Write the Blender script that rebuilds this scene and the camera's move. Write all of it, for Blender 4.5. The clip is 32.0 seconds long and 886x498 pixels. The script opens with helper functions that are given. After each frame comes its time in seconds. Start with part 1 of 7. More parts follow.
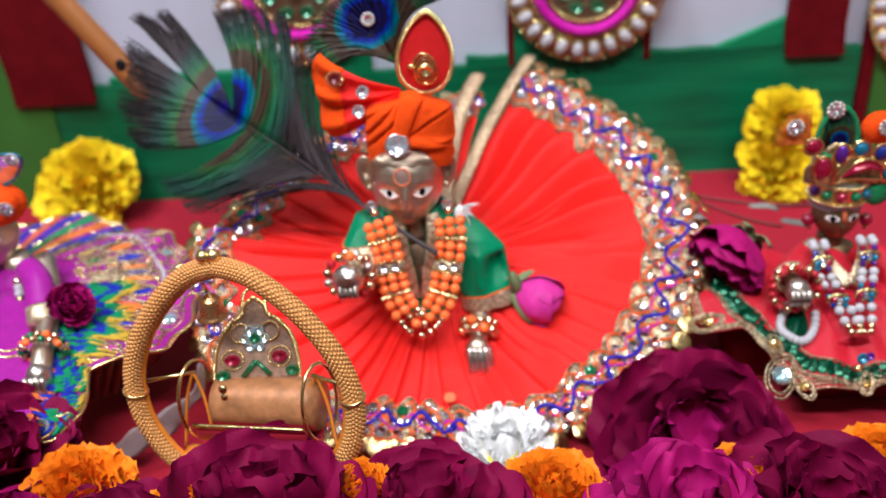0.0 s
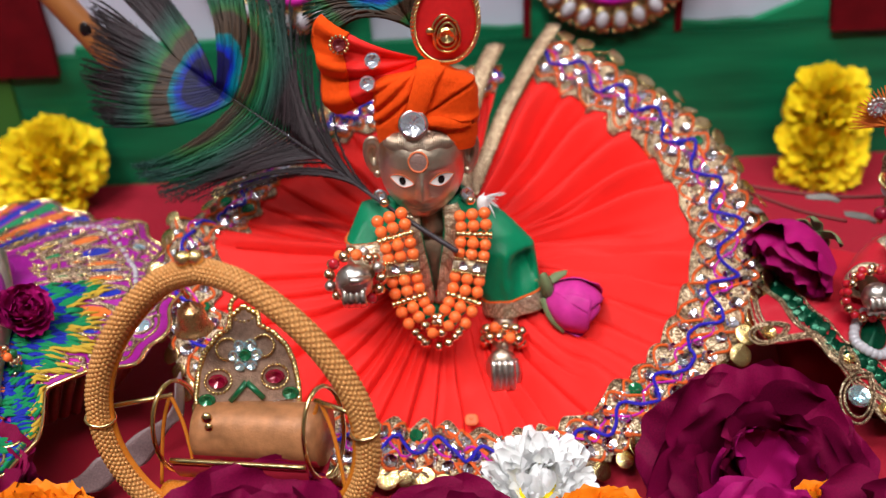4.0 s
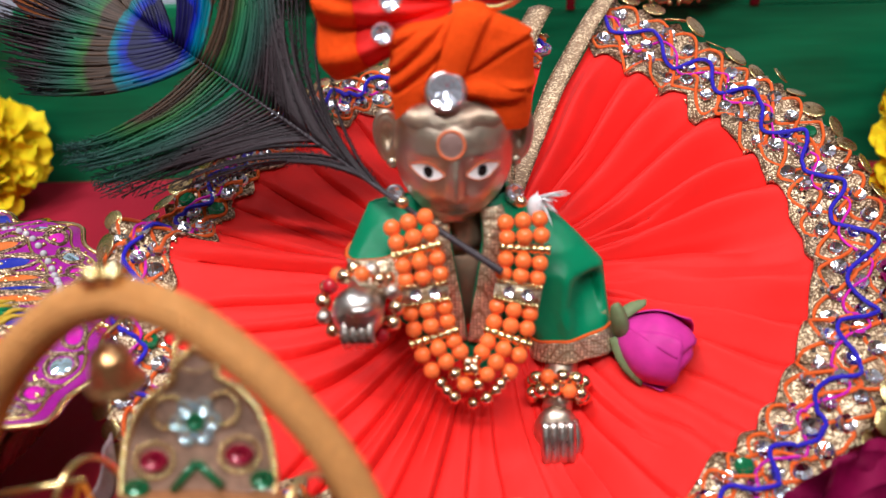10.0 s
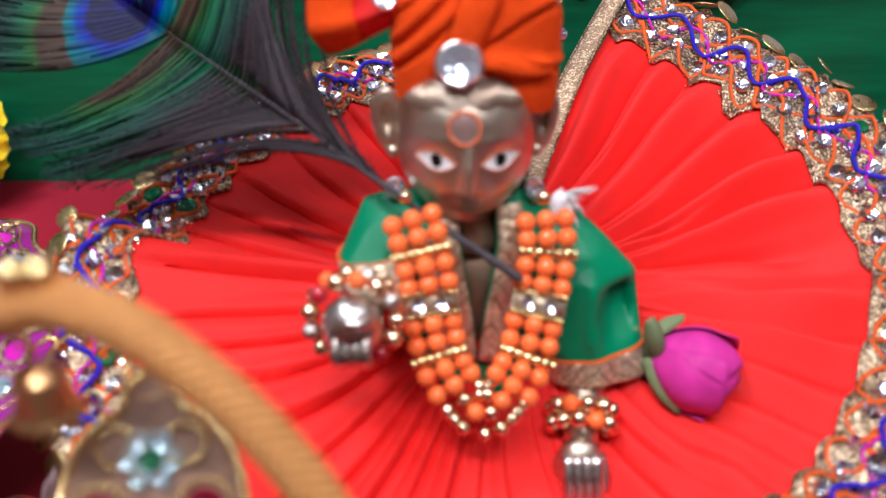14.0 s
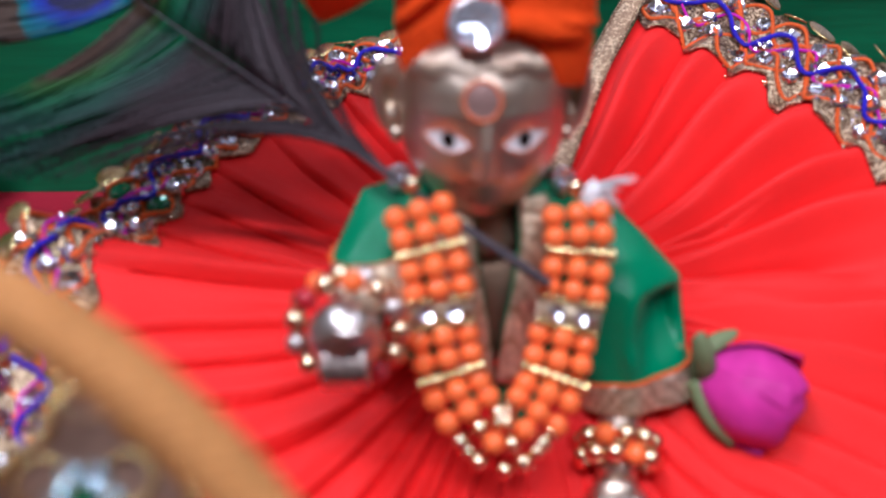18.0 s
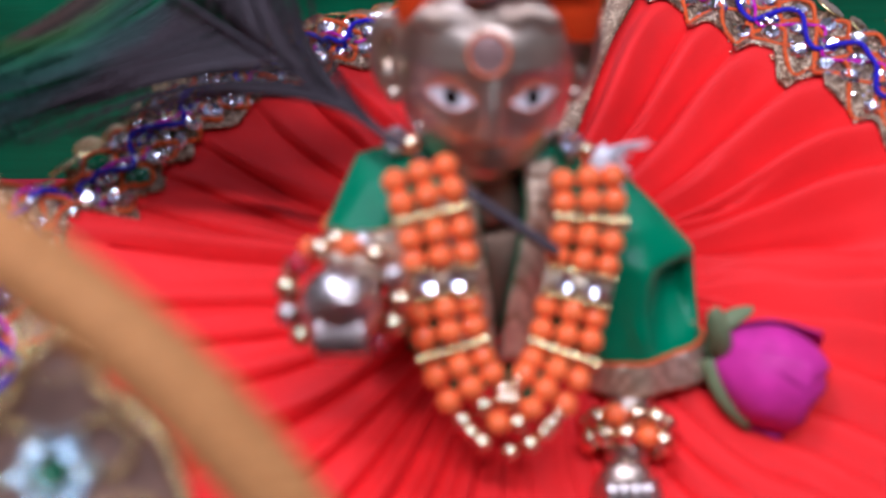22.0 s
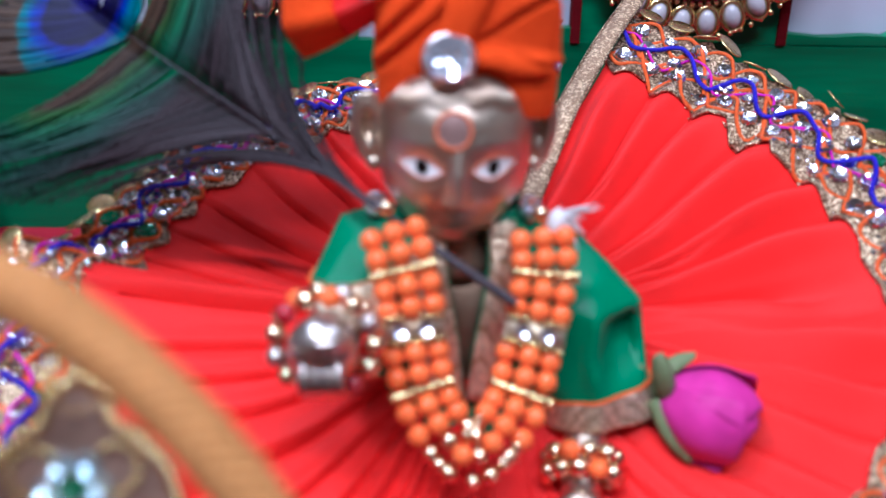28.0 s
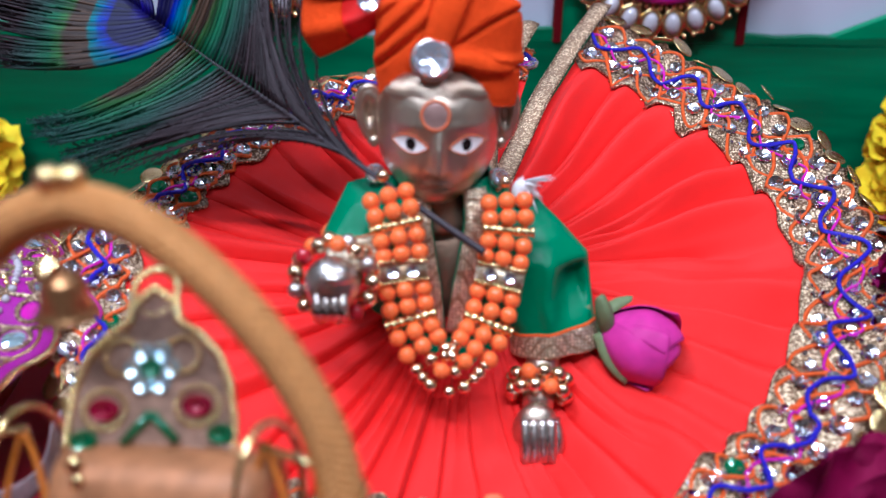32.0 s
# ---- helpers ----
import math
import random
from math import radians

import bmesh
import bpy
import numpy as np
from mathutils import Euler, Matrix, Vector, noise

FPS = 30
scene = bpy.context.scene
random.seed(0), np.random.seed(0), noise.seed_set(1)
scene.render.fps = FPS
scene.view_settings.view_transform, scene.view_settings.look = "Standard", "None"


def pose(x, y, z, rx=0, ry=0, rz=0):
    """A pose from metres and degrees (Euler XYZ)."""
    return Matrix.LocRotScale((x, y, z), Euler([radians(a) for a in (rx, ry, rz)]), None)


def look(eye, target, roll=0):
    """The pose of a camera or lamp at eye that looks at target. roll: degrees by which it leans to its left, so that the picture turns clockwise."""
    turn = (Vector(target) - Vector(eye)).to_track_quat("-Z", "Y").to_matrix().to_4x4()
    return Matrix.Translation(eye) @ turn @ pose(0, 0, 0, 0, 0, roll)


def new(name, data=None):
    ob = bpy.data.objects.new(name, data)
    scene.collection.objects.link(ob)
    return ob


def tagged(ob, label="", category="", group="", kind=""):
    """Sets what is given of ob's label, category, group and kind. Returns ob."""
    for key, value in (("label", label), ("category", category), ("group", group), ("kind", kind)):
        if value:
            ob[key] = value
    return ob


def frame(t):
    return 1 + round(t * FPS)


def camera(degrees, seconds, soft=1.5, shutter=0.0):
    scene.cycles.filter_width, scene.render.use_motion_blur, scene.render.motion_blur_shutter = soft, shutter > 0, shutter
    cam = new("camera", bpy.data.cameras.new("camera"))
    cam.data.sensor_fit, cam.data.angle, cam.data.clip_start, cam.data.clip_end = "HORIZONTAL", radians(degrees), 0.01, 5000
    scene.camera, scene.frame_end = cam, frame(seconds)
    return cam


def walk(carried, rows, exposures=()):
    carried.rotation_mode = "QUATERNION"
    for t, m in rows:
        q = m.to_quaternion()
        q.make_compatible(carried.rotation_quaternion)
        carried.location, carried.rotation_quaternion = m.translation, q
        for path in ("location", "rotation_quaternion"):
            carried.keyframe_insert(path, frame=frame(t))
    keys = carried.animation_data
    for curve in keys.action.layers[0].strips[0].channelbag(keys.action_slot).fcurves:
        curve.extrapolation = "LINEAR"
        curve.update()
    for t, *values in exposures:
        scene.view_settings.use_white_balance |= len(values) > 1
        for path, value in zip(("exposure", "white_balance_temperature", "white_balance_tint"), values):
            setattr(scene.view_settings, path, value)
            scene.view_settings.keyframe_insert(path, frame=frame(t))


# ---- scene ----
# camera: a hand-held push towards the figure and a slow retreat
cam = camera(48.8, 32.0, 1.2)
cam.data.dof.use_dof = True
cam.data.dof.focus_distance = 0.335
cam.data.dof.aperture_fstop = 8.2
# seconds, place of the eye, heading, pitch and lean in degrees
ROWS = [
    (0.0, 0.0051, 0.0076, 0.2986, 1.88, -30.28, -3.75),
    (0.5, 0.0027, 0.0119, 0.2940, 1.69, -30.12, -3.54),
    (1.0, 0.0016, 0.0182, 0.2901, 1.52, -30.20, -3.52),
    (1.5, 0.0005, 0.0252, 0.2878, 1.43, -30.54, -3.47),
    (2.0, -0.0042, 0.0320, 0.2829, 1.10, -30.58, -3.06),
    (2.5, -0.0069, 0.0395, 0.2809, 0.92, -30.91, -3.01),
    (4.5, -0.0154, 0.0743, 0.2646, 0.23, -31.32, -2.59),
    (5.0, -0.0164, 0.0822, 0.2565, 0.28, -30.92, -2.49),
    (5.5, -0.0182, 0.0917, 0.2520, 0.31, -30.95, -2.33),
    (6.0, -0.0207, 0.1020, 0.2487, 0.05, -31.23, -2.13),
    (6.5, -0.0208, 0.1086, 0.2438, 0.08, -31.04, -2.09),
    (7.0, -0.0207, 0.1170, 0.2414, 0.25, -31.17, -1.98),
    (7.5, -0.0231, 0.1257, 0.2372, 0.04, -31.01, -1.68),
    (8.0, -0.0247, 0.1331, 0.2306, -0.09, -30.55, -1.61),
    (8.5, -0.0255, 0.1411, 0.2271, -0.05, -30.72, -1.63),
    (9.0, -0.0271, 0.1468, 0.2229, -0.15, -30.53, -1.39),
    (9.5, -0.0282, 0.1516, 0.2200, -0.29, -30.35, -1.23),
    (10.0, -0.0278, 0.1567, 0.2174, -0.36, -30.35, -1.27),
    (10.5, -0.0275, 0.1611, 0.2130, -0.53, -30.08, -1.11),
    (11.0, -0.0289, 0.1663, 0.2110, -0.92, -30.23, -0.81),
    (11.5, -0.0300, 0.1695, 0.2084, -1.19, -30.00, -0.60),
    (12.0, -0.0305, 0.1732, 0.2057, -1.34, -29.78, -0.50),
    (12.5, -0.0312, 0.1779, 0.2036, -1.45, -29.85, -0.38),
    (13.0, -0.0330, 0.1814, 0.1988, -1.60, -29.33, -0.26),
    (13.5, -0.0337, 0.1860, 0.1963, -1.58, -29.38, -0.11),
    (15.5, -0.0353, 0.2021, 0.1871, -1.80, -29.34, 0.18),
    (16.0, -0.0345, 0.2064, 0.1854, -1.81, -29.25, 0.18),
    (16.5, -0.0340, 0.2102, 0.1824, -1.81, -28.92, 0.13),
    (17.0, -0.0341, 0.2132, 0.1782, -1.74, -28.41, 0.16),
    (17.5, -0.0348, 0.2161, 0.1737, -1.64, -27.85, 0.26),
    (18.0, -0.0357, 0.2191, 0.1692, -1.59, -27.22, 0.21),
    (18.5, -0.0369, 0.2217, 0.1652, -1.51, -26.93, 0.05),
    (19.0, -0.0381, 0.2234, 0.1623, -1.38, -27.14, -0.01),
    (19.5, -0.0392, 0.2243, 0.1607, -1.44, -27.20, 0.03),
    (20.0, -0.0404, 0.2252, 0.1601, -1.74, -27.09, 0.16),
    (20.5, -0.0415, 0.2253, 0.1601, -2.11, -27.09, 0.42),
    (21.0, -0.0419, 0.2250, 0.1600, -2.45, -27.09, 0.69),
    (21.5, -0.0410, 0.2261, 0.1583, -2.69, -26.96, 0.83),
    (22.0, -0.0395, 0.2267, 0.1560, -2.91, -26.58, 0.96),
    (22.5, -0.0379, 0.2257, 0.1541, -3.04, -25.99, 1.16),
    (23.0, -0.0358, 0.2251, 0.1529, -3.01, -25.45, 1.30),
    (23.5, -0.0342, 0.2253, 0.1526, -3.09, -25.19, 1.24),
    (24.0, -0.0330, 0.2249, 0.1528, -3.11, -25.08, 1.13),
    (24.5, -0.0324, 0.2228, 0.1532, -2.83, -24.85, 1.05),
    (25.0, -0.0327, 0.2197, 0.1550, -2.44, -24.59, 0.90),
    (25.5, -0.0334, 0.2168, 0.1588, -2.23, -24.54, 0.69),
    (26.0, -0.0337, 0.2134, 0.1635, -2.16, -24.54, 0.57),
    (26.5, -0.0335, 0.2097, 0.1667, -2.14, -24.41, 0.65),
    (27.0, -0.0334, 0.2073, 0.1680, -2.24, -24.26, 0.84),
    (27.5, -0.0335, 0.2066, 0.1683, -2.44, -24.17, 1.02),
    (28.0, -0.0339, 0.2056, 0.1685, -2.63, -24.08, 1.18),
    (28.5, -0.0350, 0.2020, 0.1693, -2.61, -23.92, 1.28),
    (29.0, -0.0364, 0.1956, 0.1706, -2.31, -23.76, 1.28),
    (29.5, -0.0367, 0.1892, 0.1728, -1.96, -23.75, 1.19),
    (30.0, -0.0361, 0.1827, 0.1760, -1.85, -23.81, 1.19),
    (30.5, -0.0355, 0.1753, 0.1783, -1.85, -23.78, 1.23),
    (31.0, -0.0340, 0.1680, 0.1791, -1.80, -23.88, 1.16),
    (31.5, -0.0317, 0.1603, 0.1804, -1.78, -24.23, 1.13),
    (32.0, -0.0287, 0.1514, 0.1835, -1.86, -24.58, 1.30),
]


def held(x, y, z, yaw, pitch, lean):
    a, b = radians(yaw), radians(pitch)
    eye = Vector((x, y, z))
    return look(eye, eye + Vector((-math.sin(a) * math.cos(b), math.cos(a) * math.cos(b), math.sin(b))), lean)


walk(cam, [(row[0], held(*row[1:])) for row in ROWS], [
    (0.0, -0.16, 6000, 10), (4.5, -0.44, 6350, 11), (7.0, -0.47, 6350, 11), (10.0, -0.30, 6150, 12), (13.0, -0.28, 5950, 13), (16.0, -0.40, 5620, 18), (20.0, -0.57, 5480, 22),
    (22.0, -0.62, 5300, 25), (24.0, -0.47, 5100, 24), (26.0, -0.34, 5050, 19), (29.0, -0.30, 5050, 15), (32.0, -0.36, 5150, 13)])

# ---- light ----
world = bpy.data.worlds.new("room_air")
scene.world = world
world.use_nodes = True
world.node_tree.nodes["Background"].inputs[0].default_value = (0.9, 0.95, 1.0, 1)
world.node_tree.nodes["Background"].inputs[1].default_value = 0.10


def area_lamp(name, eye, target, sx, sy, watts, colour):
    d = bpy.data.lights.new(name, "AREA")
    d.shape, d.size, d.size_y, d.energy, d.color = "RECTANGLE", sx, sy, watts, colour
    ob = new(name, d)
    ob.matrix_world = look(eye, target)
    return ob


area_lamp("ceiling_tube_lamp", (-0.10, -0.50, 1.60), (0.0, 0.42, 0.0), 1.2, 0.10, 39, (1.0, 0.96, 0.92))
area_lamp("ceiling_panel_lamp", (-0.65, 0.15, 1.62), (0.0, 0.42, 0.0), 0.4, 0.4, 20, (0.94, 0.97, 1.0))
area_lamp("ceiling_panel_lamp", (0.85, 0.10, 1.62), (0.0, 0.42, 0.0), 0.4, 0.4, 6, (0.94, 0.97, 1.0))

# ---- materials ----


def M(name, colour, rough=0.5, metal=0.0, vary=0.15, scale=300.0, bump=0.15, fine=1500.0, sheen=0.00, coat=0.0, spec=0.3, trans=0.0, sub=0.0, weave=0.0, stretch=None):
    """Paint, cloth or metal: two scales of tone, grain as relief."""
    m = bpy.data.materials.new(name)
    m.use_nodes = True
    nt = m.node_tree
    b = nt.nodes["Principled BSDF"]
    co = nt.nodes.new("ShaderNodeTexCoord")
    n1, n2 = nt.nodes.new("ShaderNodeTexNoise"), nt.nodes.new("ShaderNodeTexNoise")
    n1.inputs["Scale"].default_value, n2.inputs["Scale"].default_value = scale, fine
    n1.inputs["Detail"].default_value, n2.inputs["Detail"].default_value = 3, 2
    for n in (n1, n2):
        nt.links.new(co.outputs["Object"], n.inputs["Vector"])
    if stretch:
        mp = nt.nodes.new("ShaderNodeMapping")
        mp.inputs["Scale"].default_value = stretch
        nt.links.new(co.outputs["Object"], mp.inputs["Vector"])
        for n in (n1, n2):
            nt.links.new(mp.outputs[0], n.inputs["Vector"])
    info = nt.nodes.new("ShaderNodeObjectInfo")
    ramp = nt.nodes.new("ShaderNodeMix")
    ramp.data_type = "RGBA"
    c = Vector(colour[:3])
    lo, hi = c * (1 - vary), c * (1 + vary)
    ramp.inputs[6].default_value = (*lo, 1)
    ramp.inputs[7].default_value = (*[min(v, 1) for v in hi], 1)
    add = nt.nodes.new("ShaderNodeMath")
    add.operation = "MULTIPLY_ADD"
    add.inputs[1].default_value = 0.35
    nt.links.new(info.outputs["Random"], add.inputs[0])
    mul = nt.nodes.new("ShaderNodeMath")
    mul.operation = "MULTIPLY_ADD"
    mul.inputs[1].default_value, mul.inputs[2].default_value = 0.9, -0.12
    nt.links.new(n1.outputs["Fac"], mul.inputs[0])
    nt.links.new(mul.outputs[0], add.inputs[2])
    nt.links.new(add.outputs[0], ramp.inputs[0])
    nt.links.new(ramp.outputs[2], b.inputs["Base Color"])
    rr = nt.nodes.new("ShaderNodeMapRange")
    rr.inputs["To Min"].default_value, rr.inputs["To Max"].default_value = max(rough - 0.08, 0.02), min(rough + 0.1, 1)
    nt.links.new(n2.outputs["Fac"], rr.inputs["Value"])
    nt.links.new(rr.outputs[0], b.inputs["Roughness"])
    b.inputs["Metallic"].default_value = metal
    b.inputs["Specular IOR Level"].default_value = spec
    b.inputs["Sheen Weight"].default_value = sheen
    b.inputs["Coat Weight"].default_value = coat
    b.inputs["Coat Roughness"].default_value = 0.1
    b.inputs["Transmission Weight"].default_value = trans
    b.inputs["Subsurface Weight"].default_value = sub
    b.inputs["Subsurface Radius"].default_value = (0.003, 0.001, 0.001)
    height = n2.outputs["Fac"]
    if weave:
        wv = nt.nodes.new("ShaderNodeTexWave")
        wv.wave_type, wv.bands_direction = "BANDS", "DIAGONAL"
        wv.inputs["Scale"].default_value, wv.inputs["Distortion"].default_value = weave, 1.0
        nt.links.new(co.outputs["Object"], wv.inputs["Vector"])
        height = wv.outputs["Fac"]
    if bump:
        bp = nt.nodes.new("ShaderNodeBump")
        bp.inputs["Strength"].default_value, bp.inputs["Distance"].default_value = bump, 0.0004
        nt.links.new(height, bp.inputs["Height"])
        nt.links.new(bp.outputs[0], b.inputs["Normal"])
    return m


SATIN = M("orange_red_satin", (0.85, 0.0125, 0.0080), 0.56, vary=0.12, scale=60, bump=0.30, weave=1900, spec=0.30, sheen=0.035)
GREEN_SATIN = M("green_satin", (0.0, 0.19, 0.080), 0.34, vary=0.15, bump=0.2, weave=900, sheen=0.02)
VELVET = M("orange_velvet", (1.0, 0.075, 0.004), 0.8, vary=0.28, scale=700, bump=1.0, fine=2200, sheen=0.45, spec=0.10)
VELVET.node_tree.nodes["Principled BSDF"].inputs["Sheen Tint"].default_value = (1.0, 0.13, 0.012, 1)
VELVET.node_tree.nodes["Principled BSDF"].inputs["Sheen Roughness"].default_value = 0.35
VELVET_RED = M("red_velvet", (0.72, 0.012, 0.014), 0.8, vary=0.15, scale=400, bump=0.5, fine=2500, sheen=0.06)
BRASS = M("dark_brass", (0.68, 0.565, 0.44), 0.40, metal=1.0, vary=0.25, scale=120, bump=0.25, fine=700)
BROWN_BRASS = M("brown_brass", (0.40, 0.265, 0.175), 0.42, metal=0.75, vary=0.3, scale=120, bump=0.25, fine=700)
OLIVE_BRASS = M("olive_brass", (0.24, 0.165, 0.085), 0.36, metal=0.8, vary=0.35, scale=150, bump=0.25, fine=700)
STEEL = M("worn_brass_high", (0.64, 0.58, 0.53), 0.30, metal=1.0, vary=0.2, scale=200, bump=0.2, fine=900)
GOLD = M("gold_foil", (0.92, 0.66, 0.30), 0.2, metal=1.0, vary=0.2, scale=200, bump=0.2, fine=900)
def glitter(name, dark, bright, scale, share, rough=0.26):
    """Metal thread and flakes: a mosaic of dull and bright grains, each a little proud or sunk."""
    m = bpy.data.materials.new(name)
    m.use_nodes = True
    nt = m.node_tree
    b = nt.nodes["Principled BSDF"]
    co = nt.nodes.new("ShaderNodeTexCoord")
    vo = nt.nodes.new("ShaderNodeTexVoronoi")
    vo.inputs["Scale"].default_value = scale
    nt.links.new(co.outputs["Object"], vo.inputs["Vector"])
    sp = nt.nodes.new("ShaderNodeSeparateColor")
    nt.links.new(vo.outputs["Color"], sp.inputs[0])
    rp = nt.nodes.new("ShaderNodeMapRange")
    rp.inputs["From Min"].default_value, rp.inputs["From Max"].default_value = 1 - share - 0.25, 1 - share + 0.15
    nt.links.new(sp.outputs[0], rp.inputs["Value"])
    mx = nt.nodes.new("ShaderNodeMix")
    mx.data_type = "RGBA"
    mx.inputs[6].default_value, mx.inputs[7].default_value = (*dark, 1), (*bright, 1)
    nt.links.new(rp.outputs[0], mx.inputs[0])
    nt.links.new(mx.outputs[2], b.inputs["Base Color"])
    b.inputs["Metallic"].default_value, b.inputs["Roughness"].default_value = 0.85, rough
    bp = nt.nodes.new("ShaderNodeBump")
    bp.inputs["Strength"].default_value, bp.inputs["Distance"].default_value = 1.0, 0.0004
    ns = nt.nodes.new("ShaderNodeTexNoise")
    ns.inputs["Scale"].default_value = scale * 0.9
    nt.links.new(co.outputs["Object"], ns.inputs["Vector"])
    nt.links.new(ns.outputs["Fac"], bp.inputs["Height"])
    nt.links.new(bp.outputs[0], b.inputs["Normal"])
    return m


LACE = glitter("gold_lace", (0.17, 0.10, 0.055), (0.90, 0.70, 0.46), 2100, 0.24, 0.30)
RIBBON = glitter("glitter_net_ribbon", (0.40, 0.25, 0.15), (0.85, 0.66, 0.42), 1700, 0.25, 0.40)


def brocade(name, thread, gap, scale):
    """Square-woven metal ribbon: small bright squares with dull gaps between them."""
    m = bpy.data.materials.new(name)
    m.use_nodes = True
    nt = m.node_tree
    b = nt.nodes["Principled BSDF"]
    co = nt.nodes.new("ShaderNodeTexCoord")
    vo = nt.nodes.new("ShaderNodeTexVoronoi")
    vo.distance = "CHEBYCHEV"
    vo.inputs["Scale"].default_value, vo.inputs["Randomness"].default_value = scale, 0.12
    nt.links.new(co.outputs["Object"], vo.inputs["Vector"])
    edge = nt.nodes.new("ShaderNodeMapRange")
    edge.inputs["From Min"].default_value, edge.inputs["From Max"].default_value = 0.34, 0.50
    nt.links.new(vo.outputs["Distance"], edge.inputs["Value"])
    sp = nt.nodes.new("ShaderNodeSeparateColor")
    nt.links.new(vo.outputs["Color"], sp.inputs[0])
    lit = nt.nodes.new("ShaderNodeMapRange")
    lit.inputs["To Min"].default_value, lit.inputs["To Max"].default_value = 0.55, 1.0
    nt.links.new(sp.outputs[0], lit.inputs["Value"])
    sc = nt.nodes.new("ShaderNodeVectorMath")
    sc.operation = "SCALE"
    sc.inputs[0].default_value = thread
    nt.links.new(lit.outputs[0], sc.inputs["Scale"])
    mx = nt.nodes.new("ShaderNodeMix")
    mx.data_type = "RGBA"
    mx.inputs[7].default_value = (*gap, 1)
    nt.links.new(edge.outputs[0], mx.inputs[0])
    nt.links.new(sc.outputs[0], mx.inputs[6])
    nt.links.new(mx.outputs[2], b.inputs["Base Color"])
    b.inputs["Metallic"].default_value, b.inputs["Roughness"].default_value = 0.7, 0.34
    bp = nt.nodes.new("ShaderNodeBump")
    bp.invert = True
    bp.inputs["Strength"].default_value, bp.inputs["Distance"].default_value = 0.8, 0.0004
    nt.links.new(vo.outputs["Distance"], bp.inputs["Height"])
    nt.links.new(bp.outputs[0], b.inputs["Normal"])
    return m


LAME = brocade("pale_gold_lame", (1.0, 0.86, 0.60), (0.36, 0.21, 0.11), 950)
SILVER = M("rhinestone_foil", (0.78, 0.78, 0.82), 0.06, metal=1.0, vary=0.08, bump=0.5, fine=2.5)
CLEAR = M("blue_white_stone", (0.84, 0.87, 1.0), 0.06, metal=0.92, vary=0.1, bump=0.0)
CRYSTAL = M("cut_crystal", (0.80, 0.84, 1.0), 0.10, metal=0.80, vary=0.10, bump=0.0, coat=0.5)
BEAD = M("orange_bead", (1.0, 0.180, 0.042), 0.2, vary=0.05, bump=0.0, coat=0.15, sub=0.15)
GOLDBEAD = M("gold_bead", (0.88, 0.66, 0.42), 0.12, metal=1.0, vary=0.15, bump=0.0)
PEARL = M("pearl", (0.46, 0.44, 0.47), 0.15, vary=0.08, bump=0.0, coat=0.8)
REDBEAD = M("red_glass_bead", (0.45, 0.01, 0.02), 0.12, vary=0.2, bump=0.0, coat=0.8)
BLUECORD = M("blue_cord", (0.035, 0.02, 0.55), 0.5, vary=0.2, bump=0.6, weave=1500)
PINKCORD = M("magenta_cord", (0.65, 0.01, 0.42), 0.5, vary=0.2, bump=0.5, weave=1500)
ORANGECORD = M("orange_cord", (0.85, 0.13, 0.02), 0.5, vary=0.2, bump=0.6, weave=1500)
EYEWHITE = M("eye_enamel", (0.80, 0.74, 0.72), 0.25, vary=0.04, bump=0.0)
EYEBLACK = M("black_enamel", (0.012, 0.008, 0.008), 0.2, vary=0.1, bump=0.0)
TILAK = M("vermilion_paste", (0.70, 0.16, 0.06), 0.7, vary=0.3, bump=0.4)
TILAK_IN = M("rubbed_vermilion", (0.36, 0.22, 0.19), 0.45, metal=0.5, vary=0.3, bump=0.4)
CLOTH = M("crimson_cloth", (0.36, 0.004, 0.022), 0.8, vary=0.12, scale=40, bump=0.3, weave=900, sheen=0.04)
QUILL = M("feather_quill", (0.045, 0.035, 0.04), 0.35, vary=0.3)
ROSE = M("dark_rose_petal", (0.165, 0.001, 0.036), 0.6, vary=0.6, scale=70, bump=0.3, fine=500, spec=0.12, sub=0.05)
ROSE_PINK = M("magenta_rose_petal", (0.34, 0.004, 0.115), 0.55, vary=0.5, scale=80, bump=0.3, fine=500, spec=0.15, sub=0.05)
BUDPINK = M("pink_bud_petal", (0.62, 0.030, 0.29), 0.6, vary=0.4, scale=160, bump=0.2, fine=500, sheen=0.02)
SEPAL = M("green_sepal", (0.16, 0.20, 0.09), 0.6, vary=0.3, bump=0.3)
MARIGOLD = M("orange_marigold_petal", (0.95, 0.22, 0.002), 0.6, vary=0.2, bump=0.2, sub=0.1)
YELLOW = M("yellow_marigold_petal", (1.0, 0.70, 0.006), 0.7, vary=0.12, bump=0.2, sub=0.6)
YELLOW.node_tree.nodes["Principled BSDF"].inputs["Subsurface Radius"].default_value = (0.004, 0.003, 0.0006)
WHITEPETAL = M("white_petal", (0.98, 0.98, 0.97), 0.6, vary=0.02, bump=0.1, sub=0.6)
WHITEPETAL.node_tree.nodes["Principled BSDF"].inputs["Subsurface Radius"].default_value = (0.003, 0.003, 0.003)
ROPE = M("golden_rope", (0.58, 0.275, 0.085), 0.46, metal=0.25, vary=0.4, scale=700, bump=0.4)
AMBER = M("amber_plastic", (0.62, 0.19, 0.02), 0.25, vary=0.15, bump=0.05, coat=0.5)
BOARD_WHITE = M("white_painted_board", (0.48, 0.50, 0.60), 0.7, vary=0.08, scale=30, bump=0.2, fine=300)
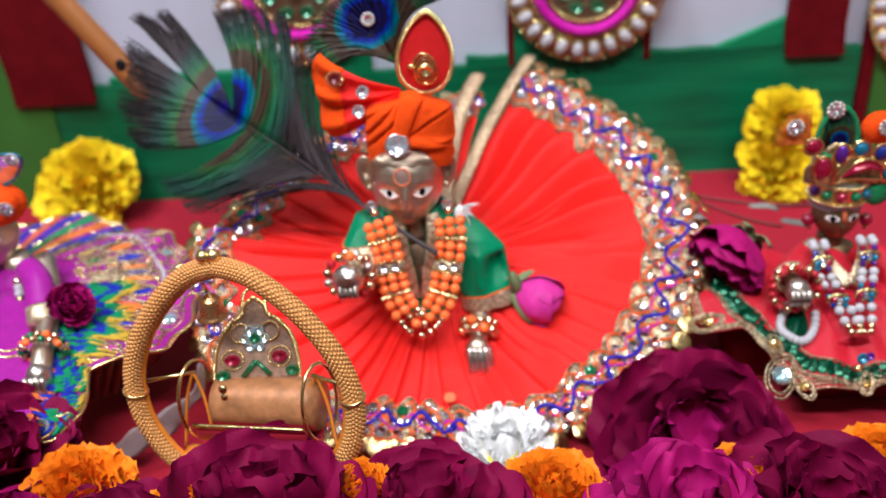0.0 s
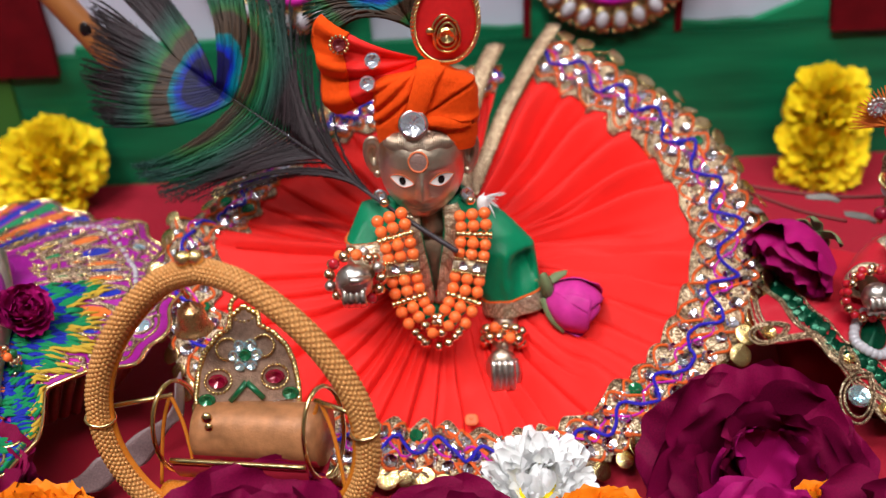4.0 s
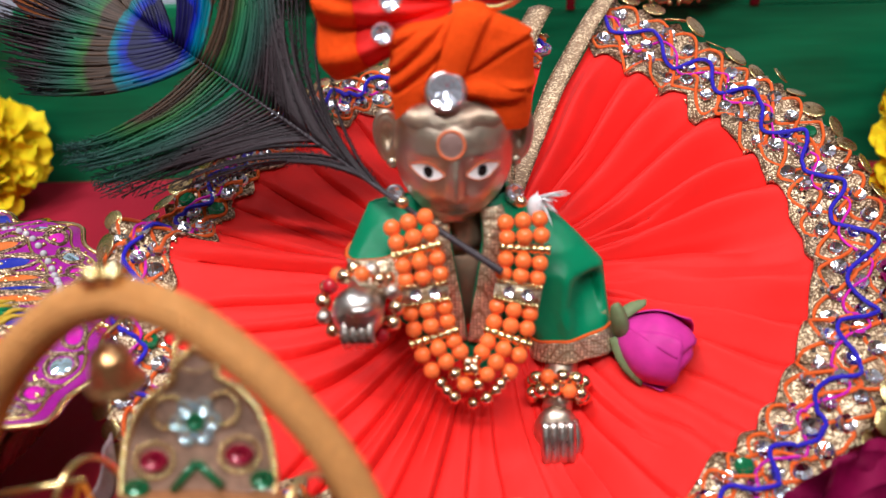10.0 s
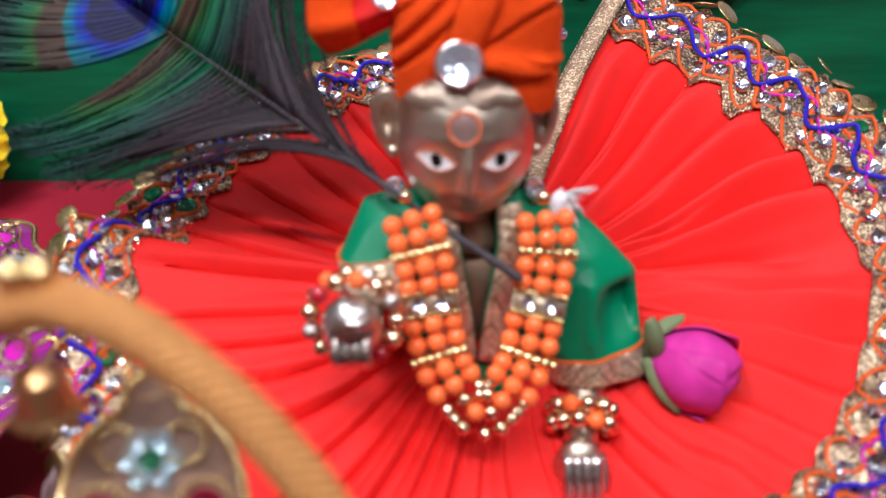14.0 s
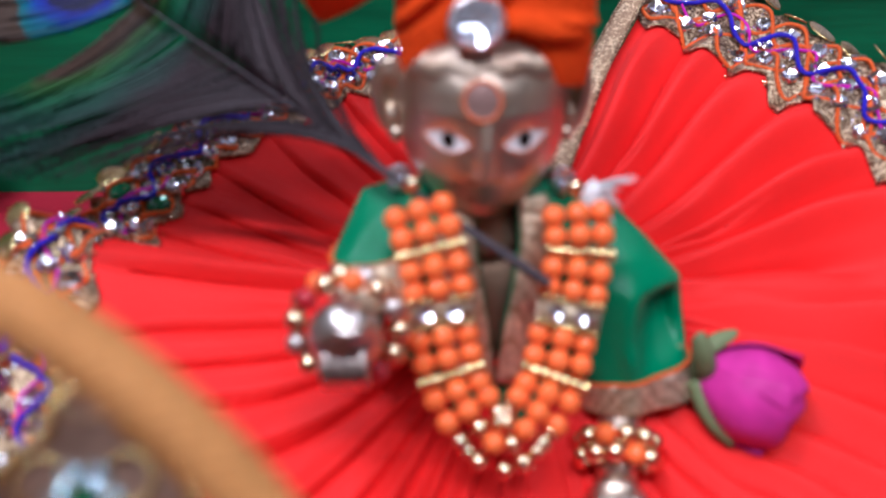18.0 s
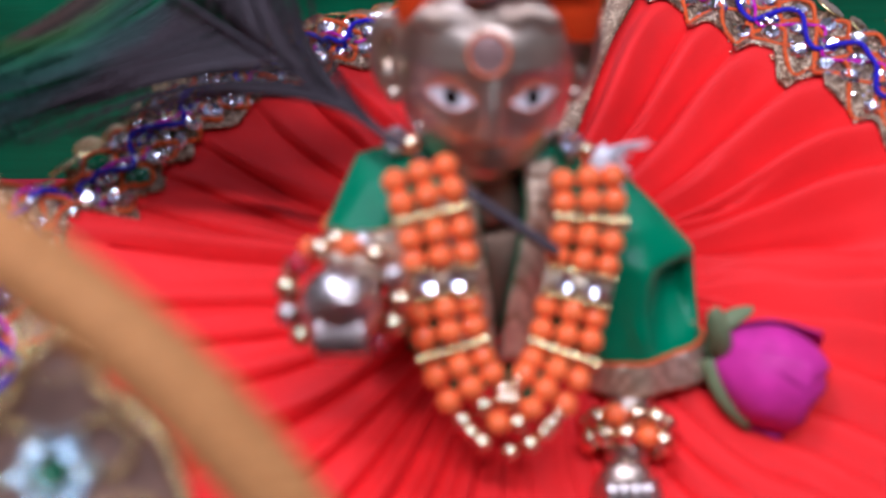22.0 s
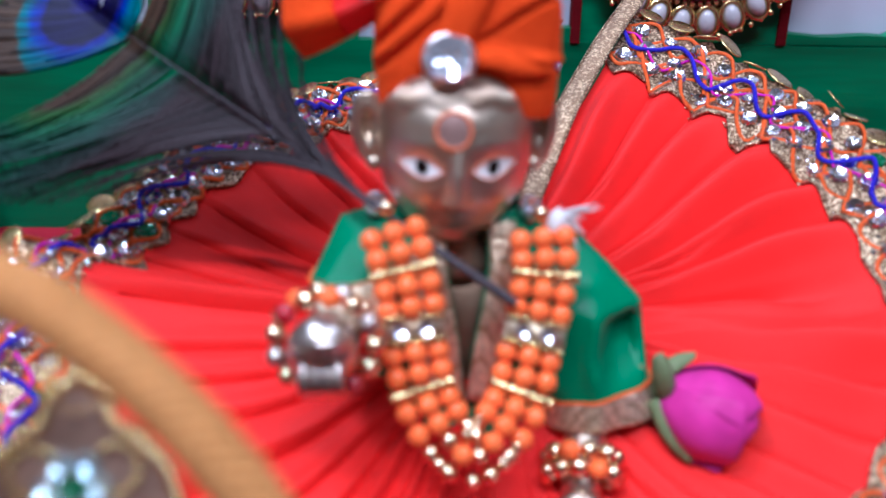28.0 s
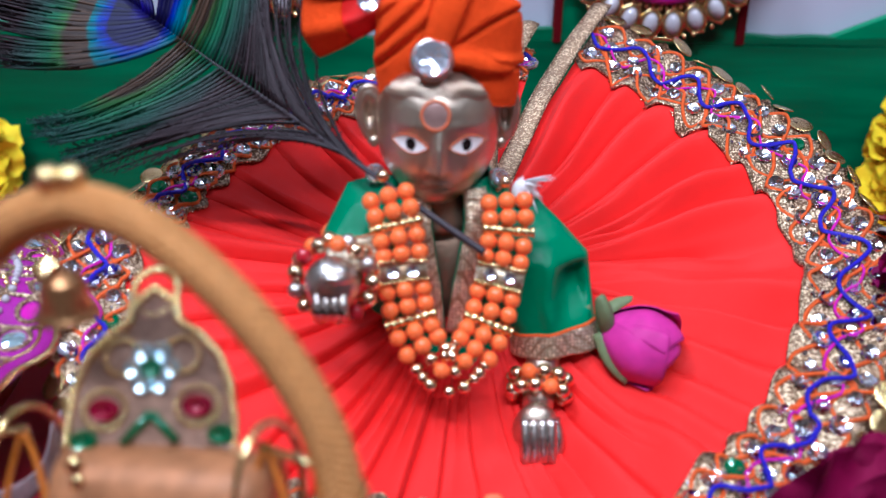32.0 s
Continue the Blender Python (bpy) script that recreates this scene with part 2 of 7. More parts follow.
BOARD_GREEN = M("green_painted_board", (0.004, 0.155, 0.062), 0.42, vary=0.85, scale=90, bump=0.5, fine=400, stretch=(0.12, 1.0, 1.0))
BOARD_LIME = M("light_green_paint", (0.035, 0.14, 0.022), 0.55, vary=0.2, scale=30, bump=0.2, fine=300)
FELT_RED = M("dark_red_felt", (0.105, 0.003, 0.006), 0.95, vary=0.45, scale=80, bump=0.8, fine=900, spec=0.08)
BAMBOO = M("varnished_bamboo", (0.32, 0.115, 0.03), 0.35, vary=0.3, scale=60, bump=0.1, coat=0.4)
WALL_PAINT = M("beige_wall_paint", (0.34, 0.30, 0.27), 0.7, vary=0.06, scale=3, bump=0.1, fine=60)
PLASTER = M("plaster", (0.60, 0.58, 0.56), 0.8, vary=0.05, scale=3, bump=0.1, fine=60)
FLOOR = M("stone_floor", (0.42, 0.39, 0.36), 0.5, vary=0.15, scale=4, bump=0.1, fine=60)
WOOD = M("table_wood", (0.24, 0.12, 0.06), 0.45, vary=0.3, scale=12, bump=0.2, fine=120)
RUBY = M("ruby_stone", (0.30, 0.004, 0.035), 0.08, metal=0.3, vary=0.15, bump=0.0, coat=1.0)
EMERALD = M("emerald_stone", (0.008, 0.15, 0.055), 0.08, metal=0.3, vary=0.15, bump=0.0, coat=1.0)
SAPPHIRE = M("sapphire_stone", (0.012, 0.03, 0.26), 0.08, metal=0.3, vary=0.15, bump=0.0, coat=1.0)
TURQUOISE = M("turquoise_stone", (0.008, 0.16, 0.27), 0.08, metal=0.3, vary=0.15, bump=0.0, coat=1.0)
GARNET = M("garnet_stone", (0.16, 0.015, 0.02), 0.08, metal=0.3, vary=0.2, bump=0.0, coat=1.0)
AMETHYST = M("violet_stone", (0.10, 0.015, 0.25), 0.08, metal=0.3, vary=0.2, bump=0.0, coat=1.0)
CRIMSON_SILK = M("crimson_silk", (0.52, 0.006, 0.022), 0.5, vary=0.1, bump=0.25, weave=1200, sheen=0.04)
PURPLE_SILK = M("purple_silk", (0.34, 0.006, 0.28), 0.45, vary=0.3, bump=0.2, weave=1200, sheen=0.04)
SEQUIN_GREEN = M("green_sequin", (0.0, 0.050, 0.022), 0.22, metal=0.5, vary=0.5, bump=0.0)
THREAD_BLUE = M("blue_thread", (0.015, 0.03, 0.42), 0.5, vary=0.2, bump=0.6, weave=1300)
THREAD_GREEN = M("green_thread", (0.01, 0.28, 0.10), 0.5, vary=0.2, bump=0.6, weave=1300)
THREAD_ORANGE = M("orange_thread", (0.80, 0.19, 0.03), 0.5, vary=0.2, bump=0.6, weave=1300)
THREAD_YELLOW = M("yellow_thread", (0.75, 0.48, 0.05), 0.45, vary=0.2, bump=0.6, weave=1300)
GREY_STEM = M("dry_stem", (0.23, 0.21, 0.19), 0.7, vary=0.3, bump=0.4)
NET = M("grey_net_ribbon", (0.30, 0.20, 0.20), 0.5, vary=0.4, scale=1200, bump=0.8)
BLUEWHITE = M("iridescent_foil", (0.62, 0.85, 1.0), 0.1, metal=0.85, vary=0.15, bump=0.05)


def peacock(name, long_axis, wide_axis, k, tips=None):
    """Iridescent vane coloured in rings round the eye of the feather; distances in metres along the two axes."""
    m = bpy.data.materials.new(name)
    m.use_nodes = True
    nt = m.node_tree
    b = nt.nodes["Principled BSDF"]
    co = nt.nodes.new("ShaderNodeTexCoord")
    dots = []
    for axis in (long_axis, wide_axis):
        d = nt.nodes.new("ShaderNodeVectorMath")
        d.operation = "DOT_PRODUCT"
        nt.links.new(co.outputs["Object"], d.inputs[0])
        d.inputs[1].default_value = axis
        dots.append(d)
    com = nt.nodes.new("ShaderNodeCombineXYZ")
    for i, d in enumerate(dots):
        nt.links.new(d.outputs["Value"], com.inputs[i])
    ln = nt.nodes.new("ShaderNodeVectorMath")
    ln.operation = "LENGTH"
    nt.links.new(com.outputs[0], ln.inputs[0])
    ns = nt.nodes.new("ShaderNodeTexNoise")
    ns.inputs["Scale"].default_value = 120
    nt.links.new(co.outputs["Object"], ns.inputs["Vector"])
    ma = nt.nodes.new("ShaderNodeMath")
    ma.operation = "MULTIPLY_ADD"
    ma.inputs[1].default_value, ma.inputs[2].default_value = 0.14, -0.07
    nt.links.new(ns.outputs["Fac"], ma.inputs[0])
    ad = nt.nodes.new("ShaderNodeMath")
    ad.operation = "ADD"
    nt.links.new(ln.outputs["Value"], ad.inputs[0])
    nt.links.new(ma.outputs[0], ad.inputs[1])
    rp = nt.nodes.new("ShaderNodeValToRGB")
    el = rp.color_ramp.elements
    el[0].position, el[0].color = 0.0, (0.014, 0.006, 0.26, 1)
    el[1].position, el[1].color = 1.0, (0.032, 0.020, 0.023, 1)
    for p, c in ((0.10, (0.006, 0.004, 0.06)), (0.235, (0.005, 0.004, 0.045)), (0.255, (0.003, 0.008, 0.26)), (0.30, (0.0, 0.04, 0.28)), (0.335, (0.0, 0.11, 0.20)), (0.385, (0.0, 0.13, 0.15)), (0.41, (0.060, 0.034, 0.020)),
                 (0.56, (0.062, 0.036, 0.024)), (0.60, (0.034, 0.115, 0.028)), (0.68, (0.012, 0.10, 0.045)), (0.80, (0.018, 0.060, 0.045)), (0.93, (0.024, 0.034, 0.032))):
        e = el.new(p)
        e.color = (*c, 1)
    sc = nt.nodes.new("ShaderNodeMath")
    sc.operation = "MULTIPLY"
    sc.inputs[1].default_value = k
    nt.links.new(ad.outputs[0], sc.inputs[0])
    nt.links.new(sc.outputs[0], rp.inputs[0])
    # random tone per barb: glints and the dark between barbs put into the colour
    geo = nt.nodes.new("ShaderNodeNewGeometry")
    rg = nt.nodes.new("ShaderNodeMapRange")
    rg.inputs["To Min"].default_value, rg.inputs["To Max"].default_value = 0.28, 1.22
    nt.links.new(geo.outputs["Random Per Island"], rg.inputs["Value"])
    vm = nt.nodes.new("ShaderNodeVectorMath")
    vm.operation = "SCALE"
    shade = rp.outputs[0]
    if tips:
        tr = nt.nodes.new("ShaderNodeMapRange")
        tr.inputs["From Min"].default_value, tr.inputs["From Max"].default_value = tips
        nt.links.new(dots[1].outputs["Value"], tr.inputs["Value"])
        tm = nt.nodes.new("ShaderNodeMix")
        tm.data_type = "RGBA"
        tm.inputs[7].default_value = (0.028, 0.092, 0.074, 1)
        nt.links.new(tr.outputs[0], tm.inputs[0])
        nt.links.new(shade, tm.inputs[6])
        shade = tm.outputs[2]
    nt.links.new(shade, vm.inputs[0])
    nt.links.new(rg.outputs[0], vm.inputs["Scale"])
    nt.links.new(vm.outputs[0], b.inputs["Base Color"])
    b.inputs["Roughness"].default_value = 0.42
    b.inputs["Specular IOR Level"].default_value = 0.16
    return m


def rubbed(name, src, tint, scale, lo, hi):
    """The same metal with vermilion rubbed into it in patches."""
    m = src.copy()
    m.name = name
    nt = m.node_tree
    b = nt.nodes["Principled BSDF"]
    old = b.inputs["Base Color"].links[0].from_socket
    co = nt.nodes.new("ShaderNodeTexCoord")
    n = nt.nodes.new("ShaderNodeTexNoise")
    n.inputs["Scale"].default_value, n.inputs["Detail"].default_value = scale, 4
    nt.links.new(co.outputs["Object"], n.inputs["Vector"])
    r = nt.nodes.new("ShaderNodeMapRange")
    r.inputs["From Min"].default_value, r.inputs["From Max"].default_value, r.inputs["To Max"].default_value = lo, hi, 0.65
    nt.links.new(n.outputs["Fac"], r.inputs["Value"])
    mx = nt.nodes.new("ShaderNodeMix")
    mx.data_type = "RGBA"
    mx.inputs[7].default_value = (*tint, 1)
    nt.links.new(r.outputs[0], mx.inputs[0])
    nt.links.new(old, mx.inputs[6])
    nt.links.new(mx.outputs[2], b.inputs["Base Color"])
    return m


FACE_BRASS = rubbed("rubbed_face_brass", BRASS, (0.62, 0.20, 0.09), 75, 0.54, 0.72)


# ---- building helpers ----
BASE = {}


def thing(name, base, label, category, group="", kind=""):
    ob = new(name)
    ob.location = base
    ob.empty_display_size = 0.01
    BASE[ob.name] = Vector(base)
    return tagged(ob, label, category, group, kind)


def mesh_of(name, bm, mats, base, smooth=True):
    me = bpy.data.meshes.new(name)
    bmesh.ops.translate(bm, verts=bm.verts, vec=-Vector(base))
    bm.to_mesh(me)
    bm.free()
    for m in mats if isinstance(mats, (list, tuple)) else [mats]:
        me.materials.append(m)
    if smooth:
        me.polygons.foreach_set("use_smooth", [True] * len(me.polygons))
    return me


def part(name, bm, mat, parent, label="", smooth=True, kind=""):
    """Links a bmesh, drawn in world metres, as one mesh under a thing or a part."""
    base = BASE[parent.name]
    ob = new(name, mesh_of(name, bm, mat, base, smooth))
    ob.parent = parent
    BASE[ob.name] = base
    return tagged(ob, label, kind=kind)


def piece(name, me, parent, m, label=""):
    """A small piece on shared mesh data; m is its pose in the world."""
    ob = new(name, me)
    ob.parent = parent
    ob.matrix_basis = Matrix.Translation(-BASE[parent.name]) @ m
    return tagged(ob, label)


def solid(name, bm, mat, base, label, category, group="", kind="", smooth=True):
    ob = new(name, mesh_of(name, bm, mat, base, smooth))
    ob.location = base
    BASE[ob.name] = Vector(base)
    return tagged(ob, label, category, group, kind)


def surf(bm, f, nu, nv, loop=False, mi=0):
    """A sheet of quads from f(u, v), u and v in 0..1; loop joins the u ends."""
    cols = nu if loop else nu + 1
    vs = [[bm.verts.new(f(i / nu, j / nv)) for j in range(nv + 1)] for i in range(cols)]
    for i in range(nu):
        a, b = vs[i], vs[(i + 1) % cols]
        for j in range(nv):
            fc = bm.faces.new((a[j], b[j], b[j + 1], a[j + 1]))
            fc.material_index = mi
    return vs


def curve(pts, n):
    """n + 1 points on a smooth line through pts."""
    p = [Vector(q) for q in pts]
    p = [2 * p[0] - p[1]] + p + [2 * p[-1] - p[-2]]
    out = []
    for i in range(n + 1):
        s = i / n * (len(p) - 3)
        k = min(int(s), len(p) - 4)
        t = s - k
        a, b, c, d = p[k:k + 4]
        out.append(0.5 * ((2 * b) + (c - a) * t + (2 * a - 5 * b + 4 * c - d) * t * t + (3 * b - a - 3 * c + d) * t ** 3))
    return out


def tube(bm, pts, r, segs=8, closed=False, mi=0, flat=1.0, up=(0, 0, 1)):
    """A round or flattened rod along pts; r a number or a function of 0..1."""
    n = len(pts)
    rings = []
    for i, p in enumerate(pts):
        q, o = pts[(i + 1) % n if closed else min(i + 1, n - 1)], pts[i - 1 if closed or i else 0]
        d = (Vector(q) - Vector(o)).normalized()
        side = d.cross(Vector(up))
        if side.length < 1e-4:
            side = d.cross(Vector((1, 0, 0)))
        side.normalize()
        top = side.cross(d)
        rad = r(i / max(n - 1, 1)) if callable(r) else r
        rings.append([bm.verts.new(Vector(p) + rad * (math.cos(a) * side + flat * math.sin(a) * top)) for a in (2 * math.pi * k / segs for k in range(segs))])
    for i in range(n if closed else n - 1):
        a, b = rings[i], rings[(i + 1) % n]
        for k in range(segs):
            f = bm.faces.new((a[k], a[(k + 1) % segs], b[(k + 1) % segs], b[k]))
            f.material_index = mi
    if not closed and segs > 2:
        bm.faces.new(rings[0][::-1]).material_index = mi
        bm.faces.new(rings[-1]).material_index = mi


def ball(bm, c, r, seg=12, rings=8, s=(1, 1, 1), mi=0, rot=None):
    rot = rot or Matrix.Identity(3)
    c = Vector(c)

    def f(u, v):
        a, b = 2 * math.pi * u, math.pi * (v * 0.998 + 0.001)
        return c + rot @ Vector((r * s[0] * math.sin(b) * math.cos(a), r * s[1] * math.sin(b) * math.sin(a), -r * s[2] * math.cos(b)))
    surf(bm, f, seg, rings, True, mi)


def block(bm, lo, hi, mi=0):
    x0, y0, z0 = lo
    x1, y1, z1 = hi
    v = [bm.verts.new(p) for p in ((x0, y0, z0), (x1, y0, z0), (x1, y1, z0), (x0, y1, z0), (x0, y0, z1), (x1, y0, z1), (x1, y1, z1), (x0, y1, z1))]
    for q in ((3, 2, 1, 0), (4, 5, 6, 7), (0, 1, 5, 4), (1, 2, 6, 5), (2, 3, 7, 6), (3, 0, 4, 7)):
        bm.faces.new([v[i] for i in q]).material_index = mi


def facing(p, n, spin=0.0, s=1.0):
    """Pose at p whose z axis points along n."""
    q = Vector(n).to_track_quat("Z", "Y").to_matrix().to_4x4()
    return Matrix.Translation(p) @ q @ Matrix.Rotation(spin, 4, "Z") @ (Matrix.Scale(s, 4) if not isinstance(s, (tuple, list)) else Matrix.Diagonal((*s, 1)))


def unit_mesh(name, make, mat, smooth=True):
    bm = bmesh.new()
    make(bm)
    return mesh_of(name, bm, mat, (0, 0, 0), smooth)


def gem_shape(bm, sides=10, rows=((1.0, 0.0), (0.98, 0.20), (0.80, 0.42), (0.46, 0.24), (0.20, 0.10))):
    """A foil-backed cut stone, radius 1: a bevelled rim and facets that fall to a point inside it."""
    rings = [[bm.verts.new((r * math.cos(2 * math.pi * (k + 0.5 * j) / sides), r * math.sin(2 * math.pi * (k + 0.5 * j) / sides), z + (0.05 if k % 2 and 1 < j else 0.0))) for k in range(sides)] for j, (r, z) in enumerate(rows)]
    for a, b in zip(rings, rings[1:]):
        for k in range(sides):
            bm.faces.new((a[k], a[(k + 1) % sides], b[k]))
            bm.faces.new((a[(k + 1) % sides], b[(k + 1) % sides], b[k]))
    tip = bm.verts.new((0, 0, 0.03))
    for k in range(sides):
        bm.faces.new((rings[-1][k], rings[-1][(k + 1) % sides], tip))
    bm.faces.new(rings[0][::-1])


def coin_shape(bm):
    rows = [(0.96, -0.05), (1.0, 0.0), (0.92, 0.05), (0.3, 0.02), (0.12, 0.03)]
    rings = [[bm.verts.new((r * math.cos(2 * math.pi * k / 14), r * math.sin(2 * math.pi * k / 14), z)) for k in range(14)] for r, z in rows]
    for a, b in zip(rings, rings[1:]):
        for k in range(14):
            bm.faces.new((a[k], a[(k + 1) % 14], b[(k + 1) % 14], b[k]))
    bm.faces.new(rings[-1])
    bm.faces.new(rings[0][::-1])


def ball_shape(bm):
    ball(bm, (0, 0, 0), 1, 12, 8)


GEMS = {m.name: unit_mesh("stone", gem_shape, m, False) for m in (SILVER, CLEAR, CRYSTAL, RUBY, EMERALD, SAPPHIRE, TURQUOISE, GARNET, AMETHYST, GOLD, BLUEWHITE)}
COIN = unit_mesh("coin_sequin", coin_shape, GOLD)
BALLS = {m.name: unit_mesh("bead", ball_shape, m) for m in (BEAD, GOLDBEAD, PEARL, REDBEAD, STEEL, RUBY, EMERALD, SAPPHIRE, TURQUOISE, AMETHYST, GOLD)}


def stone(parent, m, p, n, r, name="stone", spin=0.0, squash=1.0, label=""):
    return piece(name, GEMS[m.name], parent, facing(p, n, spin, (r, r * squash, r)), label)


def bead(parent, m, p, r, name="bead"):
    return piece(name, BALLS[m.name], parent, Matrix.Translation(p) @ Matrix.Scale(r, 4))



# ---- the setting ----


def box_setting(name, lo, hi, mat, label, category):
    bm = bmesh.new()
    block(bm, lo, hi)
    return solid(name, bm, mat, lo, label, category, kind="structure", smooth=False)


box_setting("floor", (-2.0, -2.2, -0.80), (2.0, 1.4, -0.75), FLOOR, "grey stone floor of the room", "floor")
box_setting("ceiling", (-2.0, -2.2, 1.75), (2.0, 1.4, 1.80), PLASTER, "white plaster ceiling of the room", "ceiling")
box_setting("wall_north", (-2.0, 1.3, -0.75), (2.0, 1.4, 1.75), WALL_PAINT, "beige painted wall behind the shrine", "wall")
box_setting("wall_south", (-2.0, -2.2, -0.75), (2.0, -2.1, 1.75), WALL_PAINT, "beige painted wall facing the shrine", "wall")
box_setting("wall_east", (1.9, -2.1, -0.75), (2.0, 1.3, 1.75), WALL_PAINT, "beige painted side wall of the room", "wall")
box_setting("wall_west", (-2.0, -2.1, -0.75), (-1.9, 1.3, 1.75), WALL_PAINT, "beige painted side wall of the room", "wall")

table = thing("table", (0, 0.45, -0.75), "low wooden table under the crimson cloth", "table")
bm = bmesh.new()
block(bm, (-0.55, 0.12, -0.035), (0.55, 0.85, -0.006))
part("tabletop", bm, WOOD, table, smooth=False)
for sx in (-0.5, 0.5):
    for sy in (0.17, 0.8):
        bm = bmesh.new()
        tube(bm, [(sx, sy, -0.75), (sx, sy, -0.4), (sx, sy, -0.034)], 0.025, 10)
        part("leg", bm, WOOD, table)


def cloth_z(x, y):
    return 0.0008 * noise.noise(Vector((x * 14, y * 14, 0))) + 0.0004 * noise.noise(Vector((x * 45, y * 45, 3)))


bm = bmesh.new()


def cloth_at(u, v):
    x, y = -0.6 + 1.2 * u, 0.08 + 0.81 * v
    drop = max(0.0, abs(x) - 0.555, 0.115 - y, y - 0.855)
    return Vector((max(-0.56, min(0.56, x)), max(0.11, min(0.86, y)), cloth_z(x, y) - 6.0 * drop))


surf(bm, cloth_at, 150, 110)
solid("tablecloth", bm, CLOTH, (0, 0.45, 0), "crimson cotton cloth spread over the table", "tablecloth")

# painted backdrop board with red posts, green battlements and light green side panels
board = thing("backdrop_board", (0, 0.605, 0), "painted board of white, green and red panels", "backdrop board", kind="structure")
bm = bmesh.new()
block(bm, (-0.50, 0.612, 0.0), (0.50, 0.626, 0.40))
part("white_panel", bm, BOARD_WHITE, board, smooth=False)


def slab(x0, x1, z0, z1, y, mat, name, wob=0.0012, d=0.006):
    """A hand-cut panel with slightly uneven edges."""
    bm = bmesh.new()
    n = 14

    def edge(u, v, yy):
        x, z = x0 + (x1 - x0) * u, z0 + (z1 - z0) * v
        return Vector((x + wob * noise.noise(Vector((z * 60, x0 * 90, 1))), yy, z + wob * (noise.noise(Vector((x * 60, z1 * 90, 5))) if v > 0 else 0)))
    front = surf(bm, lambda u, v: edge(u, v, y), n, n)
    back = surf(bm, lambda u, v: edge(1 - u, v, y + d), n, n)
    for j in range(n):
        bm.faces.new((front[0][j], front[0][j + 1], back[n][j + 1], back[n][j]))
        bm.faces.new((front[n][j + 1], front[n][j], back[0][j], back[0][j + 1]))
        bm.faces.new((front[j][n], front[j + 1][n], back[n - j - 1][n], back[n - j][n]))
    return part(name, bm, mat, board, smooth=False)


slab(-0.262, 0.258, 0.0, 0.083, 0.6045, BOARD_GREEN, "green_band")
slab(0.037, 0.122, 0.083, 0.150, 0.6050, BOARD_GREEN, "green_battlement")
slab(-0.135, -0.052, 0.083, 0.150, 0.6050, BOARD_GREEN, "green_battlement")
slab(0.008, 0.037, 0.083, 0.089, 0.6050, BOARD_GREEN, "green_ledge")
slab(0.122, 0.207, 0.083, 0.087, 0.6050, BOARD_GREEN, "green_ledge")
slab(-0.222, -0.135, 0.083, 0.088, 0.6050, BOARD_GREEN, "green_ledge")
bm = bmesh.new()
vs = [bm.verts.new(p) for p in ((0.160, 0.6055, 0.084), (0.210, 0.6055, 0.084), (0.210, 0.6055, 0.104), (0.160, 0.611, 0.084), (0.210, 0.611, 0.084), (0.210, 0.611, 0.104))]
for q in ((0, 1, 2), (5, 4, 3), (0, 2, 5, 3), (1, 4, 5, 2)):
    bm.faces.new([vs[i] for i in q])
part("green_wedge", bm, BOARD_GREEN, board, smooth=False)
slab(-0.285, -0.233, 0.074, 0.34, 0.5995, FELT_RED, "red_post", 0.004)
slab(0.209, 0.245, 0.080, 0.34, 0.5995, FELT_RED, "red_post", 0.003)
slab(0.2595, 0.2665, 0.0, 0.34, 0.6025, FELT_RED, "red_edge", 0.001)
slab(-0.42, -0.263, 0.0, 0.36, 0.6030, BOARD_LIME, "light_green_panel")
slab(0.268, 0.42, 0.0, 0.36, 0.6030, BOARD_LIME, "light_green_panel")
slab(0.0348, 0.0385, 0.083, 0.34, 0.6035, FELT_RED, "red_stripe", 0.0004)
slab(0.1205, 0.1245, 0.083, 0.34, 0.6035, FELT_RED, "red_stripe", 0.0004)


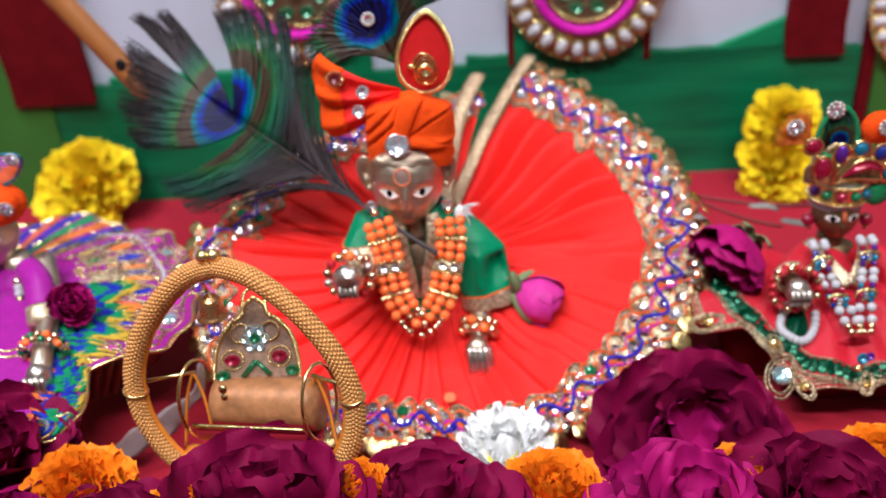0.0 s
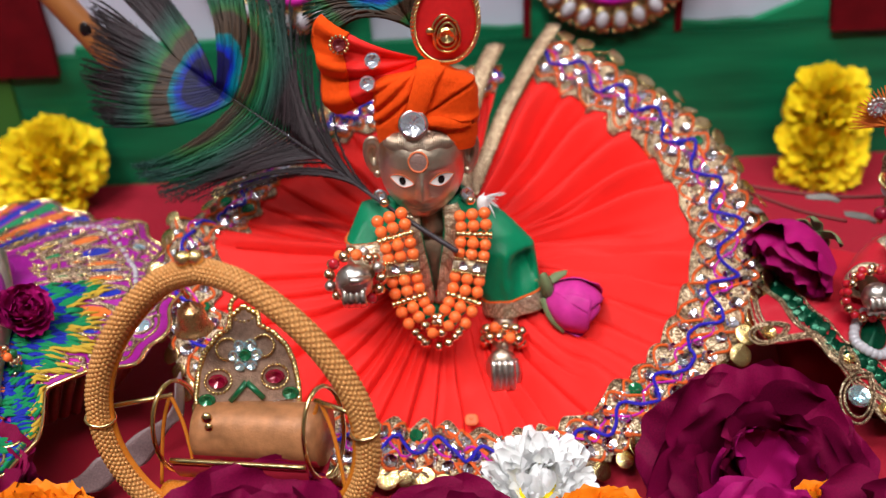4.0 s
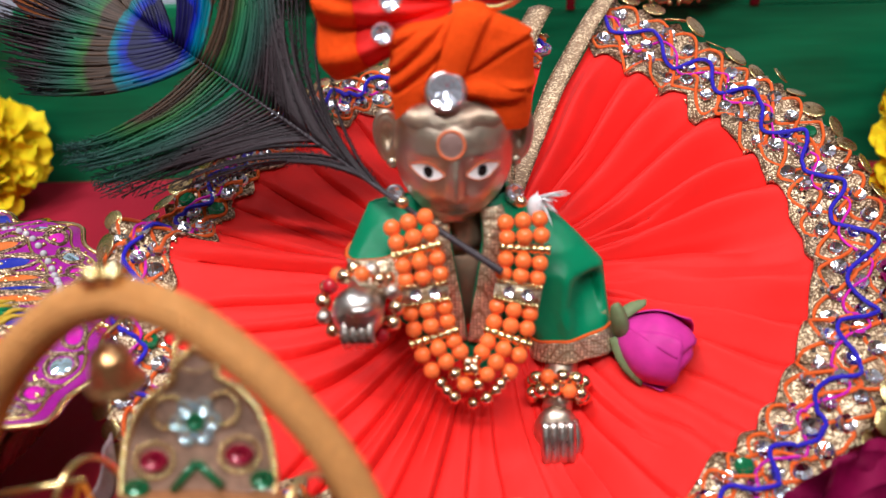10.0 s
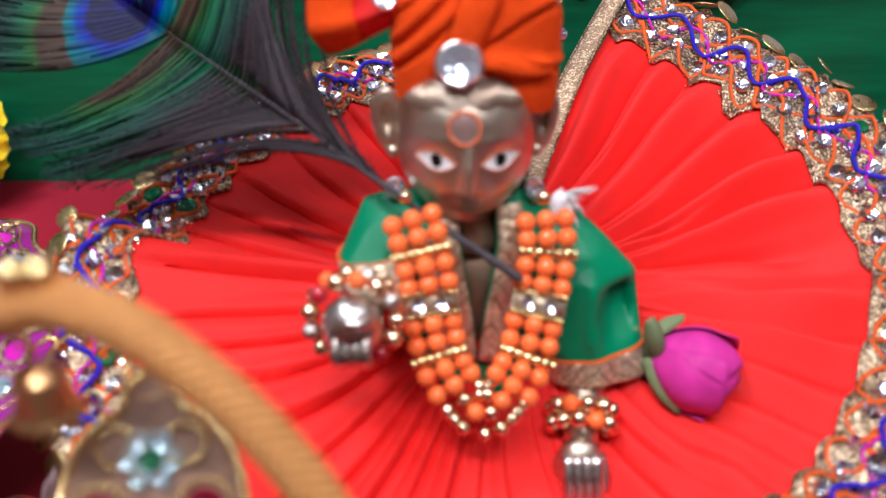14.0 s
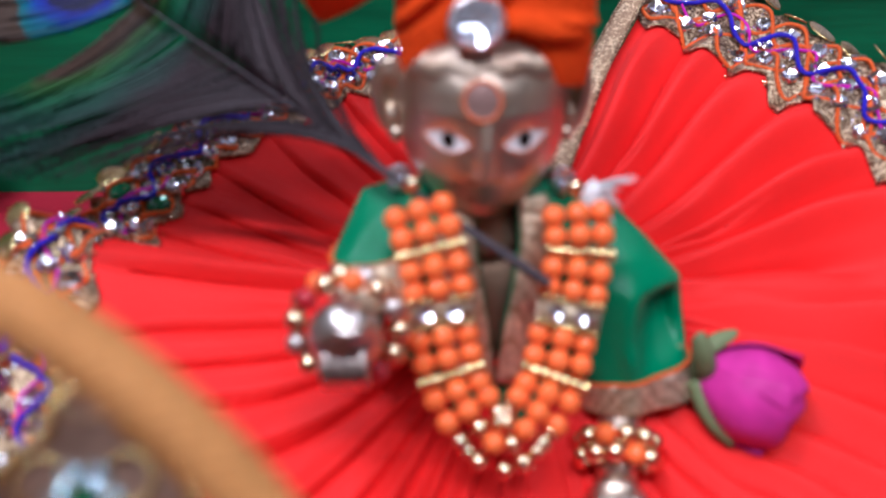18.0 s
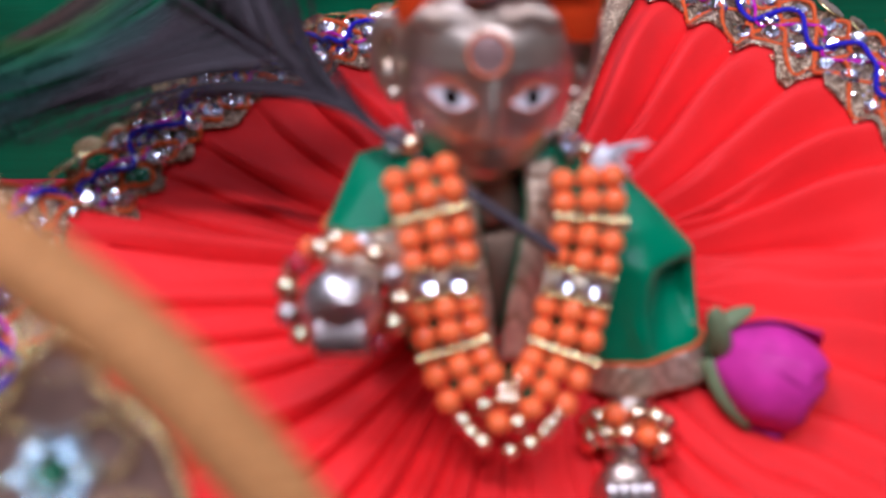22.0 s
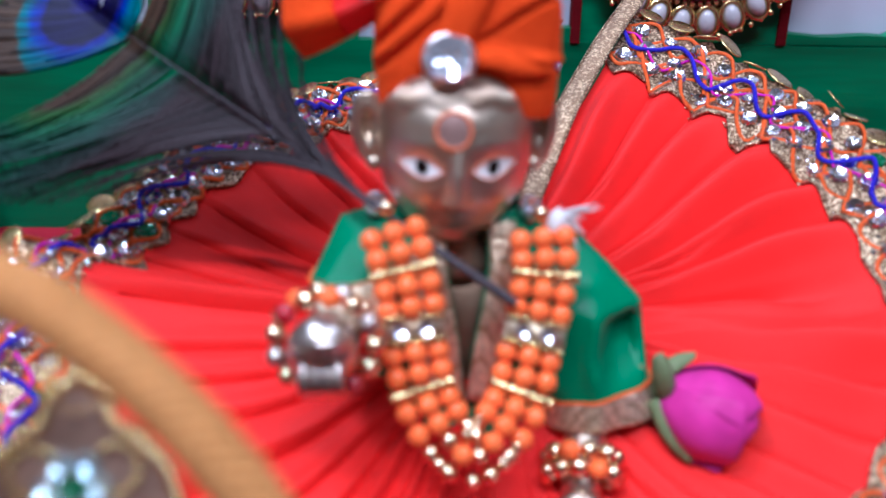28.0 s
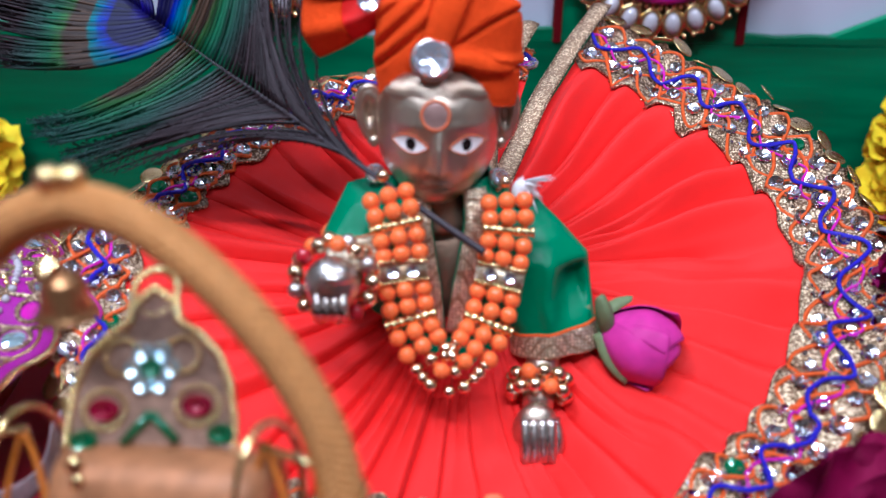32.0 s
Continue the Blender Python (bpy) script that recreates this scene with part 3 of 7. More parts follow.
def medallion(base, r):
    """Round brooch: a ring of drop pearls in gold filigree, a pink cord and green stones."""
    x, y, z = base
    md = thing("medallion", (x, y, z), "round gold brooch ringed with pearls and pink cord", "brooch", "brooches on the backdrop")
    bm = bmesh.new()
    surf(bm, lambda u, v: Vector((x + r * (1 - v) * math.cos(2 * math.pi * u) * 0.97, y - 0.003 - 0.003 * v, z + r * (1 - v) * math.sin(2 * math.pi * u) * 0.97)), 48, 6, True)
    surf(bm, lambda u, v: Vector((x + r * math.cos(2 * math.pi * u) * 0.97, y - 0.003 * v, z + r * math.sin(2 * math.pi * u) * 0.97)), 48, 1, True)
    part("plate", bm, LACE, md)
    bm = bmesh.new()
    tube(bm, [Vector((x + 0.62 * r * math.cos(a), y - 0.007, z + 0.62 * r * math.sin(a))) for a in (2 * math.pi * i / 48 for i in range(48))], 0.0032, 8, True, up=(0, 1, 0))
    part("pink_ring", bm, PINKCORD, md, "bright pink corded ring")
    for k, rr in enumerate((0.50, 0.72, 1.0)):
        bm = bmesh.new()
        for i in range(70):
            a = 2 * math.pi * i / 70
            ball(bm, (x + rr * r * math.cos(a), y - 0.0065, z + rr * r * math.sin(a)), 0.0013, 6, 4)
        part("filigree", bm, GOLD, md, kind="stuff")
    n = 26
    for i in range(n):
        a = 2 * math.pi * i / n
        d = Vector((math.cos(a), 0, math.sin(a)))
        p = Vector((x, y - 0.0065, z)) + d * 0.87 * r
        piece("pearl", BALLS[PEARL.name], md, Matrix.Translation(p) @ Matrix.Rotation(-a, 4, "Y") @ Matrix.Diagonal((0.0052, 0.0034, 0.0034, 1)))
        bm = bmesh.new()
        tube(bm, [p + 0.0062 * (math.cos(t) * d) + 0.0045 * math.sin(t) * d.cross(Vector((0, 1, 0))) for t in (2 * math.pi * k / 14 for k in range(14))], 0.0011, 5, True, up=(0, 1, 0))
        part("pearl_setting", bm, GOLD, md)
    for i in range(8):
        a = 2 * math.pi * (i + 0.5) / 8
        stone(md, EMERALD, (x + 0.34 * r * math.cos(a), y - 0.007, z + 0.34 * r * math.sin(a)), (0, -1, 0), 0.005, squash=0.7)
    stone(md, CLEAR, (x, y - 0.007, z), (0, -1, 0), 0.007)
    return md


medallion((0.083, 0.603, 0.136), 0.049)
medallion((-0.094, 0.603, 0.143), 0.049)
medallion((0.305, 0.602, 0.112), 0.049)

# ---- the pleated skirt ----
KNOT_A = [-290, -285, -250, -232, -204, -189, -186, -166, -147, -110, -96, -60, -42, -22, 0, 21, 45, 66]
KNOT_R = [0.119, 0.118, 0.103, 0.102, 0.104, 0.109, 0.119, 0.123, 0.121, 0.099, 0.094, 0.107, 0.114, 0.124, 0.131, 0.129, 0.1295, 0.137]
SK = Vector((-0.012, 0.42, 0))
COSK = math.cos(math.atan(0.5))
A0, A1 = -284.0, 66.0


def band_width(a):
    return np.interp(a, [-284, -204, -150, -110, -60, -20, 30, 66], [0.020, 0.017, 0.026, 0.021, 0.021, 0.029, 0.0280, 0.0300])


def fold(a, r):
    """Height of the pleats at angle a (degrees) and radius r: a slope that climbs to a lip, with a narrow crease behind it."""
    ph = np.interp(a, [A0, -190, -70, -20, A1], [0, 9, 23, 29, 36.4]) + 1.1 * noise.noise(Vector((a * 0.040, 0, 7))) + 0.45 * noise.noise(Vector((a * 0.045, r * 16, 2)))
    s = ph - math.floor(ph)
    k = int(math.floor(ph))
    n1, n2 = noise.noise(Vector((k * 2.3, 1, 1))), abs(noise.noise(Vector((k * 1.7, 0.3, 0))))
    w = s ** (0.9 + 0.5 * n1)
    hump = math.sin(math.pi * w) ** 0.6
    lip = w * min(1.0, (1 - s) * 14)
    soft = min(1.0, max(0.0, (a + 75) / 30)) * 0.75
    saw = soft * hump + (1 - soft) * lip
    over = min(1.0, max(0.0, (a + 32) / 26))
    wd = 0.44 + 0.16 * n1
    roll = min(1.0, s / (1 - wd), (1 - s) / wd)
    saw += over * (roll * roll * (3 - 2 * roll) * (0.95 + 1.2 * n2) * min(1.0, r / 0.075) - saw)
    amp = 0.0021 + 0.0052 * n2 + 0.0030 * soft + 0.0004 * over
    edge = np.interp(a, KNOT_A, KNOT_R)
    free = min(1.0, max(0.0, (edge - r - 0.012) / 0.030))
    run = 0.55 + 0.45 * math.sin(min(1.0, max(0.0, (r - 0.015) / 0.075 + 0.35 * n1)) * math.pi)
    c = min(s, 1 - s) / (0.065 - 0.6 * min(r, 0.05) * (1 - 0.25 * soft))
    c /= 1 + 0.8 * over
    crease = (0.0014 + 0.0046 * n2 + 0.0028 * soft) * (1 + 0.5 * soft) * (1 - 0.25 * over) * math.exp(-c * c) * run * free
    half = 0.5 + 0.25 * n1 + 0.12 * noise.noise(Vector((r * 45, k * 3.1, 6)))
    n3 = noise.noise(Vector((k * 4.9, 2, 5)))
    if n3 > -0.05:
        short = min(1.0, max(0.0, (0.052 + 0.10 * n3 - r) / 0.02))
        crease += (0.0010 + 0.0034 * soft) * math.exp(-((s - half) / 0.055) ** 2) * short * free
    grow = min(1.0, max(0.0, (r - 0.012) / 0.030))
    small = (0.0007 + 0.0006 * over) * noise.noise(Vector((a * 0.12, r * 40, 4))) + 0.0003 * noise.noise(Vector((a * 0.3, r * 30, 8)))
    lump = 0.0030 * math.exp(-((a + 38) / 34) ** 2) * noise.noise(Vector((a * 0.07 + r * 30, r * 26, 3)))
    flat = min(1.0, max(0.0, (66 - a) / 5))
    grow *= flat
    return 0.002 * (1 - flat) + (amp * saw * (0.40 - 0.28 * over + (0.60 + 0.28 * over) * free) - crease + small + lump) * grow, s


def skirt_point(a, r, lift=0.0):
    t = radians(a)
    x, y = SK.x + r * math.cos(t), SK.y + r * math.sin(t) * COSK
    z = 0.010 + 0.5 * (y - 0.345) + 0.012 * (x / 0.12) ** 2
    edge = np.interp(a, KNOT_A, KNOT_R)
    if 36 < a < 70:
        q = min(1.0, r / edge)
        side = 0.018 * q * (1 - q) * min(1.0, (a - 36) / 30) ** 2
        x, y = x - side * math.sin(t), y + side * math.cos(t) * COSK
    h, s = fold(a, r)
    z += h - 0.0004 + lift + 0.012 * math.exp(-(r / 0.030) ** 2)
    z += 0.0012 * noise.noise(Vector((x * 40, y * 40, 9)))
    z -= 0.0035 * min(1.0, max(0.0, (-186.5 - a) / 2.0)) * min(1.0, r / 0.04)
    z -= 0.0090 * math.exp(-((x - 0.006) / 0.030) ** 2 - ((y - 0.378) / 0.019) ** 2)
    return Vector((x, y, max(z, 0.0022 + lift)))


skirt = thing("skirt", (SK.x, 0.345, 0.0), "pleated orange-red satin skirt with jewelled border", "doll dress")


def radius_in(a):
    h, s = fold(a, 0.09)
    tooth = (a - 66 + 1.5 * noise.noise(Vector((a * 0.08, 3, 3)))) / 7.6
    step = np.interp(tooth - math.floor(tooth), [0, 0.62, 1], [1, -1, 1]) if a > 0 else math.cos(2 * math.pi * s)
    return np.interp(a, KNOT_A, KNOT_R) - band_width(a) + np.interp(a, [-284, -150, -70, -30, 20, 38, 66], [0.0018, 0.0022, 0.0026, 0.0006, 0.0008, 0.0030, 0.0038]) * step


bm = bmesh.new()
surf(bm, lambda u, v: skirt_point(A0 + (A1 - A0) * u, 0.010 + (np.interp(A0 + (A1 - A0) * u, KNOT_A, KNOT_R) - 0.014) * v), 1500, 26)
fabric = part("pleated_fabric", bm, SATIN, skirt)
so = fabric.modifiers.new("thickness", "SOLIDIFY")
so.thickness, so.offset = 0.0005, -1
bm = bmesh.new()


def band_at(u, v):
    a = A0 + (A1 - A0) * u
    r0, r1 = radius_in(a), np.interp(a, KNOT_A, KNOT_R)
    r1 += 0.0010 * math.sin(a * 2.1)
    return skirt_point(a, r0 + (r1 - r0) * v, 0.0012)


surf(bm, band_at, 1100, 8)
band = part("lace_border", bm, LACE, skirt, "gold lace border sewn over the hem")
so = band.modifiers.new("thickness", "SOLIDIFY")
so.thickness, so.offset = 0.0007, -1


def on_band(a, v, lift):
    r0, r1 = np.interp(a, KNOT_A, KNOT_R) - band_width(a), np.interp(a, KNOT_A, KNOT_R)
    return skirt_point(a, r0 + (r1 - r0) * v, lift)


def cord(name, mat, r, waves, phase, mid, amp, lift, label=""):
    bm = bmesh.new()
    pts = []
    n = 1500
    for i in range(n + 1):
        u = i / n
        a = A0 + (A1 - A0) * u
        w = waves * u * 2 * math.pi + phase + 0.9 * noise.noise(Vector((u * 40, 0, 0))) + 0.5 * noise.noise(Vector((u * 110, phase, 2)))
        pts.append(on_band(a, mid + amp * math.sin(w) + 0.05 * noise.noise(Vector((u * 90, phase, 4))), lift + 0.0005 * math.cos(w)))
    tube(bm, pts, r, 5)
    part(name, bm, mat, skirt, label)


cord("blue_cord", BLUECORD, 0.00074, 31, 0.3, 0.52, 0.17, 0.0040, "royal blue wavy cord")
cord("magenta_cord", PINKCORD, 0.00046, 31, 2.2, 0.50, 0.15, 0.0030, "magenta wavy cord")
for ph, mid, am in ((0.0, 0.25, 0.19), (3.14, 0.25, 0.19), (1.2, 0.52, 0.21), (0.0, 0.78, 0.18), (3.14, 0.78, 0.18)):
    cord("orange_cord", ORANGECORD, 0.00066, 31, ph, mid, am, 0.0022)
bm = bmesh.new()
tube(bm, [band_at(i / 1400, 0.02) + Vector((0, 0, 0.0006)) for i in range(1401)], 0.00060, 5)
part("gold_edge_cord", bm, LACE, skirt, "fine gold edging of the lace")
rng = random.Random(4)
extra = bmesh.new()
for row, mid in enumerate((0.25, 0.53, 0.78)):
    n = 78
    for i in range(n):
        a = A0 + (A1 - A0) * (i + 0.5 * (row != 1)) / n
        if a > A1 - 1:
            continue
        p = on_band(a, mid + rng.uniform(-0.03, 0.03), 0.0022)
        nrm = Vector((rng.uniform(-0.35, 0.35), -0.45 + rng.uniform(-0.3, 0.3), 0.9 + rng.uniform(-0.1, 0.1)))
        m = rng.choice((SILVER, SILVER, SILVER, CLEAR, SILVER, SILVER, SILVER, EMERALD if rng.random() < 0.4 else SILVER))
        stone(skirt, m, p, nrm, rng.uniform(0.0025, 0.0033), "rhinestone", rng.random() * 6)
fill = bmesh.new()
for i in range(900):
    a = A0 + (A1 - A0) * rng.random()
    p = on_band(a, rng.uniform(0.04, 0.98), 0.0018)
    m4 = facing(p, (rng.uniform(-0.4, 0.4), -0.5 + rng.uniform(-0.3, 0.3), 0.9), rng.random(), rng.choice((0.0006, 0.0008, 0.0010)))
    vs = [fill.verts.new(m4 @ Vector((math.cos(2 * math.pi * k / 7), math.sin(2 * math.pi * k / 7), 0.0))) for k in range(7)]
    top = [fill.verts.new(m4 @ Vector((0.6 * math.cos(2 * math.pi * k / 7), 0.6 * math.sin(2 * math.pi * k / 7), 0.5))) for k in range(7)]
    for k in range(7):
        fill.faces.new((vs[k], vs[(k + 1) % 7], top[(k + 1) % 7], top[k]))
    fill.faces.new(top)
part("small_rhinestone", fill, SILVER, skirt, smooth=False, kind="stuff")
for i in range(1500):
    a = A0 + (A1 - A0) * rng.random()
    ball(extra, on_band(a, rng.random() ** 1.2, 0.0012), rng.uniform(0.0003, 0.0007), 5, 3)
part("gold_seed_bead", extra, GOLDBEAD, skirt, kind="stuff")
n = 84
for i in range(n):
    a = A0 + (A1 - A0) * (i + 0.5) / n + rng.uniform(-0.6, 0.6)
    p = on_band(a, 1.06 + rng.uniform(-0.03, 0.08), 0.0008 + rng.uniform(0, 0.001))
    nrm = Vector((0.5 * math.cos(radians(a)) + rng.uniform(-0.4, 0.4), -0.35 + 0.4 * math.sin(radians(a)) + rng.uniform(-0.4, 0.4), 0.8))
    piece("coin_sequin", COIN, skirt, facing(p, nrm, 0, rng.uniform(0.0034, 0.0050)))


def slit_edge(a, w, curl, r_out, bow=0.0):
    """Gold ribbon bound along one edge of the open back."""
    bm = bmesh.new()

    def f(u, v):
        p = skirt_point(a, 0.030 + (r_out - 0.030) * u, 0.002)
        d = Vector((-math.sin(radians(a)), math.cos(radians(a)) * COSK, 0))
        return p + d * w * (v - 0.5) + Vector((0, 0, curl * (4 * v * (1 - v)) + 0.004 * u)) + d * bow * 4 * u * (1 - u)
    surf(bm, f, 40, 6)
    ob = part("ribbon_edge", bm, RIBBON, skirt, "thin glittery gold net ribbon edging the open back")
    so = ob.modifiers.new("thickness", "SOLIDIFY")
    so.thickness = 0.0004
    for e in (0.0, 1.0):
        bm = bmesh.new()
        tube(bm, [f(i / 30, e) for i in range(31)], 0.00035, 5)
        part("ribbon_selvedge", bm, LACE, ob)


slit_edge(66.5, 0.0068, 0.0006, 0.139, 0.0015)
slit_edge(77.5, 0.0085, 0.0012, 0.120, 0.006)

# ---- the brass figure: one plain mesh ----
HEAD = Vector((-0.0225, 0.4115, 0.1022))


def jaw(z):
    return 1 - 0.26 * max(0.0, -z / 0.0265) ** 2.2


FACE_LOW = 0.80


def face(x, z):
    """y of the face in front of the head's middle, for x and z from the middle; the part under the eyes is drawn long and pushed up by FACE_LOW."""
    z = z / FACE_LOW if z < 0 else z
    q = 1 - abs(x / (0.0169 * jaw(z))) ** 2.2 - abs(z / (0.0240 if z > 0 else 0.0275)) ** 2.2
    y = -0.0180 * math.sqrt(max(q, 0.0)) * (1 - 0.30 * min(1.0, max(0.0, (z - 0.008) / 0.012)) ** 2)
    y -= 0.0046 * math.exp(-(x / 0.00125) ** 2) * np.interp(z, [-0.0122, -0.0108, -0.0088, -0.001, 0.005], [0, 0.5, 1.0, 0.62, 0.0])
    y -= 0.0013 * math.exp(-((abs(x) - 0.0018) / 0.0010) ** 2 - ((z + 0.0098) / 0.0013) ** 2)
    y -= 0.0015 * math.exp(-(x / 0.0036) ** 2) * (math.exp(-((z + 0.0146) / 0.0009) ** 2) + math.exp(-((z + 0.0177) / 0.0011) ** 2))
    y += 0.0009 * math.exp(-(x / 0.0040) ** 2 - ((z + 0.0161) / 0.0005) ** 2)
    y += 0.0010 * sum(math.exp(-((x - s * 0.0075) / 0.0044) ** 2 - ((z - 0.0004) / 0.0028) ** 2) for s in (-1, 1))
    y -= 0.0004 * sum(math.exp(-((x - s * 0.0072) / 0.0050) ** 2 - ((z - 0.0046) / 0.0010) ** 2) for s in (-1, 1))
    y -= 0.0008 * sum(math.exp(-((x - s * 0.0082) / 0.0042) ** 2 - ((z + 0.0100) / 0.0046) ** 2) for s in (-1, 1))
    y -= 0.0016 * math.exp(-(x / 0.0042) ** 2 - ((z + 0.0225) / 0.0028) ** 2)
    return y


bm = bmesh.new()


def head_at(u, v):
    a, b = 2 * math.pi * u, math.pi * (0.002 + 0.996 * v)
    z = -math.copysign(abs(math.cos(b)) ** 0.92, math.cos(b)) * (0.0275 if math.cos(b) > 0 else 0.0240)
    lim = max(0.0, 1 - abs(z / (0.0240 if z > 0 else 0.0275)) ** 2.2) ** (1 / 2.2)
    x = 0.0169 * jaw(z) * lim * math.cos(a)
    if math.sin(a) < 0:
        y = face(x * 0.999, z * FACE_LOW if z < 0 else z)
    else:
        y = 0.0185 * lim * math.sin(a)
    return HEAD + Vector((x, y, z * FACE_LOW if z < 0 else z))


surf(bm, head_at, 120, 84, True, 6)
# carved hair line
for i in range(40):
    x = -0.0140 + 0.028 * i / 39
    z = 0.0122 + 0.0004 * math.cos(x * 900) - 9.0 * x * x
    tube(bm, [HEAD + Vector((x, face(x, z) - 0.0004, z)), HEAD + Vector((x * 0.97, face(x * 0.97, z + 0.0055) - 0.0006, z + 0.0055))], 0.00032, 5)
# ears
for s in (-1, 1):
    c = HEAD + Vector((s * 0.0182, 0.002, 0.0022))
    def ear(u, v, s=s, c=c):
        t = 2 * math.pi * u
        w = 0.0048 * (1 + 0.25 * math.sin(t))
        rim = math.sin(math.pi * min(1.0, v * 1.25)) if v < 0.8 else 0.0
        return c + Vector((s * (0.0006 + w * 0.62 * math.cos(t) * (1 - v)), -0.0022 - 0.0012 * rim + 0.0018 * v - 0.0035 * s * 0 , 0.0012 + 0.0072 * math.sin(t) * (1 - v)))
    surf(bm, ear, 30, 8, True)
    tube(bm, [ear(k / 30, 0.0) + Vector((0, 0.0006, 0)) for k in range(30)], 0.0010, 7, True, up=(0, 1, 0))
    ball(bm, c + Vector((0, 0.001, 0.001)), 0.0028, 12, 10, (0.9, 0.8, 2.1))
    ball(bm, c + Vector((-s * 0.0005, -0.0016, -0.0070)), 0.0018, 10, 8)
# neck, chest and arms
tube(bm, curve([HEAD + Vector((0, 0.002, -0.012)), (-0.0215, 0.412, 0.082), (-0.020, 0.410, 0.072)], 8), 0.0088, 20, mi=7)
for zz in (0.0745,):
    tube(bm, [Vector((-0.0215 + 0.0084 * math.cos(t), 0.4125 + 0.0084 * math.sin(t), zz)) for t in (2 * math.pi * k / 24 for k in range(24))], 0.0012, 6, True)
ball(bm, (-0.0195, 0.4145, 0.058), 0.0160, 28, 20, (1.12, 0.9, 1.3), 7)
tube(bm, curve([(0.000, 0.410, 0.075), (0.011, 0.405, 0.055), (0.0085, 0.393, 0.036), (0.0065, 0.383, 0.0285)], 16), lambda t: 0.0060 - 0.0016 * t, 14)
tube(bm, curve([(-0.040, 0.410, 0.076), (-0.049, 0.402, 0.064), (-0.0475, 0.390, 0.066), (-0.049, 0.378, 0.0705)], 16), lambda t: 0.0060 - 0.0015 * t, 14)
# hand laid on the skirt, fingers down
ball(bm, (0.0062, 0.3758, 0.0190), 0.0050, 18, 12, (0.95, 0.42, 1.45), 1)
ball(bm, (0.0062, 0.3805, 0.0225), 0.0064, 20, 14, (1.05, 0.8, 1.35))
for i in range(4):
    x = 0.0026 + 0.0024 * i
    tube(bm, curve([(x, 0.3780, 0.0280), (x, 0.3745, 0.0230), (x + 0.0002, 0.3728, 0.0165), (x * 0.92 + 0.0006, 0.3742, 0.0118)], 10), lambda t: 0.0017 * (1 - 0.2 * t * t), 10, mi=1)
tube(bm, curve([(0.0110, 0.380, 0.027), (0.0120, 0.3765, 0.0225), (0.0116, 0.3750, 0.0180)], 6), 0.0016, 8, mi=1)
# closed fist
ball(bm, (-0.0494, 0.3725, 0.0722), 0.0074, 24, 16, (0.95, 0.85, 1.0), 1)
for i in range(4):
    x = -0.0527 + 0.0022 * i
    tube(bm, curve([(x, 0.3680, 0.0715), (x, 0.3660, 0.0685), (x + 0.0002, 0.3678, 0.0650)], 8), 0.0013, 8, mi=1)
tube(bm, curve([(-0.0440, 0.372, 0.0745), (-0.0465, 0.3670, 0.0765), (-0.0505, 0.3665, 0.0765)], 8), 0.0016, 8, mi=1)


def face_patch(f, n, rings, mi, eps):
    """A painted patch laid on the face; f(angle) gives its outline round its middle."""
    def at(u, v):
        x, z = f(2 * math.pi * u, v)
        return HEAD + Vector((x, face(x, z) - eps, z))
    surf(bm, at, n, rings, True, mi)


for s in (-1, 1):
    def almond(a, v, s=s):
        ca, sa = math.cos(a), math.sin(a)
        return s * 0.0076 + 0.0047 * (1 - v) * ca, -0.0002 + 0.0024 * (1 - v) * sa * (1 - 0.62 * ca * ca) + 0.0006 * s * ca * (1 - v)
    face_patch(almond, 28, 5, 2, 0.00035)
    face_patch(lambda a, v, s=s: (s * 0.0074 + 0.0013 * (1 - v) * math.cos(a), -0.0001 + 0.0016 * (1 - v) * math.sin(a)), 18, 3, 3, 0.0006)
    tube(bm, [HEAD + Vector((x, face(x, z) - 0.0003, z)) for x, z in (almond(2 * math.pi * k / 28, 0.0) for k in range(28))], 0.00022, 5, True, mi=4)
TIL = (-0.0010, 0.0078)
face_patch(lambda a, v: (TIL[0] + 0.0037 * (1 - v) * math.cos(a), TIL[1] + 0.0037 * (1 - v) * math.sin(a)), 26, 4, 5, 0.00025)
tube(bm, [HEAD + Vector((TIL[0] + 0.0036 * math.cos(t), face(TIL[0] + 0.0036 * math.cos(t), TIL[1] + 0.0036 * math.sin(t)) - 0.0002, TIL[1] + 0.0036 * math.sin(t))) for t in (2 * math.pi * k / 30 for k in range(30))], 0.00045, 6, True, mi=4)
statue = solid("statue", bm, [BRASS, STEEL, EYEWHITE, EYEBLACK, TILAK, TILAK_IN, FACE_BRASS, BROWN_BRASS], (-0.018, 0.41, 0.03), "small crawling brass statue with painted eyes", "statue")

# ---- clothes and ornaments of the brass figure ----
blouse = thing("blouse", (-0.0195, 0.413, 0.03), "green satin blouse with gold-banded sleeves", "doll blouse")
bm = bmesh.new()
TC = Vector((-0.0195, 0.414, 0))


def torso(u, z, grow=0.0):
    a = 2 * math.pi * u
    rx = np.interp(z, [0.028, 0.045, 0.065, 0.078, 0.088], [0.026, 0.0225, 0.0225, 0.0215, 0.013]) + grow
    ry = np.interp(z, [0.028, 0.045, 0.065, 0.078, 0.088], [0.024, 0.0195, 0.0175, 0.0150, 0.011]) + grow
    f = 0.0006 * math.sin(9 * a + 40 * z)
    return Vector((TC.x + (rx + f) * math.cos(a), TC.y + (ry + f) * math.sin(a), z))


def v_half(z):
    """Half-width of the neck opening, as a share of a turn."""
    return max(0.0, np.interp(z, [0.046, 0.060, 0.088], [0.0, 0.011, 0.048]))


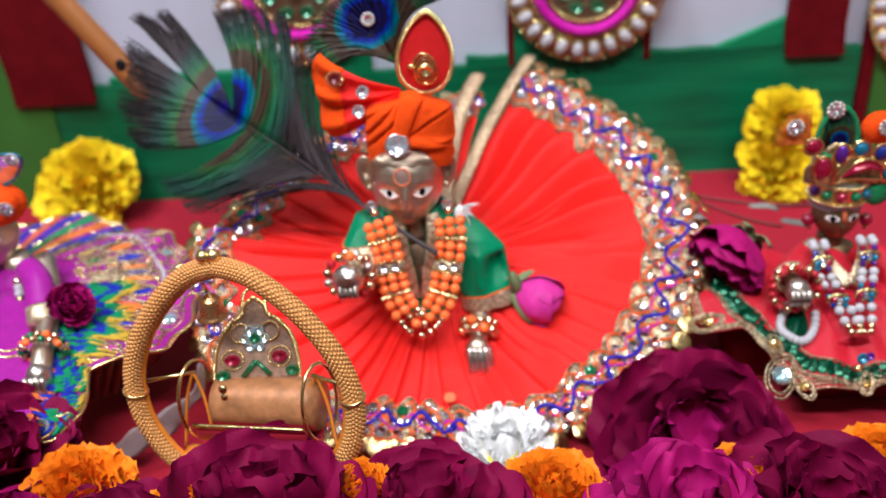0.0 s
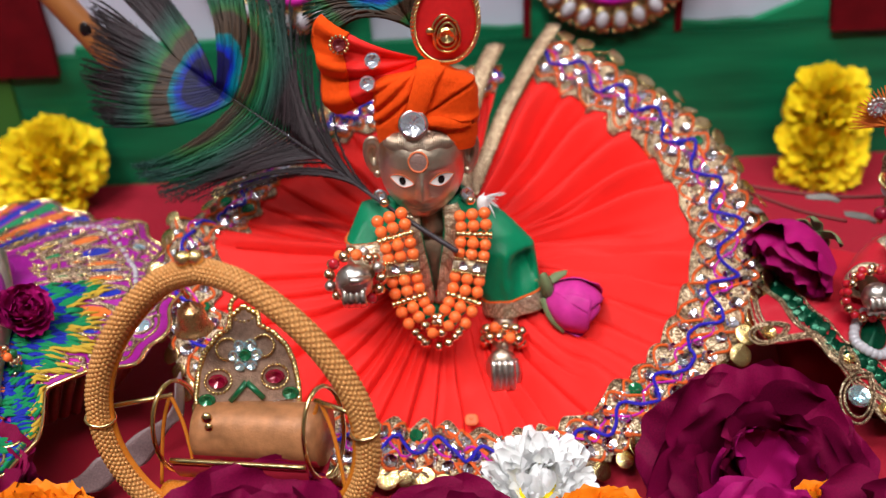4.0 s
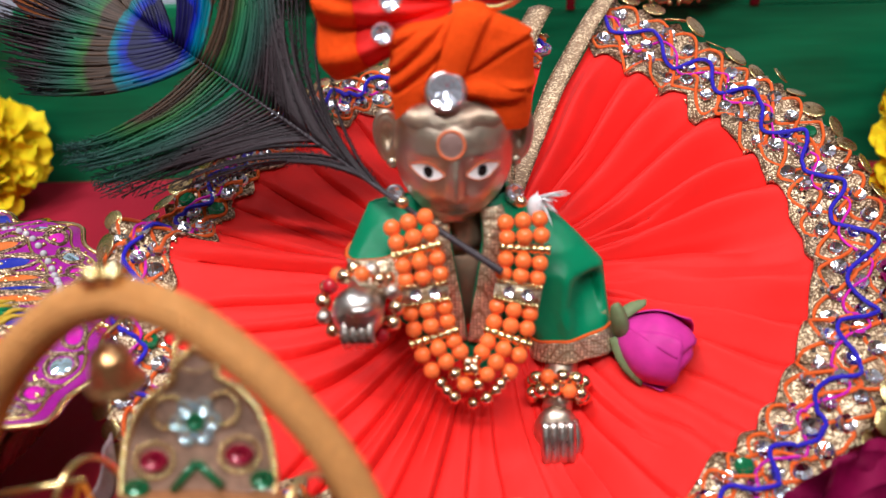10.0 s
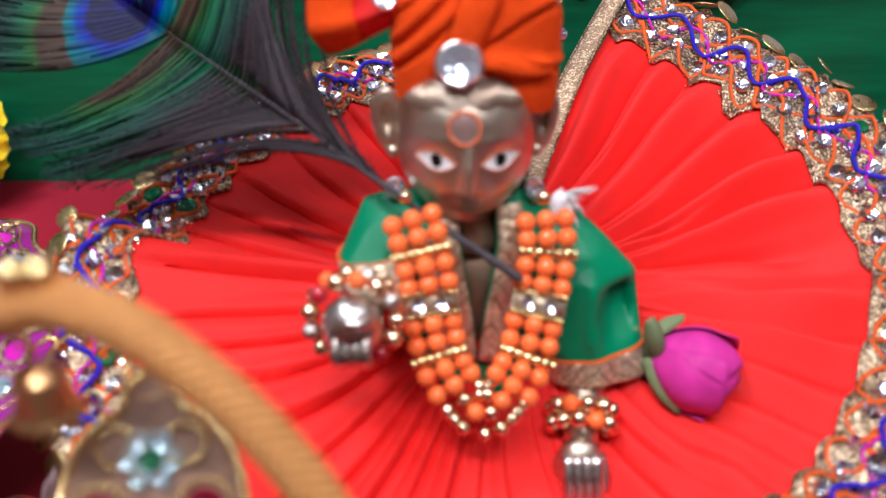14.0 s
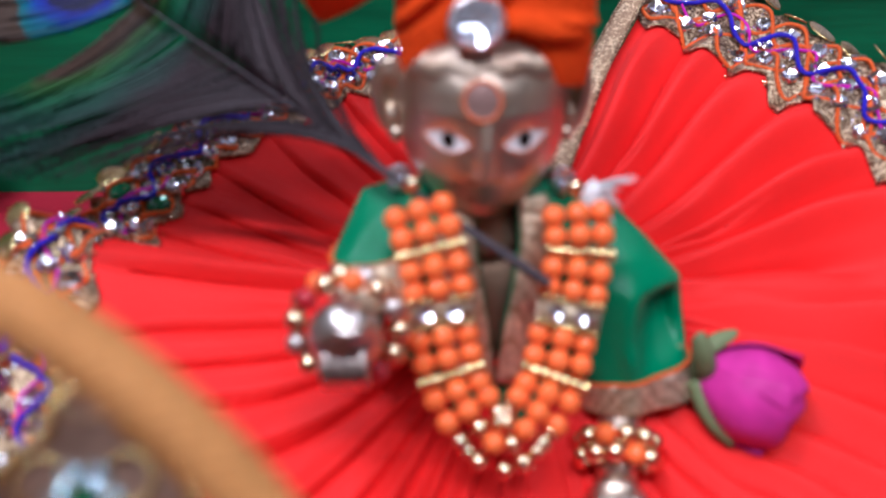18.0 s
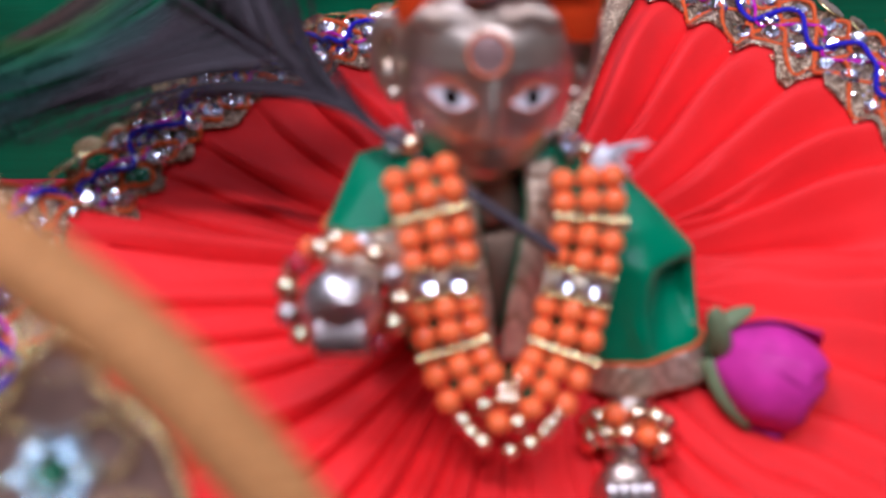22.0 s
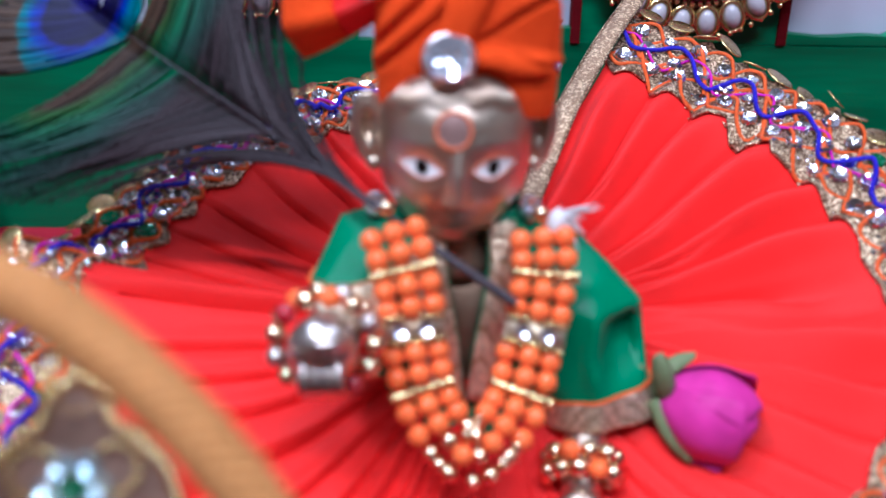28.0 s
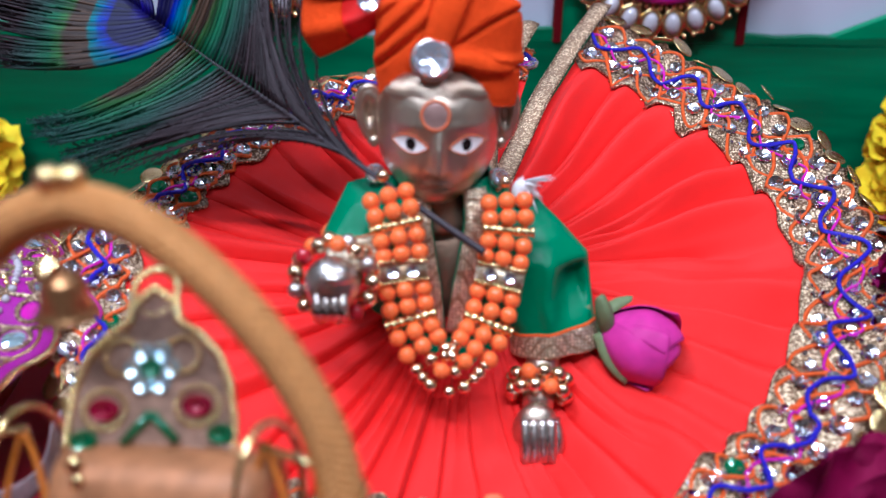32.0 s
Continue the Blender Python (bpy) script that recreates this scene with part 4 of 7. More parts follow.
nz = 24
for side in (0, 1):
    def half(u, v):
        z = 0.028 + 0.060 * v
        h = v_half(z)
        uu = (0.75 + h + (0.5 - h) * u) if side else (0.25 + (0.5 - h) * u)
        return torso(uu, z)
    surf(bm, half, 30, nz)
ob = part("bodice", bm, GREEN_SATIN, blouse)
ob.modifiers.new("thickness", "SOLIDIFY").thickness = 0.0007
for s in (-1, 1):
    bm = bmesh.new()
    surf(bm, lambda u, v: torso(0.75 + s * (v_half(0.047 + 0.040 * u) + 0.065 * v), 0.047 + 0.040 * u, 0.0009 + 0.0006 * math.sin(math.pi * v)), 24, 5)
    ob = part("neck_band", bm, LAME, blouse, "gold brocade neck band")
    ob.modifiers.new("thickness", "SOLIDIFY").thickness = 0.0006


def cape_sleeve(vk, xl, xr, zl, zr, yk, hem_at, hollow):
    """A wide sleeve: straight from the neck to the shoulder corner, then down to a slanting hem; hollow is the depth of its sunken fold."""
    def ease(q):
        q = min(1.0, max(0.0, q))
        return q * q * (3 - 2 * q)

    def at(u, v, grow=0.0):
        a = 2 * math.pi * u
        c, s_ = math.cos(a), math.sin(a)
        w = 0.5 + 0.5 * math.copysign(abs(c) ** 0.8, c)
        x = np.interp(v, vk, xl) * (1 - w) + np.interp(v, vk, xr) * w
        z = np.interp(v, vk, zl) * (1 - w) + np.interp(v, vk, zr) * w
        y = np.interp(v, vk, yk) + (0.0080 if s_ > 0 else 0.0056 + 0.0016 * v) * s_ * min(1.0, 0.10 + 3.5 * v) + 0.002 * w
        if s_ < 0:
            w0 = 0.62 - 0.42 * (v - 0.45)
            y += hollow * (ease((w - w0 + 0.02) / 0.22) - 0.8 * ease((w - 0.87) / 0.13)) * ease((v - 0.36 - 0.10 * (1 - w)) / 0.13) * (1 - ease((v - 0.56) / 0.28))
            y -= 0.35 * hollow * math.exp(-((w - w0 + 0.03) / 0.07) ** 2) * ease((v - 0.3) / 0.15) * (1 - ease((v - 0.66) / 0.2))
            y += 0.0005 * math.sin(13 * w + 6 * v) * v
        return Vector((x + grow * c, y + grow * s_, z))
    bm = bmesh.new()
    surf(bm, lambda u, v: at(u, 0.98 * v), 120, 56, True)
    sl = part("sleeve", bm, GREEN_SATIN, blouse)
    sl.modifiers.new("thickness", "SOLIDIFY").thickness = 0.0006
    bm = bmesh.new()
    surf(bm, lambda u, v: at(u, hem_at + (1 - hem_at) * v, 0.0008), 120, 10, True)
    h = part("gold_hem", bm, LAME, sl, "gold brocade hem")
    h.modifiers.new("thickness", "SOLIDIFY").thickness = 0.0006
    bm = bmesh.new()
    tube(bm, [at(i / 60, hem_at, 0.001) for i in range(60)], 0.0006, 5, True)
    part("orange_piping", bm, ORANGECORD, sl)


cape_sleeve([0.0, 0.2, 0.4, 0.6, 0.8, 1.0], [-0.010, -0.010, -0.009, -0.006, 0.0005, 0.0008], [0.0058, 0.0129, 0.0205, 0.0219, 0.0230, 0.0252],
            [0.0830, 0.0750, 0.0665, 0.0550, 0.0455, 0.0388], [0.0806, 0.0746, 0.0672, 0.0580, 0.0499, 0.0421], [0.4100, 0.4060, 0.4020, 0.4010, 0.3990, 0.3975], 0.81, 0.0055)
cape_sleeve([0.0, 0.35, 0.62, 1.0], [-0.0470, -0.0502, -0.0532, -0.0508], [-0.0330, -0.0330, -0.0360, -0.0370], [0.0852, 0.0796, 0.0742, 0.0722], [0.0868, 0.0815, 0.0765, 0.0680], [0.4105, 0.4055, 0.4010, 0.3910], 0.62, 0.0)

# necklace of orange beads in three strands
necklace = thing("necklace", (-0.0195, 0.376, 0.040), "three-strand necklace of orange and gold beads", "necklace")
LINE = curve([(-0.0362, 0.3925, 0.0905), (-0.0338, 0.3880, 0.0835), (-0.0320, 0.3850, 0.0750), (-0.0314, 0.3840, 0.0680), (-0.0298, 0.3810, 0.0595), (-0.0268, 0.3785, 0.0520), (-0.0195, 0.3745, 0.0448),
              (-0.0120, 0.3790, 0.0500), (-0.0085, 0.3830, 0.0560), (-0.0070, 0.3865, 0.0610), (-0.0053, 0.3890, 0.0680), (-0.0035, 0.3930, 0.0790), (-0.0040, 0.3970, 0.0875)], 600)
CUM = [0.0]
for p, q in zip(LINE, LINE[1:]):
    CUM.append(CUM[-1] + (q - p).length)
LEN = CUM[-1]


def strand(s, off, out=0.0):
    i = min(int(np.searchsorted(CUM, min(max(s, 0.0), LEN - 1e-5))), len(LINE) - 2)
    d = (LINE[min(i + 6, len(LINE) - 1)] - LINE[max(i - 6, 0)]).normalized()
    nrm = Vector((0, -0.86, 0.5))
    side = d.cross(nrm).normalized()
    return LINE[i] + side * off + nrm * out, d, side


rows = "OOSOOCOOSOOGGGGOOSOOCOOSOO"
step = {"O": 0.0051, "S": 0.0030, "C": 0.0066, "G": 0.0047}
total = sum(step[c] for c in rows)
s = 0.0
for n_row, c in enumerate(rows):
    w = step[c] * LEN / total
    mid = s + w / 2
    s += w
    if c in "OG":
        for k, off in enumerate((-0.0048, 0.0, 0.0048)):
            p, d, side = strand(mid, off, 0.0015 if k == 1 else 0.0)
            m, r = BEAD, 0.00245
            if c == "G":
                m, r = (GOLDBEAD, 0.0019) if k != 1 or n_row % 2 else (BEAD, 0.0022)
            bead(necklace, m, p, r)
            if c == "G" and k != 1:
                p2, _, _ = strand(mid + 0.0024, off, 0.0)
                bead(necklace, GOLDBEAD, p2, 0.0017)
    else:
        p, d, side = strand(mid, 0.0, 0.0005)
        rot = Matrix((side, d, side.cross(d))).transposed().to_4x4()
        if c == "S":
            bm = bmesh.new()
            tube(bm, [strand(mid, -0.0071 + 0.0142 * k / 48, 0.0008)[0] for k in range(49)], lambda t: 0.0010 + 0.0005 * abs(math.sin(t * math.pi * 6.5)), 9)
            part("gold_spacer", bm, GOLD, necklace, "gold spacer bar")
        else:
            cl = bmesh.new()
            block(cl, (-0.0066, -0.0029, -0.0016), (0.0066, 0.0029, 0.0012))
            bmesh.ops.bevel(cl, geom=cl.edges[:], offset=0.0005, segments=2, affect="EDGES")
            bmesh.ops.transform(cl, matrix=Matrix.Translation(p) @ rot, verts=cl.verts)
            clasp = part("clasp", cl, LAME, necklace, "gold clasp set with clear stones")
            fr = bmesh.new()
            for e in (-0.0027, 0.0027):
                for k in range(11):
                    ball(fr, strand(mid + e, -0.0061 + 0.00122 * k, 0.0021)[0], 0.0007, 6, 4)
            part("beaded_rim", fr, GOLD, clasp, kind="stuff")
            for off in (-0.0026, 0.0026):
                q = strand(mid, off, 0.0019)[0]
                stone(clasp, CLEAR, q, (0, -0.86, 0.5), 0.0019)
for end in (0.0, LEN):
    for k in range(1):
        s0 = -0.0035 - 0.0030 * k if end == 0.0 else 0.0035 + 0.0030 * k
        p, d, side = strand(end, 0.0)
        bead(necklace, GOLDBEAD, p + d * s0 + Vector((0, 0.0022 * k, 0.0006 * k)), 0.0018)


def bracelet(name, c, axis, R, rows, label, mats, r=0.0017, n=13):
    """Rows of small beads strung round a wrist."""
    th = thing(name, c, label, "bracelet", "bracelets")
    ax = Vector(axis).normalized()
    e1 = ax.cross(Vector((0, 0, 1)))
    if e1.length < 0.1:
        e1 = ax.cross(Vector((1, 0, 0)))
    e1.normalize()
    e2 = ax.cross(e1)
    for j in range(rows):
        for i in range(n):
            a = 2 * math.pi * (i + 0.5 * j) / n
            p = Vector(c) + ax * (j - (rows - 1) / 2) * r * 1.75 + (e1 * math.cos(a) + e2 * math.sin(a)) * R
            bead(th, mats[(i + 2 * j) % len(mats)], p, r)
        bm = bmesh.new()
        tube(bm, [Vector(c) + ax * (j - (rows - 1) / 2) * r * 1.75 + (e1 * math.cos(t) + e2 * math.sin(t)) * R for t in (2 * math.pi * k / 20 for k in range(20))], 0.0004, 4, True)
        part("string", bm, ORANGECORD, th)
    return th


bracelet("bracelet", (0.0072, 0.3875, 0.0325), (-0.1, -0.75, -0.6), 0.0078, 2, "bead bracelet of gold and orange beads on the wrist", [GOLDBEAD, GOLDBEAD, GOLDBEAD, GOLDBEAD, BEAD], r=0.0023, n=11)
bracelet("bracelet", (-0.0492, 0.3775, 0.0712), (0.0, -1.0, 0.15), 0.0100, 2, "bead bracelet of gold, silver and red beads on the raised wrist", [GOLDBEAD, GOLDBEAD, STEEL, GOLDBEAD, BEAD, GOLDBEAD, REDBEAD], r=0.0022, n=13)

for sx, z in ((-1, 0.0888), (1, 0.0880)):
    er = thing("earring", (HEAD.x + sx * 0.0172, 0.4085, z), "round clear-stone earring in a silver setting", "earring", "earrings")
    c = Vector((HEAD.x + sx * 0.0172, 0.4085, z))
    bm = bmesh.new()
    tube(bm, [c + 0.0024 * (Vector((math.cos(t), 0, 0)) + Vector((0, 0.4, 0.9)) * math.sin(t)) for t in (2 * math.pi * k / 16 for k in range(16))], 0.0005, 6, True)
    part("setting", bm, STEEL, er)
    stone(er, CLEAR, c + Vector((0, -0.0006, 0.0002)), (sx * 0.1, -0.80, 0.6), 0.0027)
    bead(er, GOLDBEAD, c + Vector((0, 0.0010, -0.0038)), 0.0011)

# turban
TB = Vector((-0.0198, 0.4200, 0))
turban = thing("turban", (TB.x, TB.y, 0.110), "orange velvet turban with a round stone", "turban")


# seams of the wrapped cloth on the front, as lines in x and z: start, end, depth
SEAMS = (((-0.0239, 0.1400), (-0.0390, 0.1262), 0.0011), ((-0.0250, 0.1325), (-0.0398, 0.1200), 0.0012), ((-0.0310, 0.1392), (-0.0385, 0.1340), 0.0007), ((-0.0205, 0.1440), (-0.0285, 0.1230), 0.0013),
         ((-0.0098, 0.1430), (-0.0205, 0.1255), 0.0010), ((-0.0008, 0.1372), (-0.0196, 0.1258), 0.0011), ((-0.0200, 0.1240), (-0.0064, 0.1212), 0.0016), ((-0.0064, 0.1212), (0.0010, 0.1206), 0.0014))


def seam_depth(x, z):
    """Relief of the seams: each a groove with the cloth swelling on its upper side."""
    d = 0.0
    for (x0, z0), (x1, z1), k in SEAMS:
        ex, ez = x1 - x0, z1 - z0
        L2 = ex * ex + ez * ez
        t = ((x - x0) * ex + (z - z0) * ez) / L2
        tt = min(1.0, max(0.0, t))
        q = math.hypot(x - x0 - tt * ex, z - z0 - tt * ez)
        side = math.copysign(1.0, (x - x0) * ez - (z - z0) * ex) * math.copysign(1.0, ex)
        d += -k * math.exp(-(q / 0.0007) ** 2) - (0.55 * k * math.exp(-((q - 0.0016) / 0.0014) ** 2) * min(1.0, max(0.0, 0.4 - 0.6 * side)) if q < 0.006 else 0.0) * -1
    return d


def turban_at(u, z, grow=0.0):
    a = 2 * math.pi * u
    c, s_ = math.cos(a), math.sin(a)
    q = (abs(c) ** 3.6 + abs(s_) ** 3.6) ** (-1 / 3.6)
    w = np.interp(z, [0.108, 0.1105, 0.120, 0.134, 0.1375, 0.1395, 0.1415], [0.0190, 0.0194, 0.0199, 0.0198, 0.0193, 0.0182, 0.0150])
    x, y = w * q * c, w * 0.93 * q * s_
    d = seam_depth(TB.x + x, z) if s_ < 0 else 0.0006 * math.sin(a * 9 + z * 300)
    g = 1 + d / 0.0195 + 0.012 * noise.noise(Vector((x * 130, y * 130, z * 160))) + grow
    low = max(0.0, 1 - (z - 0.108) / 0.012)
    top = 0.0044 * math.exp(-((x + TB.x + 0.0170) / 0.0075) ** 2) * max(0.0, min(1.0, (z - 0.130) / 0.0105))
    fall = 0.34 * (y + 0.0185) * min(1.0, max(0.0, (z - 0.108) / 0.0335))
    return Vector((TB.x + x * g, TB.y + y * g, z - fall + top + 0.0016 * max(0, -s_) * low + 0.0026 * max(0, -s_) ** 6 * low))


bm = bmesh.new()
surf(bm, lambda u, v: turban_at(u, 0.108 + 0.0335 * v), 260, 70, True)
surf(bm, lambda u, v: turban_at(u, 0.1415).lerp(Vector((TB.x, TB.y, 0.1375)), v), 260, 8, True)
part("cap", bm, VELVET, turban)
bm = bmesh.new()
pts = curve([(-0.0180, 0.4100, 0.1430), (-0.0182, 0.4035, 0.1422), (-0.0205, 0.4008, 0.1360), (-0.0232, 0.4004, 0.1285), (-0.0255, 0.4015, 0.1225)], 40)
tube(bm, pts, lambda t: 0.0046 - 0.0012 * t, 20, flat=0.30, up=(0, -1, 0.25))
part("wrapped_fold", bm, VELVET, turban)
bm = bmesh.new()
pts = curve([(-0.0215, 0.4015, 0.1228), (-0.0165, 0.4002, 0.1236), (-0.0115, 0.4008, 0.1222), (-0.0062, 0.4022, 0.1212), (-0.0030, 0.4040, 0.1210)], 30)
tube(bm, pts, lambda t: 0.0024 * (0.7 + 0.4 * math.sin(math.pi * t)) * (1 - 0.4 * t), 14, flat=0.42, up=(0, -1, 0.3))
part("wrapped_fold", bm, VELVET, turban)
bm = bmesh.new()
tube(bm, [Vector((-0.0246, 0.3985, 0.1235)) + 0.0050 * (Vector((math.cos(t), 0, 0)) + Vector((0, 0.3, 0.95)) * math.sin(t)) for t in (2 * math.pi * k / 24 for k in range(24))], 0.0007, 6, True)
part("stone_setting", bm, STEEL, turban)


def round_gem(bm):
    """The same stone with more and finer facets."""
    gem_shape(bm, 16, ((1.0, 0.0), (0.99, 0.25), (0.90, 0.50), (0.70, 0.44), (0.46, 0.28), (0.22, 0.12)))


piece("round_stone", unit_mesh("round_stone", round_gem, CRYSTAL, False), turban, facing((-0.0246, 0.3982, 0.1237), (0, -0.90, 0.42), 0.2, (0.0050, 0.0050, 0.0030)), "large round clear stone set in silver")


# pleated fan at the side of the turban
fan = thing("turban_fan", (-0.021, 0.42, 0.141), "pleated orange satin fan with velvet rim", "turban ornament")
ROOT = Vector((-0.0195, 0.4195, 0.1405))


def fan_at(u, v):
    a = radians(np.interp(u, [0, 1], [155, 212]))
    L = 0.0385 * (1 + 0.04 * math.sin(u * 9))
    d = Vector((math.cos(a), 0.18, math.sin(a)))
    fold_ = (0.0026 * math.sin(u * 2 * math.pi * 2.7 + 0.5) + 0.0008 * math.sin(u * 31)) * v
    return ROOT + d * (0.003 + L * v) + Vector((0, -fold_, fold_ * 0.3)) + Vector((0, -0.010 * math.sin(math.pi * v * 0.9), 0.0))


bm = bmesh.new()
surf(bm, lambda u, v: fan_at(u, v * 0.72), 90, 18)
ob = part("satin_pleats", bm, SATIN, fan)
ob.modifiers.new("thickness", "SOLIDIFY").thickness = 0.0005
bm = bmesh.new()
surf(bm, lambda u, v: fan_at(u, 0.70 + 0.30 * v) + Vector((0, -0.0015 * math.sin(math.pi * v), 0)), 90, 10)
ob = part("velvet_rim", bm, VELVET, fan, "orange velvet rim")
ob.modifiers.new("thickness", "SOLIDIFY").thickness = 0.0010
for x, z, r in ((-0.0385, 0.1450, 0.0031), (-0.0410, 0.1362, 0.0031)):
    stone(fan, CRYSTAL, (x, 0.4088, z), (0, -0.95, 0.3), r)
stone(fan, GARNET, (-0.0505, 0.4120, 0.1505), (0, -0.95, 0.3), 0.0026)
bm = bmesh.new()
for k in range(14):
    a = 2 * math.pi * k / 14
    ball(bm, (-0.0505 + 0.0034 * math.cos(a), 0.4122, 0.1505 + 0.0034 * math.sin(a)), 0.0007, 6, 4)
part("beaded_rim", bm, GOLD, fan, kind="stuff")

# red leaf ornament on the turban
LC, LUP = Vector((-0.0107, 0.4165, 0.1590)), Vector((0.10, -0.10, 1.0)).normalized()
LRT = Vector((1, 0, -0.1)).normalized()
LN = LRT.cross(LUP)
leaf = thing("leaf_ornament", (-0.0125, 0.42, 0.1405), "red velvet leaf edged with gold braid", "turban ornament")


def leaf_xy(t, k=1.0):
    return LC + LUP * (0.0195 * k * math.cos(t)) + LRT * (0.0140 * k * math.sin(t) * abs(math.sin(t / 2)) ** 0.45)


bm = bmesh.new()
surf(bm, lambda u, v: leaf_xy(2 * math.pi * u, 1 - v) + LN * (0.0022 * math.sqrt(v)), 48, 8, True)
surf(bm, lambda u, v: leaf_xy(-2 * math.pi * u, 1 - v) - LN * 0.0012, 48, 4, True)
part("velvet_leaf", bm, VELVET_RED, leaf)
for k, off in ((1.0, 0.0006), (0.955, 0.0016)):
    bm = bmesh.new()
    for strand_ in (0, math.pi):
        pts = []
        for i in range(220):
            t = 2 * math.pi * i / 220
            w = i * 2 * math.pi * 36 / 220 + strand_
            pts.append(leaf_xy(t, k) + LN * (off + 0.0005 * math.sin(w)) + (leaf_xy(t, k) - LC).normalized() * 0.0005 * math.cos(w))
        tube(bm, pts, 0.00055, 5, True)
    part("gold_braid", bm, GOLD, leaf, "twisted gold braid")
bm = bmesh.new()
pc = LC + LRT * 0.0008 - LUP * 0.0070 + LN * 0.0028
for k in (1.0, 0.72):
    tube(bm, [pc + LRT * 0.0048 * k * math.cos(t) * (1 - 0.2 * math.sin(t)) + LUP * 0.0068 * k * math.sin(t) for t in (2 * math.pi * i / 40 for i in range(40))], 0.0006, 5, True)
tube(bm, curve([pc + LRT * 0.0035 + LUP * 0.005, pc - LRT * 0.002 + LUP * 0.0078, pc - LRT * 0.0055 + LUP * 0.003, pc - LRT * 0.004 - LUP * 0.004], 20), 0.0006, 5)
part("paisley_wire", bm, GOLD, leaf)
stone(leaf, GOLD, pc, LN, 0.0034, "gold_stone", squash=1.0)
bead(leaf, GOLD, pc - LRT * 0.0066 + LUP * 0.0012, 0.0016)

# ---- peacock feathers ----


def barb_tube(bm, p0, p1, p2, r, n=9, wob=0.0, seed=0):
    pts = []
    for i in range(n + 1):
        t = i / n
        p = p0 * (1 - t) ** 2 + p1 * 2 * t * (1 - t) + p2 * t * t
        if wob:
            p = p + Vector((noise.noise(Vector((seed, t * 3, 0))), noise.noise(Vector((seed, t * 3, 5))), noise.noise(Vector((seed, t * 3, 9))))) * wob * t
        pts.append(p)
    tube(bm, pts, lambda t: r * (1 - 0.78 * t * t), 3)


EYE_C = Vector((-0.1110, 0.4510, 0.1240))
FA = Vector((-0.800, 0.448, 0.400)).normalized()
FN = Vector((-0.165, -0.805, 0.571)).normalized()
FB = FN.cross(FA).normalized()
PEA = peacock("peacock_vane", FA * (0.39 / 0.0135), FB * (0.39 / 0.0205), 1.0, (0.62, 1.0))
feather = thing("peacock_feather", EYE_C, "long peacock feather with a blue eye", "feather")
QL = [Vector(p) for p in ((-0.0100, 0.3865, 0.0750), (-0.0250, 0.3925, 0.0835), (-0.0400, 0.4005, 0.0915), (-0.0646, 0.4215, 0.1015), (-0.0900, 0.4400, 0.1125))] + [EYE_C, EYE_C + FA * 0.030]
QC = curve(QL, 120)
bm = bmesh.new()
tube(bm, QC[:96], lambda t: 0.00115 * (1 - 0.75 * t), 8)
part("quill", bm, QUILL, feather, "dark tapering quill")


def on_quill(a0):
    best = min(QC, key=lambda p: abs((p - EYE_C).dot(FA) - a0))
    return best


rng = random.Random(11)


def vane(name, label, n, bases, ends_a, ends_b, c_a, c_b, r, hairs, clump=0.003, skip=0.0, wob=0.0015):
    """Barbs from the quill: where each leaves it, where it ends and how it bends, along and across the feather."""
    bm = bmesh.new()
    for i in range(n):
        a0 = bases[0] + (bases[-1] - bases[0]) * (i + rng.random() * 0.7) / n
        g = math.floor(a0 * 260) * 1.7
        if rng.random() < skip * (1 + 9 * max(0.0, -0.045 - a0) / 0.03) or (skip and noise.noise(Vector((g, 4, n))) < -0.42):
            continue
        ea, eb = np.interp(a0, bases, ends_a), np.interp(a0, bases, ends_b)
        ka, kb = np.interp(a0, bases, c_a), np.interp(a0, bases, c_b)
        j = 1 + rng.uniform(-0.05, 0.03)
        cl = clump * noise.noise(Vector((g, n, 3)))
        p0 = on_quill(a0)
        p2 = EYE_C + FA * (a0 + (ea - a0) * j + 0.5 * cl) + FB * (eb * j + cl) + FN * (0.003 * noise.noise(Vector((g, 8, n))) + rng.uniform(-0.0012, 0.0012) + 0.002)
        p1 = EYE_C + FA * (a0 + (ea - a0) * ka) + FB * eb * kb + FN * 0.003
        p1 = p1.lerp(p0 + (p1 - EYE_C - FA * a0), 0.3)
        barb_tube(bm, p0, p1, p2, r, 12, wob, i * 0.37 + n)
        for h in range(hairs):
            t = 0.06 + 0.92 * (h + rng.random()) / hairs
            q = p0 * (1 - t) ** 2 + p1 * 2 * t * (1 - t) + p2 * t * t
            tg = ((p1 - p0) * (1 - t) + (p2 - p1) * t).normalized()
            dv = (tg * rng.uniform(0.8, 1.2) + FN.cross(tg) * rng.choice((-1, 1)) * rng.uniform(0.4, 0.8)).normalized() * rng.uniform(0.0012, 0.0024)
            tube(bm, [q, q + dv], 0.00016, 3)
    part(name, bm, PEA, feather, label, kind="stuff")


# dense fan under the quill, its tips cut off along one line
vane("lower_vane", "dark fan of barbs with greenish tips", 76, [-0.086, -0.076, -0.062, -0.047, -0.030, -0.0145], [-0.046, -0.0285, -0.0150, -0.0070, 0.0010, 0.0085],
     [0.0250, 0.0420, 0.0515, 0.0500, 0.0480, 0.0475], [0.60, 0.54, 0.44, 0.30, 0.16, 0.08], [0.12, 0.16, 0.24, 0.38, 0.52, 0.62], 0.00066, 42, 0.0034, 0.06)
